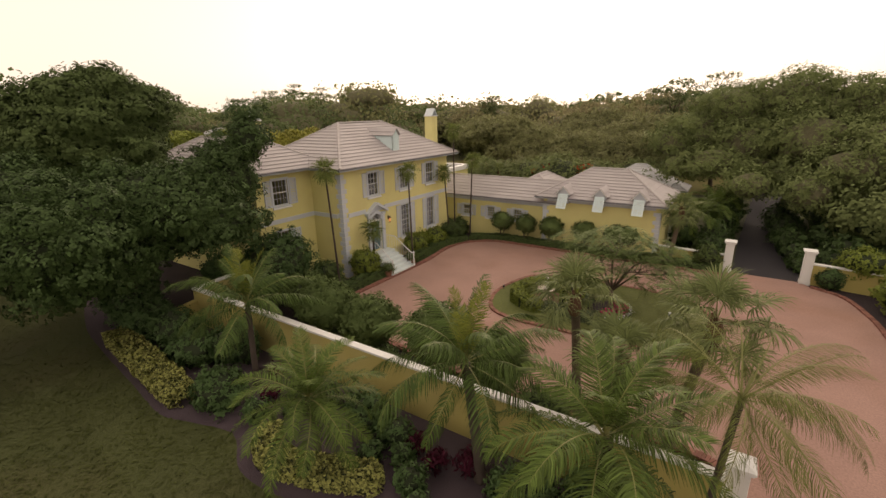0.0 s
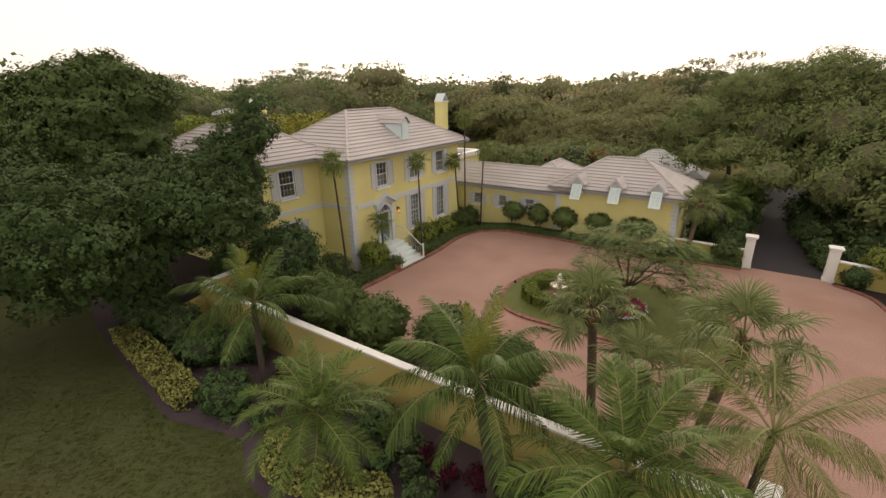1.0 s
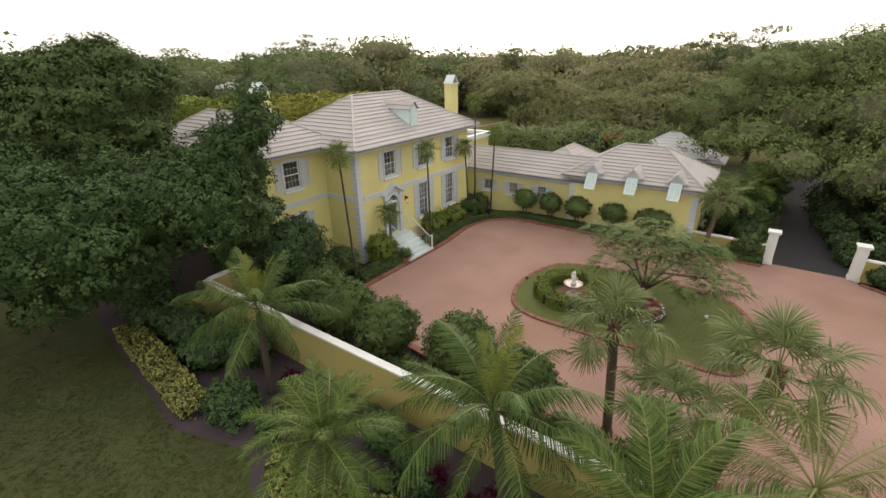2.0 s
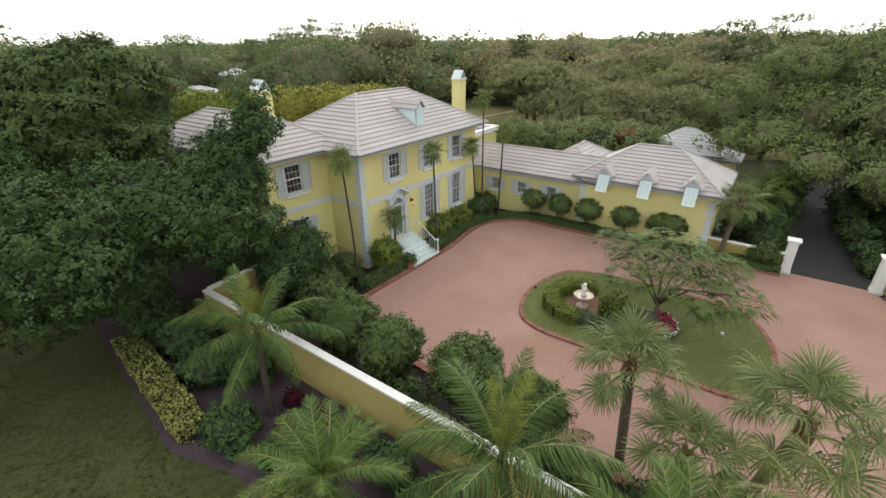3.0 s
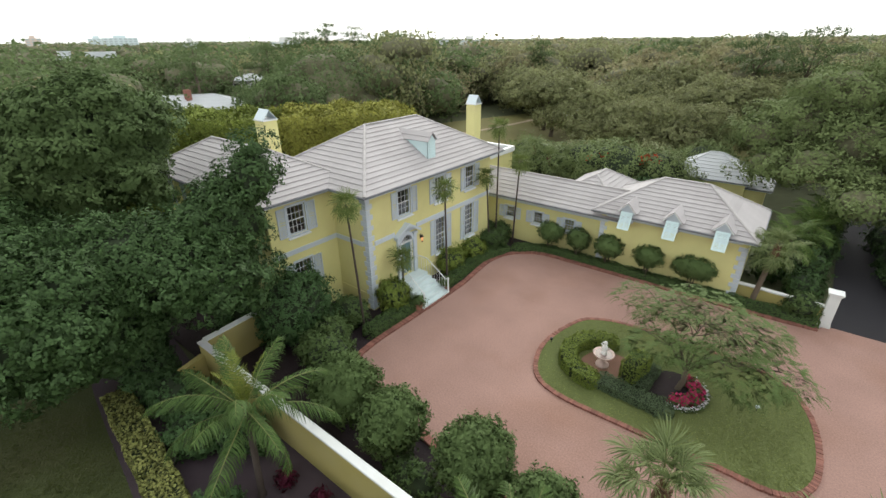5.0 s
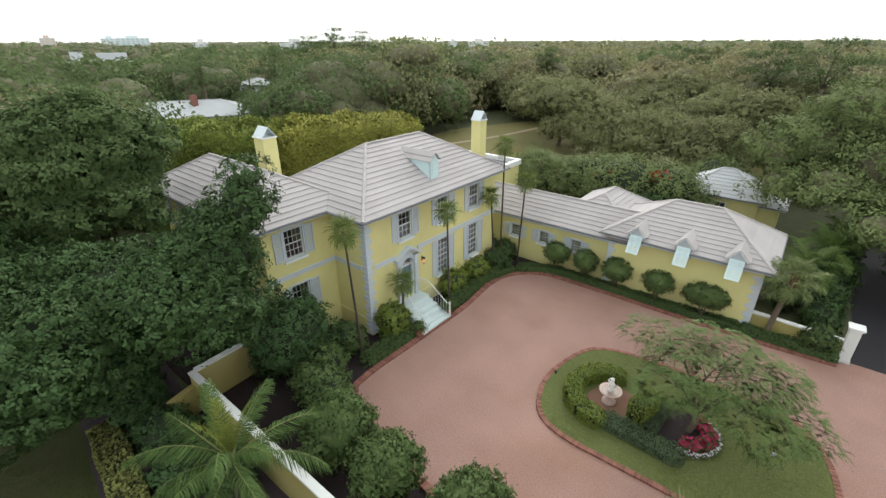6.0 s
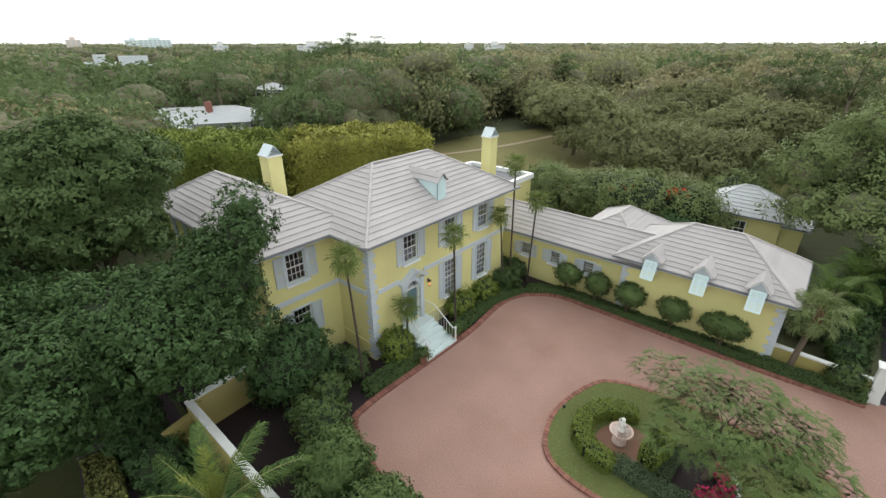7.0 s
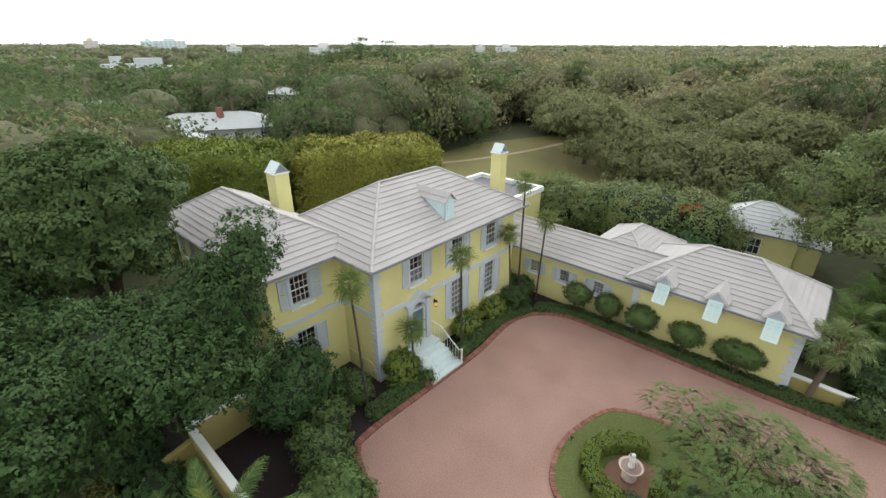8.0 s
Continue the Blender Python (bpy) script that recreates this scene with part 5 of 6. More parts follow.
def feather_frond(name, mat, length, leaflet, pairs, arch, droop, seed, width=0.045, fold=0.35, start=0.18, sway=0.06, gaps=0.04):
    """A pinnate frond that leaves the origin along +x and arches down, its leaflets hanging unevenly."""
    rng = random.Random(seed)
    strips, pts = [], []
    n = 14
    x = y = z = 0.0
    ang, turn = 0.0, 0.0
    bend = rng.uniform(-sway, sway)
    for i in range(n + 1):
        pts.append(Vector((x, y, z)))
        x += length / n * math.cos(ang) * math.cos(turn)
        y += length / n * math.cos(ang) * math.sin(turn)
        z += length / n * math.sin(ang)
        ang -= arch / n * (0.35 + 1.3 * i / n)
        turn += bend * 2 / n
    stalk = []
    for i, p in enumerate(pts):
        r = 0.019 * (1 - i / n) + 0.004
        stalk.append((p + Vector((0, -r, 0.004)), p + Vector((0, r, 0.004))))
    strips.append(stalk)
    for side in (-1, 1):
        for k in range(pairs):
            if rng.random() < gaps:
                continue
            f = start + (1 - start) * (k + rng.uniform(0.2, 0.8)) / pairs
            i = min(int(f * n), n - 1)
            p = pts[i].lerp(pts[i + 1], f * n - i)
            d = (pts[i + 1] - pts[i]).normalized()
            up = Vector((-d.z, 0, d.x))
            ll = leaflet * (math.sin(math.pi * (0.14 + 0.78 * (f - start) / (1 - start))) ** 0.7) * rng.uniform(0.78, 1.12)
            rake = 0.22 + 0.50 * f + rng.uniform(-0.12, 0.12)
            out = (Vector((0, side, 0)) * math.cos(rake) + d * math.sin(rake) + up * (fold * rng.uniform(0.2, 1.4))).normalized()
            wv = d.cross(out).cross(out).normalized() * width * 0.5
            a = p
            rows = [(a - wv * 0.6, a + wv * 0.6)]
            cur = out.copy()
            sag = droop * rng.uniform(0.55, 1.4)
            for j in range(3):
                cur = (cur + Vector((0, 0, -sag * (0.5 + j) * rng.uniform(0.8, 1.2)))).normalized()
                a = a + cur * ll / 3
                w = (1.0, 0.75, 0.10)[j]
                rows.append((a - wv * w, a + wv * w))
            strips.append(rows)
    return ribbon_mesh(name, strips, mat, 1)


def fan_frond(name, mat, stalk, blade, rays, droop, seed, width=0.05, spreaddeg=290, keel=0.25):
    """A fan leaf on a stalk along +x: pleated and whole near the stalk, split into drooping tips, sagging along its middle."""
    rng = random.Random(seed)
    strips = [[(Vector((0, -0.02, 0)), Vector((0, 0.02, 0))), (Vector((stalk * 0.5, -0.014, -0.02)), Vector((stalk * 0.5, 0.014, -0.02))), (Vector((stalk, -0.01, -0.08)), Vector((stalk, 0.01, -0.08)))]]
    c = Vector((stalk, 0, -0.08))
    for k in range(rays):
        a = radians(spreaddeg) * (k / (rays - 1) - 0.5) + rng.uniform(-0.03, 0.03)
        pleat = 0.10 if k % 2 else -0.02
        d = Vector((math.cos(a), math.sin(a), 0.05 + pleat + 0.45 * abs(math.sin(a)) - keel * math.cos(a))).normalized()
        ll = blade * (0.70 + 0.30 * math.cos(a * 0.55)) * rng.uniform(0.85, 1.1)
        wv = Vector((-math.sin(a), math.cos(a), 0.35 if k % 2 else -0.35)) * width * 0.5
        p = c.copy()
        rows = [(p - wv * 0.15, p + wv * 0.15)]
        cur = d
        sag = droop * rng.uniform(0.5, 1.5)
        for j in range(4):
            cur = (cur + Vector((0, 0, -sag * (0.08, 0.30, 0.75, 1.2)[j]))).normalized()
            p = p + cur * ll * (0.30, 0.25, 0.25, 0.20)[j]
            w = (0.75, 1.0, 0.55, 0.07)[j]
            rows.append((p - wv * w, p + wv * w))
        strips.append(rows)
    return ribbon_mesh(name, strips, mat, 1)


def palm(name, label, base, top, r0, r1, fronds, count, lo, hi, seed, bark=None, scale=1.0, boots=0.0, curve=0.3, group="", ringed=True, steep=0.9, young=None):
    """A palm: curved ringed trunk and a head of fronds."""
    rng = random.Random(seed)
    p = thing(name, label, "palm tree", base[0], base[1], base[2] if len(base) > 2 else 0, 0, group)
    t = Vector(top) - Vector((base[0], base[1], base[2] if len(base) > 2 else 0))
    bm = bmesh.new()
    path, rad = [], []
    n = 26
    for i in range(n + 1):
        f = i / n
        s = f + curve * f * (f - 1) * 0.6
        path.append((t.x * s, t.y * s, t.z * f - (0.08 if i == 0 else 0)))
        rad.append((r0 * (1 + 0.5 * max(0, 0.08 - f) / 0.08) + (r1 - r0) * f) * (1.06 if ringed and i % 2 else 1.0))
    tube(bm, path, rad, 9)
    part("trunk", bm, bark or PALMBARK, p, "", True)
    if boots:
        bm = bmesh.new()
        for k in range(16):
            a = 2.4 * k
            z = t.z - boots + boots * k / 15
            m = Matrix.Translation((t.x, t.y, z)) @ Matrix.Rotation(a, 4, "Z") @ Matrix.Rotation(radians(-58), 4, "Y")
            box(bm, r1 * 0.5, r1 * 0.5 + 0.26, -0.05, 0.05, -0.02, 0.02, m)
        lathe(bm, [(r1 * 1.3, -boots), (r1 * 1.7, -boots * 0.5), (r1 * 1.2, 0.1)], 10, Matrix.Translation(t))
        part("boot_collar", bm, BOOT, p)
    for k in range(count):
        f = (k + 0.5) / count
        el = hi + (lo - hi) * f ** steep + rng.uniform(-6, 6)
        az = 137.5 * k + rng.uniform(-14, 14)
        me = young if young and k < 4 else fronds[k % len(fronds)]
        ob = part("frond", me, None, p)
        s = scale * rng.uniform(0.88, 1.1) * (0.86 + 0.14 * min(1.0, f * 3))
        ob.matrix_basis = Matrix.Translation(t + Vector((0, 0, 0.05 - 0.3 * f * r1))) @ Matrix.Rotation(radians(az), 4, "Z") @ Matrix.Rotation(radians(-el), 4, "Y") @ Matrix.Rotation(radians(rng.uniform(-25, 25)), 4, "X") @ Matrix.Scale(s, 4)
    return p


COCO = [feather_frond("coconut_frond", L_COCO, 2.75, 0.72, 66, radians(a), d, s, 0.027, 0.10, 0.14, 0.16, 0.06) for a, d, s in ((55, 0.75, 1), (72, 1.0, 2), (42, 0.85, 3), (90, 1.3, 21))]
SPEAR = feather_frond("young_frond", L_YOUNG, 2.3, 0.46, 70, radians(24), 0.12, 20, 0.022, 0.45)
DATE = [feather_frond("date_frond", L_DATE, 2.3, 0.44, 74, radians(a), d, s, 0.024, 0.30, 0.1) for a, d, s in ((75, 0.14, 4), (95, 0.22, 5), (60, 0.16, 22))]
BIGF = [feather_frond("feather_frond", L_DATE, 2.9, 0.74, 78, radians(a), d, s, 0.032, 0.28, 0.14) for a, d, s in ((70, 0.24, 6), (90, 0.36, 7), (55, 0.28, 23))]
WEEP = [feather_frond("weeping_frond", L_WEEP, 2.8, 0.62, 92, radians(a), d, s, 0.010, 0.0, 0.16, 0.15, 0.12) for a, d, s in ((95, 0.9, 8), (120, 1.3, 9), (80, 1.1, 24))]
FAN = [fan_frond("fan_leaf", L_FAN, 0.95, 0.80, 40, d, s, 0.038, 290, k) for d, s, k in ((0.8, 10, 0.1), (1.2, 11, 0.3), (0.6, 12, 0.0), (1.7, 25, 0.45))]
THATCH = [fan_frond("thatch_leaf", L_THATCH, 0.40, 0.58, 22, d, s, 0.034, 280, 0.25) for d, s in ((0.5, 13), (0.9, 14))]

palm("coconut_palm", "young coconut palm with arching feathery fronds below the wall", (-14.2, 8.85, -0.05), (-14.6, 9.2, 3.15), 0.11, 0.10, COCO, 22, -15, 88, 201, steep=1.1, young=SPEAR)
palm("coconut_palm", "coconut palm with yellowing lower fronds beside the garden wall", (-4.75, 9.35, -0.05), (-5.15, 9.2, 3.6), 0.15, 0.13, COCO, 25, -22, 88, 202, steep=1.05, young=SPEAR)
palm("date_palm", "bushy pygmy date palm with fine dark fronds", (-9.1, 7.4, -0.05), (-8.75, 7.0, 2.5), 0.10, 0.12, DATE, 28, -22, 84, 203, scale=1.0)
palm("feather_palm", "large dark feather palm beside the drive entrance", (-1.2, 8.3, -0.05), (-1.45, 8.4, 3.5), 0.18, 0.16, BIGF, 24, -30, 80, 204, steep=0.95, scale=0.9)
palm("queen_palm", "weeping queen palm with thin hanging leaflets over the drive", (0.45, 9.95, -0.05), (0.75, 10.2, 4.1), 0.085, 0.07, WEEP, 26, -5, 66, 205, scale=0.95)
palm("fan_palm", "sabal palm with a rounded head of drooping fans", (-3.45, 13.8), (-3.6, 13.2, 4.25), 0.15, 0.13, FAN, 22, -30, 86, 206, bark=BARK, boots=0.5, group="fan palms by the drive", steep=1.0)
palm("fan_palm", "leaning sabal palm with drooping fan leaves", (-0.55, 13.5), (0.1, 13.3, 4.35), 0.16, 0.13, FAN, 23, -30, 86, 207, bark=BARK, boots=0.7, group="fan palms by the drive", scale=1.08)
palm("fan_palm", "shorter sabal palm with spreading fan leaves", (-1.95, 12.2), (-1.85, 11.8, 3.4), 0.19, 0.16, FAN, 20, -30, 84, 208, bark=BARK, boots=0.8, group="fan palms by the drive", scale=0.95)
palm("fan_palm", "stout sabal palm leaning by the garage corner", (-2.95, 31.85), (-2.6, 31.9, 3.6), 0.14, 0.12, FAN, 24, -50, 80, 209, bark=BARK, boots=0.6, scale=0.95)
for (bx, by), tp, s, lb in (((-18.4, 17.35), (-18.36, 16.94, 6.95), 211, "slender tall thatch palm at the house corner"), ((-17.8, 23.6), (-17.63, 23.2, 6.2), 212, "slender thatch palm before the tall windows"), ((-18.5, 20.5), (-18.4, 20.4, 2.9), 213, "short thatch palm beside the entrance steps"), ((-18.5, 29.4), (-18.6, 28.9, 5.4), 214, "slender thatch palm at the end of the facade"), ((-18.85, 30.8), (-18.6, 30.26, 8.4), 215, "very tall slender palm in the inner corner"), ((-17.75, 31.35), (-17.2, 30.75, 6.2), 216, "tall slender palm before the link wall")):
    palm("thatch_palm", lb, (bx, by), tp, 0.065, 0.045, THATCH, 19, -60, 85, s, group="slender palms by the house", scale=1.0, ringed=False)


# ---- broadleaf trees ----
def tree(name, label, x, y, lobes, mat, seed, clumps, per, spread, leaf, trunk_r, limbs=6, fork=0.35, aspect=0.55, group="", dense=0.84, rough=0.12, low=-0.6, category="tree", clump=0.0, twigs=0, shelves=False, crown=None, inside=None):
    """A tree from crown lobes given about its foot: tapered trunk, limbs out to the lobes, leaf clumps."""
    t = thing(name, label, category, x, y, 0, 0, group)
    rng = random.Random(seed)
    mid = sum((Vector(l[:3]) for l in lobes), Vector()) / len(lobes)
    zf = mid.z * fork
    bm = bmesh.new()
    foot = Vector((0, 0, -0.1))
    knee = Vector((mid.x * 0.15, mid.y * 0.15, zf))
    tube(bm, [foot, foot.lerp(knee, 0.1), foot.lerp(knee, 0.5) + Vector((0.1, 0.05, 0)), knee], [trunk_r * 1.5, trunk_r * 1.1, trunk_r, trunk_r * 0.9], 10)
    for l in lobes[:limbs]:
        e = Vector(l[:3])
        m1 = knee.lerp(e, 0.45) + Vector((rng.uniform(-.3, .3), rng.uniform(-.3, .3), 0.15 * (e - knee).length))
        tube(bm, [knee - Vector((0, 0, 0.15)), m1, e], [trunk_r * 0.62, trunk_r * 0.38, trunk_r * 0.12], 7)
        for k in range(twigs):
            a = rng.random() * 6.28
            q = e + Vector((l[3] * math.cos(a), l[4] * math.sin(a), l[5] * rng.uniform(-0.5, 0.8))) * rng.uniform(0.6, 1.05)
            s = m1.lerp(e, rng.random())
            tube(bm, [s, s.lerp(q, 0.5) + Vector((0, 0, 0.12)), q], [trunk_r * 0.2, trunk_r * 0.14, trunk_r * 0.06], 4)
    part("trunk", bm, BARK, t, "", True)
    if crown:
        outer = None
    elif shelves:
        outer = np.concatenate([clumped(lobes, clump, seed + 7, 0.6, 0.55, low, 0.5), clumped(lobes, clump * 0.5, seed + 8, 0.5, 0.6, low, 0.45), np.array(lobes, float)])
    else:
        outer = np.concatenate([clumped(lobes, clump, seed + 7, 0.8, 0.6, low), *[np.array(lobes, float) * (1, 1, 1, 0.95, 0.95, 0.95)] * 3]) if clump else lobes
    part("crown", crown or foliage("crown", outer, clumps, per, spread, leaf, leaf * aspect, mat, seed, rough, low, 0.35, lobes if clump else None), mat, t)
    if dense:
        part("inner_crown", core("inner_crown", lobes, inside or SHADED_CORE, seed, dense), inside or SHADED_CORE, t)
    return t


def about(x, y, lobes):
    """Lobes given in the plan, moved to the tree's foot."""
    return [(l[0] - x, l[1] - y, *l[2:]) for l in lobes]


tree("broadleaf_tree", "huge dense dark green tree spreading over the garden wall", -24.6, 9.2, about(-24.6, 9.2,
     [(-19.8, 13.65, 8.75, 0.8, 0.8, 1.1), (-20.35, 12.9, 7.0, 1.05, 1.05, 1.6), (-20.35, 12.3, 5.2, 1.0, 1.0, 1.2), (-21.0, 12.9, 7.7, 1.1, 1.1, 1.0), (-21.0, 12.1, 6.8, 1.5, 1.5, 1.2), (-20.8, 10.2, 6.0, 1.9, 1.9, 1.5), (-19.6, 11.4, 5.2, 1.4, 1.4, 1.2), (-21.9, 9.1, 6.3, 1.9, 1.9, 1.4), (-21.5, 7.2, 5.8, 1.9, 1.9, 1.5), (-21.3, 5.7, 5.0, 2.1, 2.1, 1.7), (-21.3, 7.6, 4.3, 1.6, 1.6, 1.3), (-22.9, 6.3, 6.1, 2.0, 2.0, 1.5), (-21.6, 9.5, 4.7, 1.4, 1.4, 1.1), (-21.2, 6.4, 3.9, 1.5, 1.5, 1.2), (-22.8, 4.4, 5.4, 2.4, 2.4, 1.9), (-25.2, 5.6, 6.3, 2.5, 2.5, 1.8), (-26.0, 3.0, 5.3, 2.8, 2.6, 2.1)]), L_TREE, 301, 15000, 9, 0.075, 0.15, 0.26, 12, dense=0.84, clump=0.85, rough=0.06, shelves=True)
tree("broadleaf_tree", "tall rounded dark green tree behind the house wing", -28.6, 10.8, about(-28.6, 10.8,
     [(-28.8, 10.95, 9.6, 2.73, 2.67, 2.46), (-28.6, 9.15, 9.2, 2.11, 1.98, 1.85), (-27.9, 12.1, 9.4, 1.75, 1.75, 1.65), (-28.7, 11.45, 10.9, 1.58, 1.55, 1.32), (-29.4, 8.35, 8.8, 1.94, 1.89, 1.67), (-27.4, 11.7, 8.0, 1.6, 1.5, 1.5), (-27.7, 9.45, 7.9, 1.76, 1.63, 1.58), (-31.0, 9.75, 8.5, 2.29, 2.24, 2.11), (-27.3, 12.5, 10.5, 1.3, 1.3, 0.9)]), L_TREE2, 302, 8500, 9, 0.09, 0.18, 0.4, 7, dense=0.82, clump=0.95, rough=0.06, shelves=True)
tree("broadleaf_tree", "spreading dark tree beside the lawn", -39.5, 7.0,
     [(0, 0, 7.6, 4.5, 4.0, 3.0), (-3.0, 3.0, 6.8, 3.6, 3.4, 2.8), (3.0, -2.6, 6.2, 3.4, 3.0, 2.6), (-3.0, -3.0, 6.0, 3.6, 3.2, 2.6)], L_TREE2, 303, 2600, 8, 0.2, 0.32, 0.4, 4, dense=0.84, clump=1.1)


def sprays(name, lobes, count, length, leaflet, mat, seed):
    """Drooping feathery sprays: a bent stalk with pairs of small leaflets, spread through flat layers of the crown."""
    rng = np.random.default_rng(seed)
    p, n = lobe_points(lobes, count, rng, 0.25, -1.2, 3.0)
    az = np.arctan2(n[:, 1], n[:, 0]) + rng.normal(size=count) * 0.7
    d = np.stack([np.cos(az), np.sin(az), rng.uniform(-0.35, 0.25, count)], 1)
    side = np.stack([-np.sin(az), np.cos(az), np.zeros(count)], 1)
    size = length * rng.uniform(0.6, 1.25, count)
    quads, shade = [], []
    for k in range(8):
        f = (k + 0.5) / 8
        c = p + d * (size * f)[:, None] - np.array((0, 0, 1.0)) * (size * 0.55 * f * f)[:, None]
        for s in (-1, 1):
            e = leaflet * (1.1 - 0.6 * f) * rng.uniform(0.8, 1.2, count)
            t = side * s * 0.8 + d * 0.5 - np.array((0, 0, 0.35)) + rng.normal(size=(count, 3)) * 0.15
            w = d * (-0.22 * s)
            quads.append(np.stack([c, c + t * (0.5 * e)[:, None] - w * e[:, None], c + t * e[:, None], c + t * (0.5 * e)[:, None] + w * e[:, None]], 1))
            shade.append(n)
    v = np.concatenate(quads).reshape(-1, 3)
    return grid_mesh(name, v, np.arange(len(v)).reshape(-1, 4), mat, soft(np.concatenate(shade) + np.array((0, 0, 0.6)), v, 0.2, 0.5))


FEATHER_LOBES = [(0.4, 0.3, 3.6, 2.0, 2.0, 0.5), (1.9, 1.2, 3.0, 1.4, 1.2, 0.4), (-1.7, 1.2, 3.2, 1.4, 1.3, 0.35), (1.9, -1.2, 2.8, 1.3, 1.2, 0.4), (-0.8, -1.4, 2.9, 1.3, 1.0, 0.35), (0.6, 2.4, 2.8, 1.4, 1.0, 0.4), (3.0, 0.2, 2.4, 0.9, 1.1, 0.35)]
tree("feathery_tree", "small open feathery-leaved tree on the island", -4.55, 22.35, FEATHER_LOBES, L_FEATHER, 304, 0, 0, 0.0, 0.0, 0.11, 7, 0.42, dense=0.0, twigs=7, crown=sprays("crown", FEATHER_LOBES, 3000, 0.44, 0.088, L_FEATHER, 304))
tree("broadleaf_tree", "huge spreading green tree arching over the lane", 6.2, 47.5, about(6.2, 47.5,
     [(-5.4, 47.2, 6.7, 1.7, 1.7, 1.4), (-3.4, 49.0, 7.3, 2.6, 2.5, 2.2), (-1.1, 50.5, 9.2, 3.2, 3.2, 2.6), (3.2, 50.5, 10.0, 3.6, 3.6, 2.3), (7.2, 49.0, 9.3, 3.7, 3.7, 2.6), (11.0, 47.0, 7.6, 3.6, 3.6, 2.6), (0.8, 47.0, 6.6, 2.8, 2.6, 2.0), (4.6, 45.0, 7.2, 3.0, 2.8, 2.3), (9.0, 43.5, 7.0, 3.2, 3.0, 2.4), (-4.2, 45.8, 4.9, 1.9, 1.8, 1.3), (-1.8, 44.8, 5.4, 2.0, 2.0, 1.3), (6.5, 41.0, 5.6, 2.4, 2.2, 1.7), (13.5, 42.0, 6.0, 3.4, 3.4, 2.4), (1.2, 45.6, 4.7, 2.0, 2.0, 1.5), (3.4, 44.2, 4.4, 1.9, 1.9, 1.4), (5.4, 42.8, 4.1, 1.8, 1.8, 1.5), (4.4, 39.4, 4.0, 1.5, 1.5, 1.4), (0.9, 40.6, 4.2, 1.6, 1.6, 1.2)]), L_RIGHT, 305, 13000, 8, 0.14, 0.21, 0.5, 12, dense=0.80, clump=1.4, rough=0.08, shelves=True, inside=WOOD_SHADED_CORE)
for x, y, s, h in ((13, 36, 311, 6.2), (19, 40, 312, 7.0), (11.5, 58, 313, 9.5), (20, 54, 314, 8.5), (-2.6, 62, 315, 8.5), (8.6, 37.5, 316, 5.2)):
    tree("broadleaf_tree", "leafy green tree beyond the garden wall", x, y,
         [(0, 0, h * 0.72, h * 0.34, h * 0.33, h * 0.26), (h * 0.2, h * 0.1, h * 0.6, h * 0.27, h * 0.26, h * 0.24), (-h * 0.2, -h * 0.08, h * 0.55, h * 0.27, h * 0.27, h * 0.24), (h * 0.04, -h * 0.2, h * 0.5, h * 0.27, h * 0.24, h * 0.23)], L_RIGHT, s, 1500, 8, 0.2, 0.34, h * 0.03, 4, dense=0.84, clump=1.0)
for x, y, s in ((-1.2, 40.5, 321), (-0.6, 43.5, 322), (-2.2, 37.2, 323)):
    palm("areca_palm", "clump of leaning areca palms behind the garage", (x, y), (x + 0.2, y - 0.3, 2.6), 0.12, 0.1, BIGF, 16, -20, 80, s, scale=0.75, group="palms behind the garage")

# ---- clipped ficus block behind the house ----


def clipped_block(name, label, x, y, rz, lx, ly, h, mat, seed, dens=80, leaf=0.27):
    b = thing(name, label, "hedge", x, y, 0, rz)
    rng = np.random.default_rng(seed)
    fa = np.array([lx * ly, lx * h, lx * h, ly * h, ly * h])
    k = rng.choice(5, size=int(dens * fa.sum()), p=fa / fa.sum())
    a, c = rng.random(len(k)) - 0.5, rng.random(len(k))
    p = np.zeros((len(k), 3))
    n = np.zeros((len(k), 3))
    top = k == 0
    p[top] = np.stack([a[top] * lx, (c[top] - 0.5) * ly, np.full(top.sum(), h)], 1)
    n[top] = (0, 0, 1)
    for f, ax, s in ((1, 1, -1), (2, 1, 1), (3, 0, -1), (4, 0, 1)):
        q = k == f
        other, half = (lx, ly) if ax == 1 else (ly, lx)
        p[q, 1 - ax] = a[q] * other
        p[q, ax] = s * half / 2
        p[q, 2] = c[q] * h
        n[q, ax] = s
    w = np.sin(p[:, 0] * 1.3 + seed) * np.sin(p[:, 1] * 1.1 + 0.4 * p[:, 2]) * 0.45 + np.sin(p[:, 0] * 3.1) * np.sin(p[:, 1] * 3.7 + p[:, 2] * 2) * 0.16
    e = np.maximum(np.abs(p[:, 0]) / (lx / 2), np.abs(p[:, 1]) / (ly / 2))
    p[:, 2] -= np.where(top, 1.5 * np.clip((e - 0.65) / 0.35, 0, 1) ** 2, 0)
    p += n * w[:, None] + rng.normal(size=p.shape) * 0.12
    part("leaves", leaf_mesh("leaves", p, n + np.array((0, 0, 0.25)), leaf, leaf * 0.6, mat, rng, 0.7, n), mat, b)
    bm = bmesh.new()
    box(bm, -lx / 2 + 0.5, lx / 2 - 0.5, -ly / 2 + 0.5, ly / 2 - 0.5, -0.05, h - 0.6, None, 1.2)
    part("branch_mass", bm, mat, b)
    return b


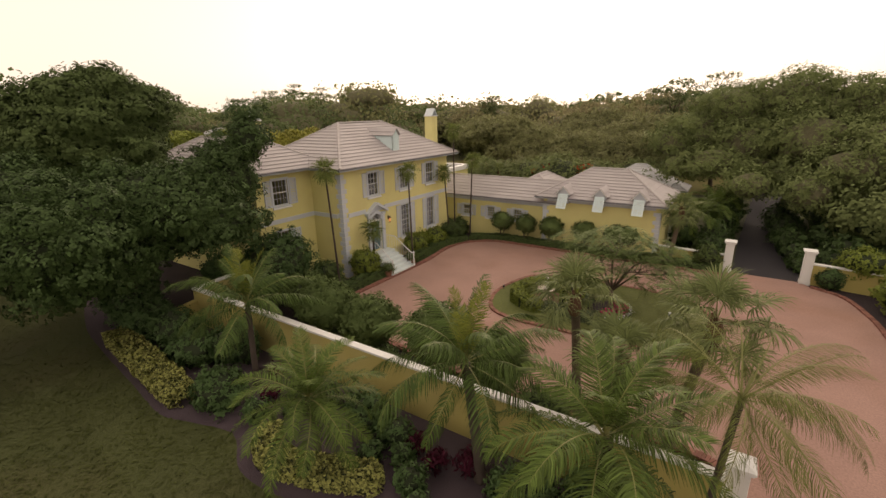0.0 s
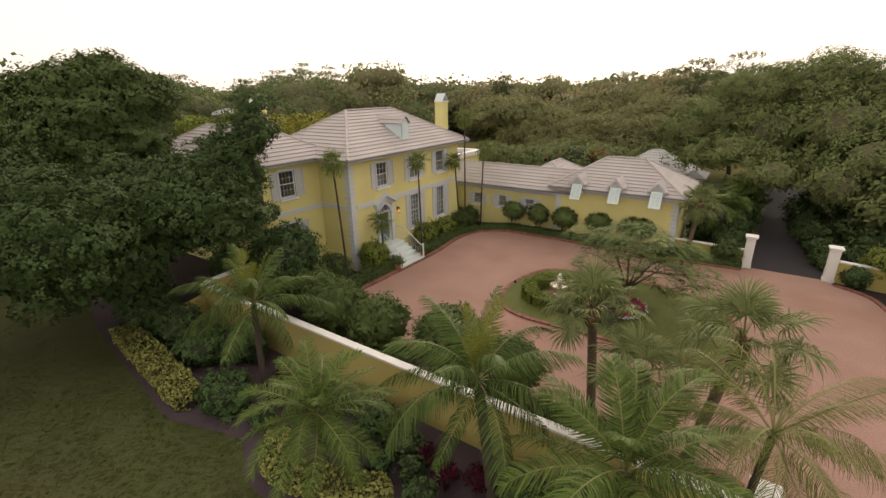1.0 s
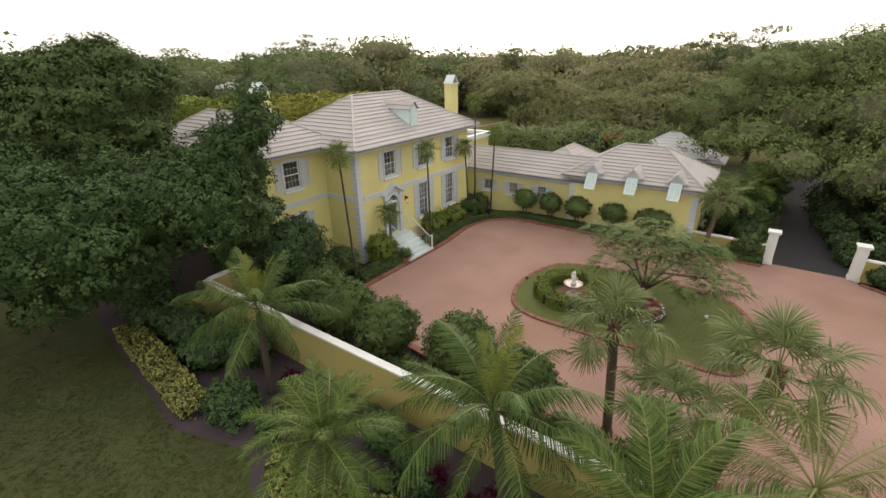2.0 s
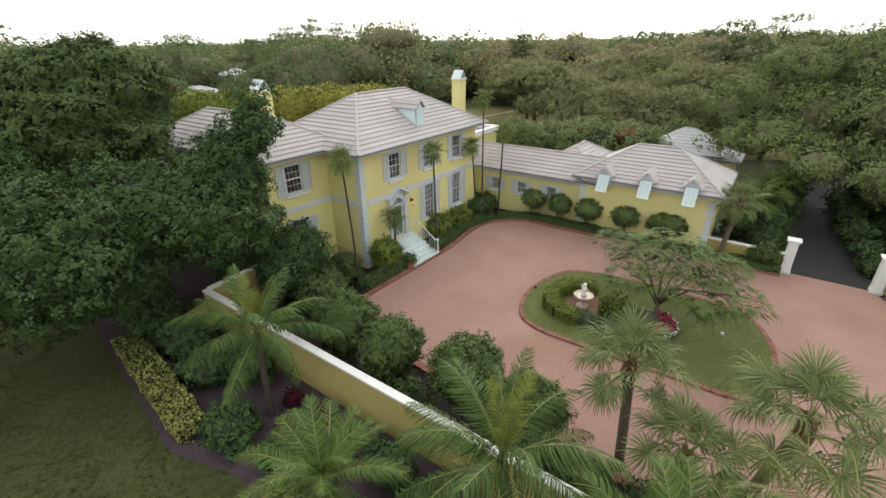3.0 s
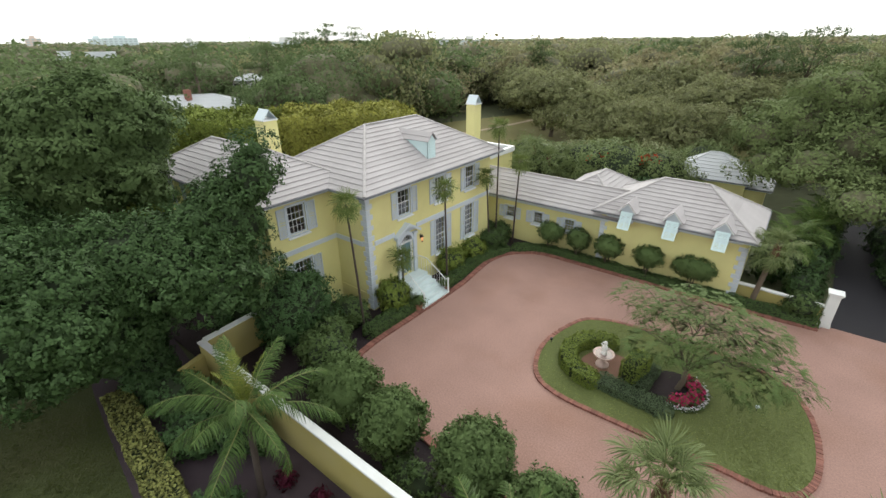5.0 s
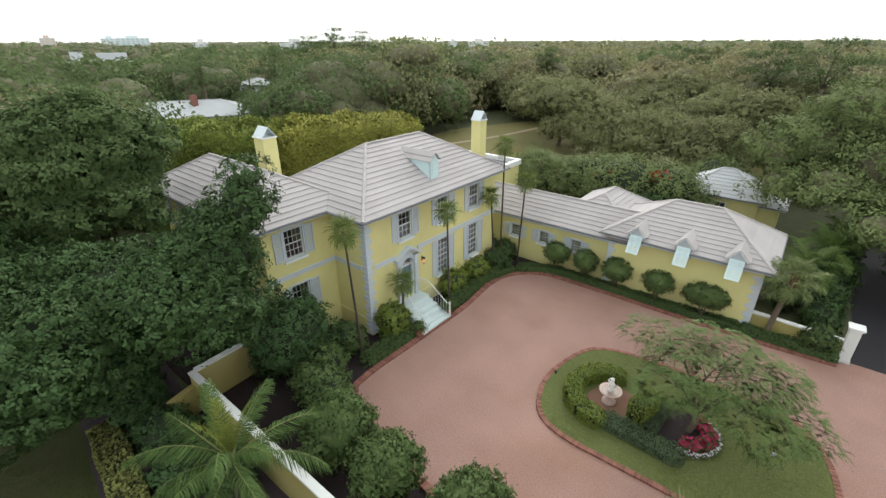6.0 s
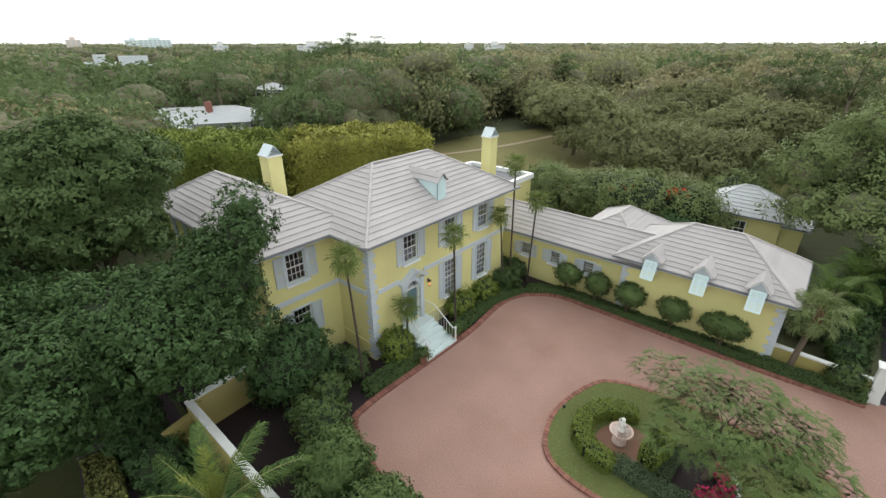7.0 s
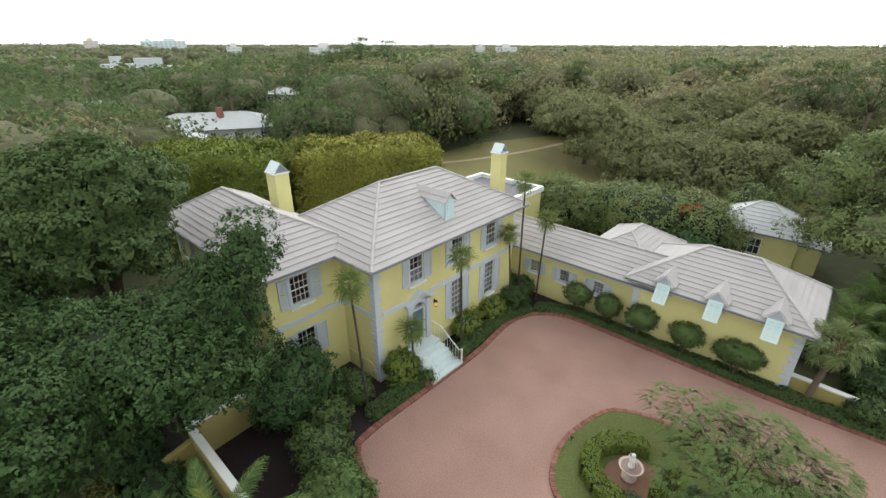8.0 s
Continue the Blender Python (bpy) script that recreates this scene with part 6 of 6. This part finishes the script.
clipped_block("clipped_ficus", "tall clipped ficus hedge with a yellow-green flat top", -37.6, 33.0, 58, 12.5, 7.0, 7.8, L_YELLOW, 331)
clipped_block("clipped_ficus", "tall clipped ficus hedge with a green flat top", -44.5, 22.5, 40, 13.0, 7.5, 7.9, L_YELLOW2, 332)


# ---- neighbouring buildings ----
def neighbour(name, label, x, y, rz, lx, ly, h, wallmat, roofmat, pitch=0.4, over=0.6, wins=3, group=""):
    """A plain house with a hipped roof and a row of windows."""
    b = thing(name, label, "house", x, y, 0, rz, group)
    bm = bmesh.new()
    box(bm, -lx / 2, lx / 2, -ly / 2, ly / 2, -0.1, h)
    part("wall", bm, wallmat, b)
    r = hip_roof(b, -lx / 2 - over, lx / 2 + over, -ly / 2 - over, ly / 2 + over, h + 0.1, pitch, 0.4, roofmat, roofmat, "hipped roof")
    r["label"] = "pale hipped tile roof"
    for s in (-1, 1):
        for k in range(wins):
            u = lx * ((k + 0.5) / wins - 0.5)
            bm = bmesh.new()
            box(bm, u - 0.55, u + 0.55, s * ly / 2 - 0.03, s * ly / 2 + 0.03, h - 1.7, h - 0.5)
            w = part("window", bm, DARKPANE, b)
            bm = bmesh.new()
            box(bm, u - 0.63, u + 0.63, s * ly / 2 - 0.02, s * ly / 2 + 0.02, h - 1.78, h - 0.42)
            for q in (-0.2, 0.2):
                box(bm, u + q - 0.02, u + q + 0.02, s * ly / 2 - 0.04, s * ly / 2 + 0.04, h - 1.7, h - 0.5)
            box(bm, u - 0.55, u + 0.55, s * ly / 2 - 0.04, s * ly / 2 + 0.04, h - 1.13, h - 1.07)
            part("window_frame", bm, WHITE, w)
    return b


neighbour("guest_house", "yellow guest cottage with a pale tiled hip roof", -8.45, 50.6, 0, 5.7, 4.8, 2.5, YELLOW, ROOF_WHITE, 0.62, 0.4, 1)
neighbour("guest_house", "small yellow porch wing with a pale tiled roof", -4.9, 50.2, 0, 1.5, 3.0, 2.1, YELLOW, ROOF_WHITE, 0.5, 0.4, 0)
neighbour("white_house", "long white-roofed neighbouring house among trees", -81, 37, 62, 19, 9, 4.0, PALEWALL, ROOF_WHITE, 0.35, 0.8, 5)
neighbour("white_house", "white-roofed side wing of a neighbouring house", -72.5, 28.5, -20, 12, 7, 3.2, PALEWALL, ROOF_WHITE, 0.35, 0.8, 3)
bm = bmesh.new()
box(bm, -0.45, 0.45, -0.4, 0.4, 0.0, 1.8, None, 0.03)
c = part("brick_chimney", bm, BRICK, None)
c.location = (-79, 37.5, 5.1)
tagged(c, "square red brick chimney on a white roof", "chimney")
neighbour("lavender_house", "pale lavender house half hidden by trees", -101, 61, 30, 6, 5, 5.8, LAVENDER, ROOF_WHITE, 0.4, 0.5, 3)
neighbour("blue_roofed_house", "low house with a blue-grey roof among trees", -103, 27.5, 75, 12, 8, 4.6, PALEWALL, BLUEROOF, 0.45, 0.6, 3)
neighbour("blue_roofed_house", "low house with a blue-grey roof among trees", -152, 34, 80, 15, 9, 7.0, PALEWALL, BLUEROOF, 0.4, 0.6, 3)
# The first house is added where a bright white glare shows between trunks.
neighbour("park_house", "small white house added for a bright spot between trees past the lawn", -37, 90, 20, 6, 5, 2.7, PALEWALL, ROOF_WHITE, 0.35, 0.5, 2)
neighbour("park_house", "white-roofed house deep in the woods", -55, 127, 25, 10, 7, 5.0, PALEWALL, ROOF_WHITE, 0.35, 0.6, 3)


def tower(name, label, x, y, rz, lx, ly, floors, mat, cols, group="towers on the horizon"):
    """A far block of flats with rows of windows and a stepped roof."""
    b = thing(name, label, "building", x, y, 0, rz, group)
    h = floors * 3.2
    bm = bmesh.new()
    box(bm, -lx / 2, lx / 2, -ly / 2, ly / 2, -0.1, h)
    box(bm, -lx / 5, lx / 6, -ly / 4, ly / 4, h, h + 3.5)
    part("wall", bm, mat, b)
    for f in range(floors):
        for k in range(cols):
            u = lx * ((k + 0.5) / cols - 0.5)
            bm = bmesh.new()
            box(bm, u - lx / cols * 0.3, u + lx / cols * 0.3, -ly / 2 - 0.1, -ly / 2 + 0.2, f * 3.2 + 0.9, f * 3.2 + 2.5)
            part("window", bm, FARPANE, b)
    return b


for az, dist, lx, fl, mat, lb in ((161.4, 900, 44, 6, AQUAWALL, "pale aqua apartment block on the horizon"), (163.3, 980, 24, 6, AQUAWALL, "pale aqua apartment block on the horizon"), (168.0, 900, 18, 6, PINKWALL, "pale coral apartment block on the horizon"), (163.6, 255, 30, 2, GREYWALL, "long low pale building above the treetops"), (146.0, 450, 26, 4, PALEWALL, "low white building with stepped roof above trees"), (125, 520, 22, 4, PALEWALL, "low white building far among trees"), (171.5, 300, 18, 2, GREYWALL, "low white building above the treetops"), (166.4, 290, 14, 2, GREYWALL, "long low pale building above the treetops"), (128, 640, 12, 4, PALEWALL, "low white building far among trees"), (155.5, 520, 14, 4, PALEWALL, "low white building far among trees")):
    a = radians(az)
    tower("far_building", lb, -4.75 + dist * math.cos(a), 7.7 + dist * math.sin(a), az - 90, lx, 12, fl, mat, max(3, int(lx / 6)))

# ---- woods ----


def wood_blob(rng, lobes, leaves, size, width, solid):
    """A far crown: leaf sprays over clumps on its lobes, closed inside."""
    p, n = lobe_points(lobes, int(leaves * 0.55) if solid else leaves, rng, 0.05, -0.7, 4.0, solid)
    if solid:
        p2, n2 = lobe_points(solid, int(leaves * 0.45), rng, 0.05, -0.5)
        p, n = np.concatenate([p, p2]), np.concatenate([n, n2])
    n = 0.6 * n + 0.6 * outward(p, solid or lobes)
    v = leaf_quads(p, n, size, size * width, rng, 0.5)
    v = np.concatenate([v, soft(n, v, 0.4, 0.45), np.zeros((len(v), 1))], 1)
    if not solid:
        return v
    # Domes flagged 1 take the shade-coloured core material.
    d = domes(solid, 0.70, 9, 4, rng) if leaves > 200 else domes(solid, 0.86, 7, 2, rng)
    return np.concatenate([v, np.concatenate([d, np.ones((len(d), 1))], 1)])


def cap(x, y):
    """The height that trees keep below where a house shows above them."""
    az = math.degrees(math.atan2(y - 7.7, x + 4.75))
    far = math.hypot(x + 4.75, y - 7.7)
    if 150.5 < az < 167 and far < 82:
        return 15.9 - 0.182 * far
    if 147 < az < 154 and far < 112:
        return 15.9 - 0.112 * far
    if 165 < az < 172 and far < 102:
        return 15.9 - 0.105 * far
    if 159 < az < 171 and far < 340:
        return max(15.9 - 0.043 * far, 5.0)
    if 111.6 < az < 114.6 and far < 125:
        return 15.9 - 0.080 * far
    return 99.0


def free(x, y):
    """Where woodland may grow: outside the garden, lanes, lawns and houses."""
    if x > -36 and x < 12 and y < 47:
        return False
    if -4 < x < 8 and y < 80:
        return False
    if x > -54 and x < 4 and 42 < y < 92 and not (y > 84 and x < -10):
        return False
    if -54 < x < -30 and 14 < y < 44:
        return False
    if y < 17 and x > -46:
        return False
    az = math.degrees(math.atan2(y - 7, x + 4.5))
    far = math.hypot(x + 4.5, y - 7)
    if cap(x, y) < 3.4:
        return False
    if 110.3 < az < 113.2 and far < 100:
        return False
    for hx, hy, r in ((-80, 36, 13), (-72.5, 28.5, 9), (-101, 61, 7), (-103, 27.5, 9), (-152, 34, 10), (-37, 90, 6), (-7.4, 51.2, 7), (-1.6, 49, 6), (-55, 127, 8), (-37.5, 7, 5)):
        if (x - hx) ** 2 + (y - hy) ** 2 < r * r:
            return False
    return True


rng = np.random.default_rng(77)
placed = []
near_v, mid_v, far_v, trunks = [[], [], []], [[], [], []], [[], [], []], bmesh.new()
tries = 0
while len(placed) < 2300 and tries < 60000:
    tries += 1
    az = math.radians(rng.uniform(82, 188))
    dist = 34 + 900 * rng.random() ** 2.0
    x, y = -3 + dist * math.cos(az), 4 + dist * math.sin(az)
    if not free(x, y):
        continue
    rad = rng.uniform(3.2, 7.6) * (1.0 if dist < 200 else 1.5)
    if any((x - a) ** 2 + (y - b) ** 2 < (0.62 * (rad + c)) ** 2 for a, b, c in placed[-500:]):
        continue
    placed.append((x, y, rad))
    # Paler kinds gather to the right, where haze and glow lighten the woods.
    turn = (az - math.radians(120)) / math.radians(30)
    green = min(0.85, max(0.08, 0.2 + 0.6 * turn))
    kind = int(rng.choice(3, p=((1 - green) * 0.62, green, (1 - green) * 0.38)))
    h = rng.uniform(7.5, 13.0) if dist < 160 else rng.uniform(8.0, 11.0) if dist < 260 else rng.uniform(7, 10)
    if rng.random() < 0.06:
        h += 2.0
    if cap(x, y) < h:
        h = cap(x, y)
        rad = min(rad, h * 0.7)
    lobes = [(x, y, h - rad * 0.55, rad, rad, rad * 0.62)]
    for k in range(4 if dist < 120 else 2):
        a = rng.random() * 6.28
        lobes.append((x + 0.6 * rad * math.cos(a), y + 0.6 * rad * math.sin(a), h - rad * rng.uniform(0.5, 1.0), rad * 0.62, rad * 0.62, rad * 0.5))
    if dist < 120:
        lobes.append((x, y, h * 0.42, rad * 0.85, rad * 0.85, h * 0.36))
        near_v[kind].append(wood_blob(rng, clumped(lobes, rad * 0.30, int(rng.integers(1 << 30)), 0.9, 0.65), 2500 if dist < 75 else 1250, 0.48 if dist < 75 else 0.68, 0.6, lobes))
        if dist < 60:
            tube(trunks, [(x, y, -0.1), (x + 0.3, y, h * 0.4), (x, y + 0.3, h * 0.7)], [0.3, 0.22, 0.12], 6)
    elif dist < 280:
        mid_v[kind].append(wood_blob(rng, clumped(lobes, rad * 0.36, int(rng.integers(1 << 30)), 0.8), 215, 1.3, 0.65, lobes))
    else:
        far_v[kind].append(wood_blob(rng, lobes, 44, 2.2, 0.7, lobes[:1]))
for _ in range(900):
    az = math.radians(rng.uniform(80, 192))
    dist = rng.uniform(850, 2700)
    x, y, rad = -3 + dist * math.cos(az), 4 + dist * math.sin(az), rng.uniform(14, 34)
    far_v[int(rng.integers(2))].append(wood_blob(rng, [(x, y, 7.0, rad, rad, rng.uniform(4, 9))], 30, 5.0, 0.6, [(x, y, 6.0, rad, rad, 5.0)]))
for name, sets, label in (("near_woods", near_v, "dense {} woodland behind the house"), ("middle_woods", mid_v, "dense {} woodland canopy"), ("far_woods", far_v, "distant {} treetops reaching to the horizon")):
    for vs, mat, tint in zip(sets, (L_WOODS, L_WOODS2, L_WOODS3), ("olive", "green", "brownish")):
        v = np.concatenate(vs)
        w = thing(name, label.format(tint), "woods", kind="stuff")
        part("canopy", grid_mesh("canopy", v[:, :3], np.arange(len(v)).reshape(-1, 4), [mat, WOOD_SHADED_CORE], v[:, 3:6], v[::4, 6]), mat, w)
        if name == "near_woods" and mat is L_WOODS:
            part("trunk_stand", trunks, BARK, w)

# ---- park trees and shrubs behind the low wing ----
PARK_LOW = ((-27.0, 66.5, 451, 8.0, 5.0), (-19.5, 63.0, 452, 7.5, 5.2), (-12.8, 61.5, 453, 7.5, 4.6), (-23.0, 73.0, 454, 8.5, 5.2), (-15.5, 70.0, 455, 8.5, 5.2))
for x, y, s, h, r in ((-10.8, 71.7, 401, 9.5, 5.0), (-33.0, 69.3, 402, 9.0, 4.8), (-36.3, 73.5, 403, 9.5, 5.0), (-22, 82, 404, 10, 5.5), (-4, 84, 405, 10.5, 5.5), (-15, 90, 406, 10, 5.5)):
    tree("park_tree", "spreading olive-green park tree with forked bare trunk", x, y,
         [(0.4 * r, 0, h * 0.76, r * 0.62, r * 0.6, h * 0.16), (-0.5 * r, 0.3 * r, h * 0.74, r * 0.6, r * 0.6, h * 0.16), (0.0, -0.5 * r, h * 0.70, r * 0.6, r * 0.5, h * 0.15), (0.7 * r, 0.5 * r, h * 0.66, r * 0.5, r * 0.5, h * 0.14), (-0.9 * r, -0.3 * r, h * 0.62, r * 0.45, r * 0.45, h * 0.13)], L_WOODS, s, 1300, 8, 0.24, 0.42, 0.28, 5, 0.32, dense=0.0, clump=0.9, twigs=4, group="park trees on the back lawn")
for i, (x, y, h, r, m) in enumerate(((-21.5, 44.0, 4.6, 2.4, L_RIGHT), (-18.2, 45.5, 5.0, 2.6, L_RIGHT), (-15.2, 44.5, 5.6, 2.8, L_RIGHT), (-12.0, 46.0, 5.0, 2.6, L_RIGHT), (-24.5, 46.0, 4.4, 2.4, L_RIGHT), (-9.8, 55.5, 4.2, 2.4, L_RIGHT), (-19.8, 48.5, 4.2, 2.4, L_WOODS), (-13.5, 49.5, 4.4, 2.6, L_WOODS), (-11.6, 43.2, 3.0, 1.6, L_SHRUB))):
    tree("tall_shrub", "tall leafy shrub behind the low wing", x, y, [(0, 0, h * 0.62, r, r, h * 0.36), (0.4 * r, 0.3 * r, h * 0.42, r * 0.8, r * 0.8, h * 0.34), (-0.5 * r, -0.3 * r, h * 0.4, r * 0.8, r * 0.7, h * 0.34)], m, 420 + i, 1000, 7, 0.18, 0.23, 0.12, 3, dense=0.84, clump=0.7, category="shrub", group="shrubs behind the wing")
rng = np.random.default_rng(431)
for x, y, z in ((-15.6, 43.3, 4.4), (-13.4, 44.2, 4.2), (-16.8, 43.5, 3.9), (-12.4, 44.6, 4.4)):
    p, n = lobe_points([(0, 0, 0, 0.8, 0.6, 0.4)], 60, rng)
    f = thing("blossom", "scattered orange-red blossom on a tall shrub", "flowers", x, y, z, kind="stuff")
    part("petals", leaf_mesh("petals", p, n, 0.22, 0.16, P_ORANGE, rng), P_ORANGE, f)
for x, y, h, s in ((-22.6, 43.0, 4.2, 441), (-20.8, 42.4, 3.6, 442)):
    palm("fan_palm", "sabal palm behind the low wing", (x, y), (x + 0.2, y, h), 0.16, 0.14, FAN, 20, -60, 85, s, boots=0.5)

for x, y, s, h, r in PARK_LOW:
    tree("park_tree", "broad olive park tree with low hanging branches and forked trunk", x, y,
         [(0.3 * r, 0, h * 0.72, r * 0.7, r * 0.65, h * 0.20), (-0.5 * r, 0.3 * r, h * 0.62, r * 0.65, r * 0.6, h * 0.20), (0.0, -0.55 * r, h * 0.50, r * 0.65, r * 0.5, h * 0.19), (0.75 * r, 0.3 * r, h * 0.46, r * 0.55, r * 0.5, h * 0.18), (-0.85 * r, -0.3 * r, h * 0.42, r * 0.5, r * 0.5, h * 0.17), (0.3 * r, -0.75 * r, h * 0.34, r * 0.45, r * 0.4, h * 0.14)], L_WOODS, s, 1500, 8, 0.2, 0.34, 0.28, 6, 0.30, dense=0.0, clump=0.8, twigs=4, group="park trees on the back lawn")

# ---- tall emergent trees on the skyline ----
for i, (az, dist, h, r) in enumerate(((154.5, 92, 13.6, 4.5), (147.5, 96, 13.0, 4.0), (141.0, 126, 17.4, 4.2), (138.0, 130, 16.8, 5.0), (143.8, 122, 15.6, 4.5), (171, 85, 13.5, 5.0), (117, 105, 13.2, 3.2), (103, 98, 13.2, 3.6), (96, 80, 14.2, 4.2), (92, 76, 14.6, 4.5))):
    x, y = -1.7 + dist * math.cos(math.radians(az)), 2.4 + dist * math.sin(math.radians(az))
    tree("tall_pine", "tall thin tree with flat open tiers above the woods", x, y,
         [(0.2 * r, 0, h - 0.5, r * 0.45, r * 0.45, 0.4), (-0.4 * r, 0.2 * r, h - 1.6, r * 0.55, r * 0.5, 0.4), (0.5 * r, -0.2 * r, h - 2.4, r * 0.6, r * 0.55, 0.45), (-0.2 * r, -0.4 * r, h - 3.4, r * 0.7, r * 0.6, 0.5), (0.2 * r, 0.3 * r, h - 4.6, r * 0.7, r * 0.7, 0.6)], L_WOODS2, 460 + i, 560, 8, 0.16, 0.26, 0.2, 5, 0.75, dense=0.0, clump=0.0, rough=0.15, low=-1.2, group="emergent trees on the skyline")
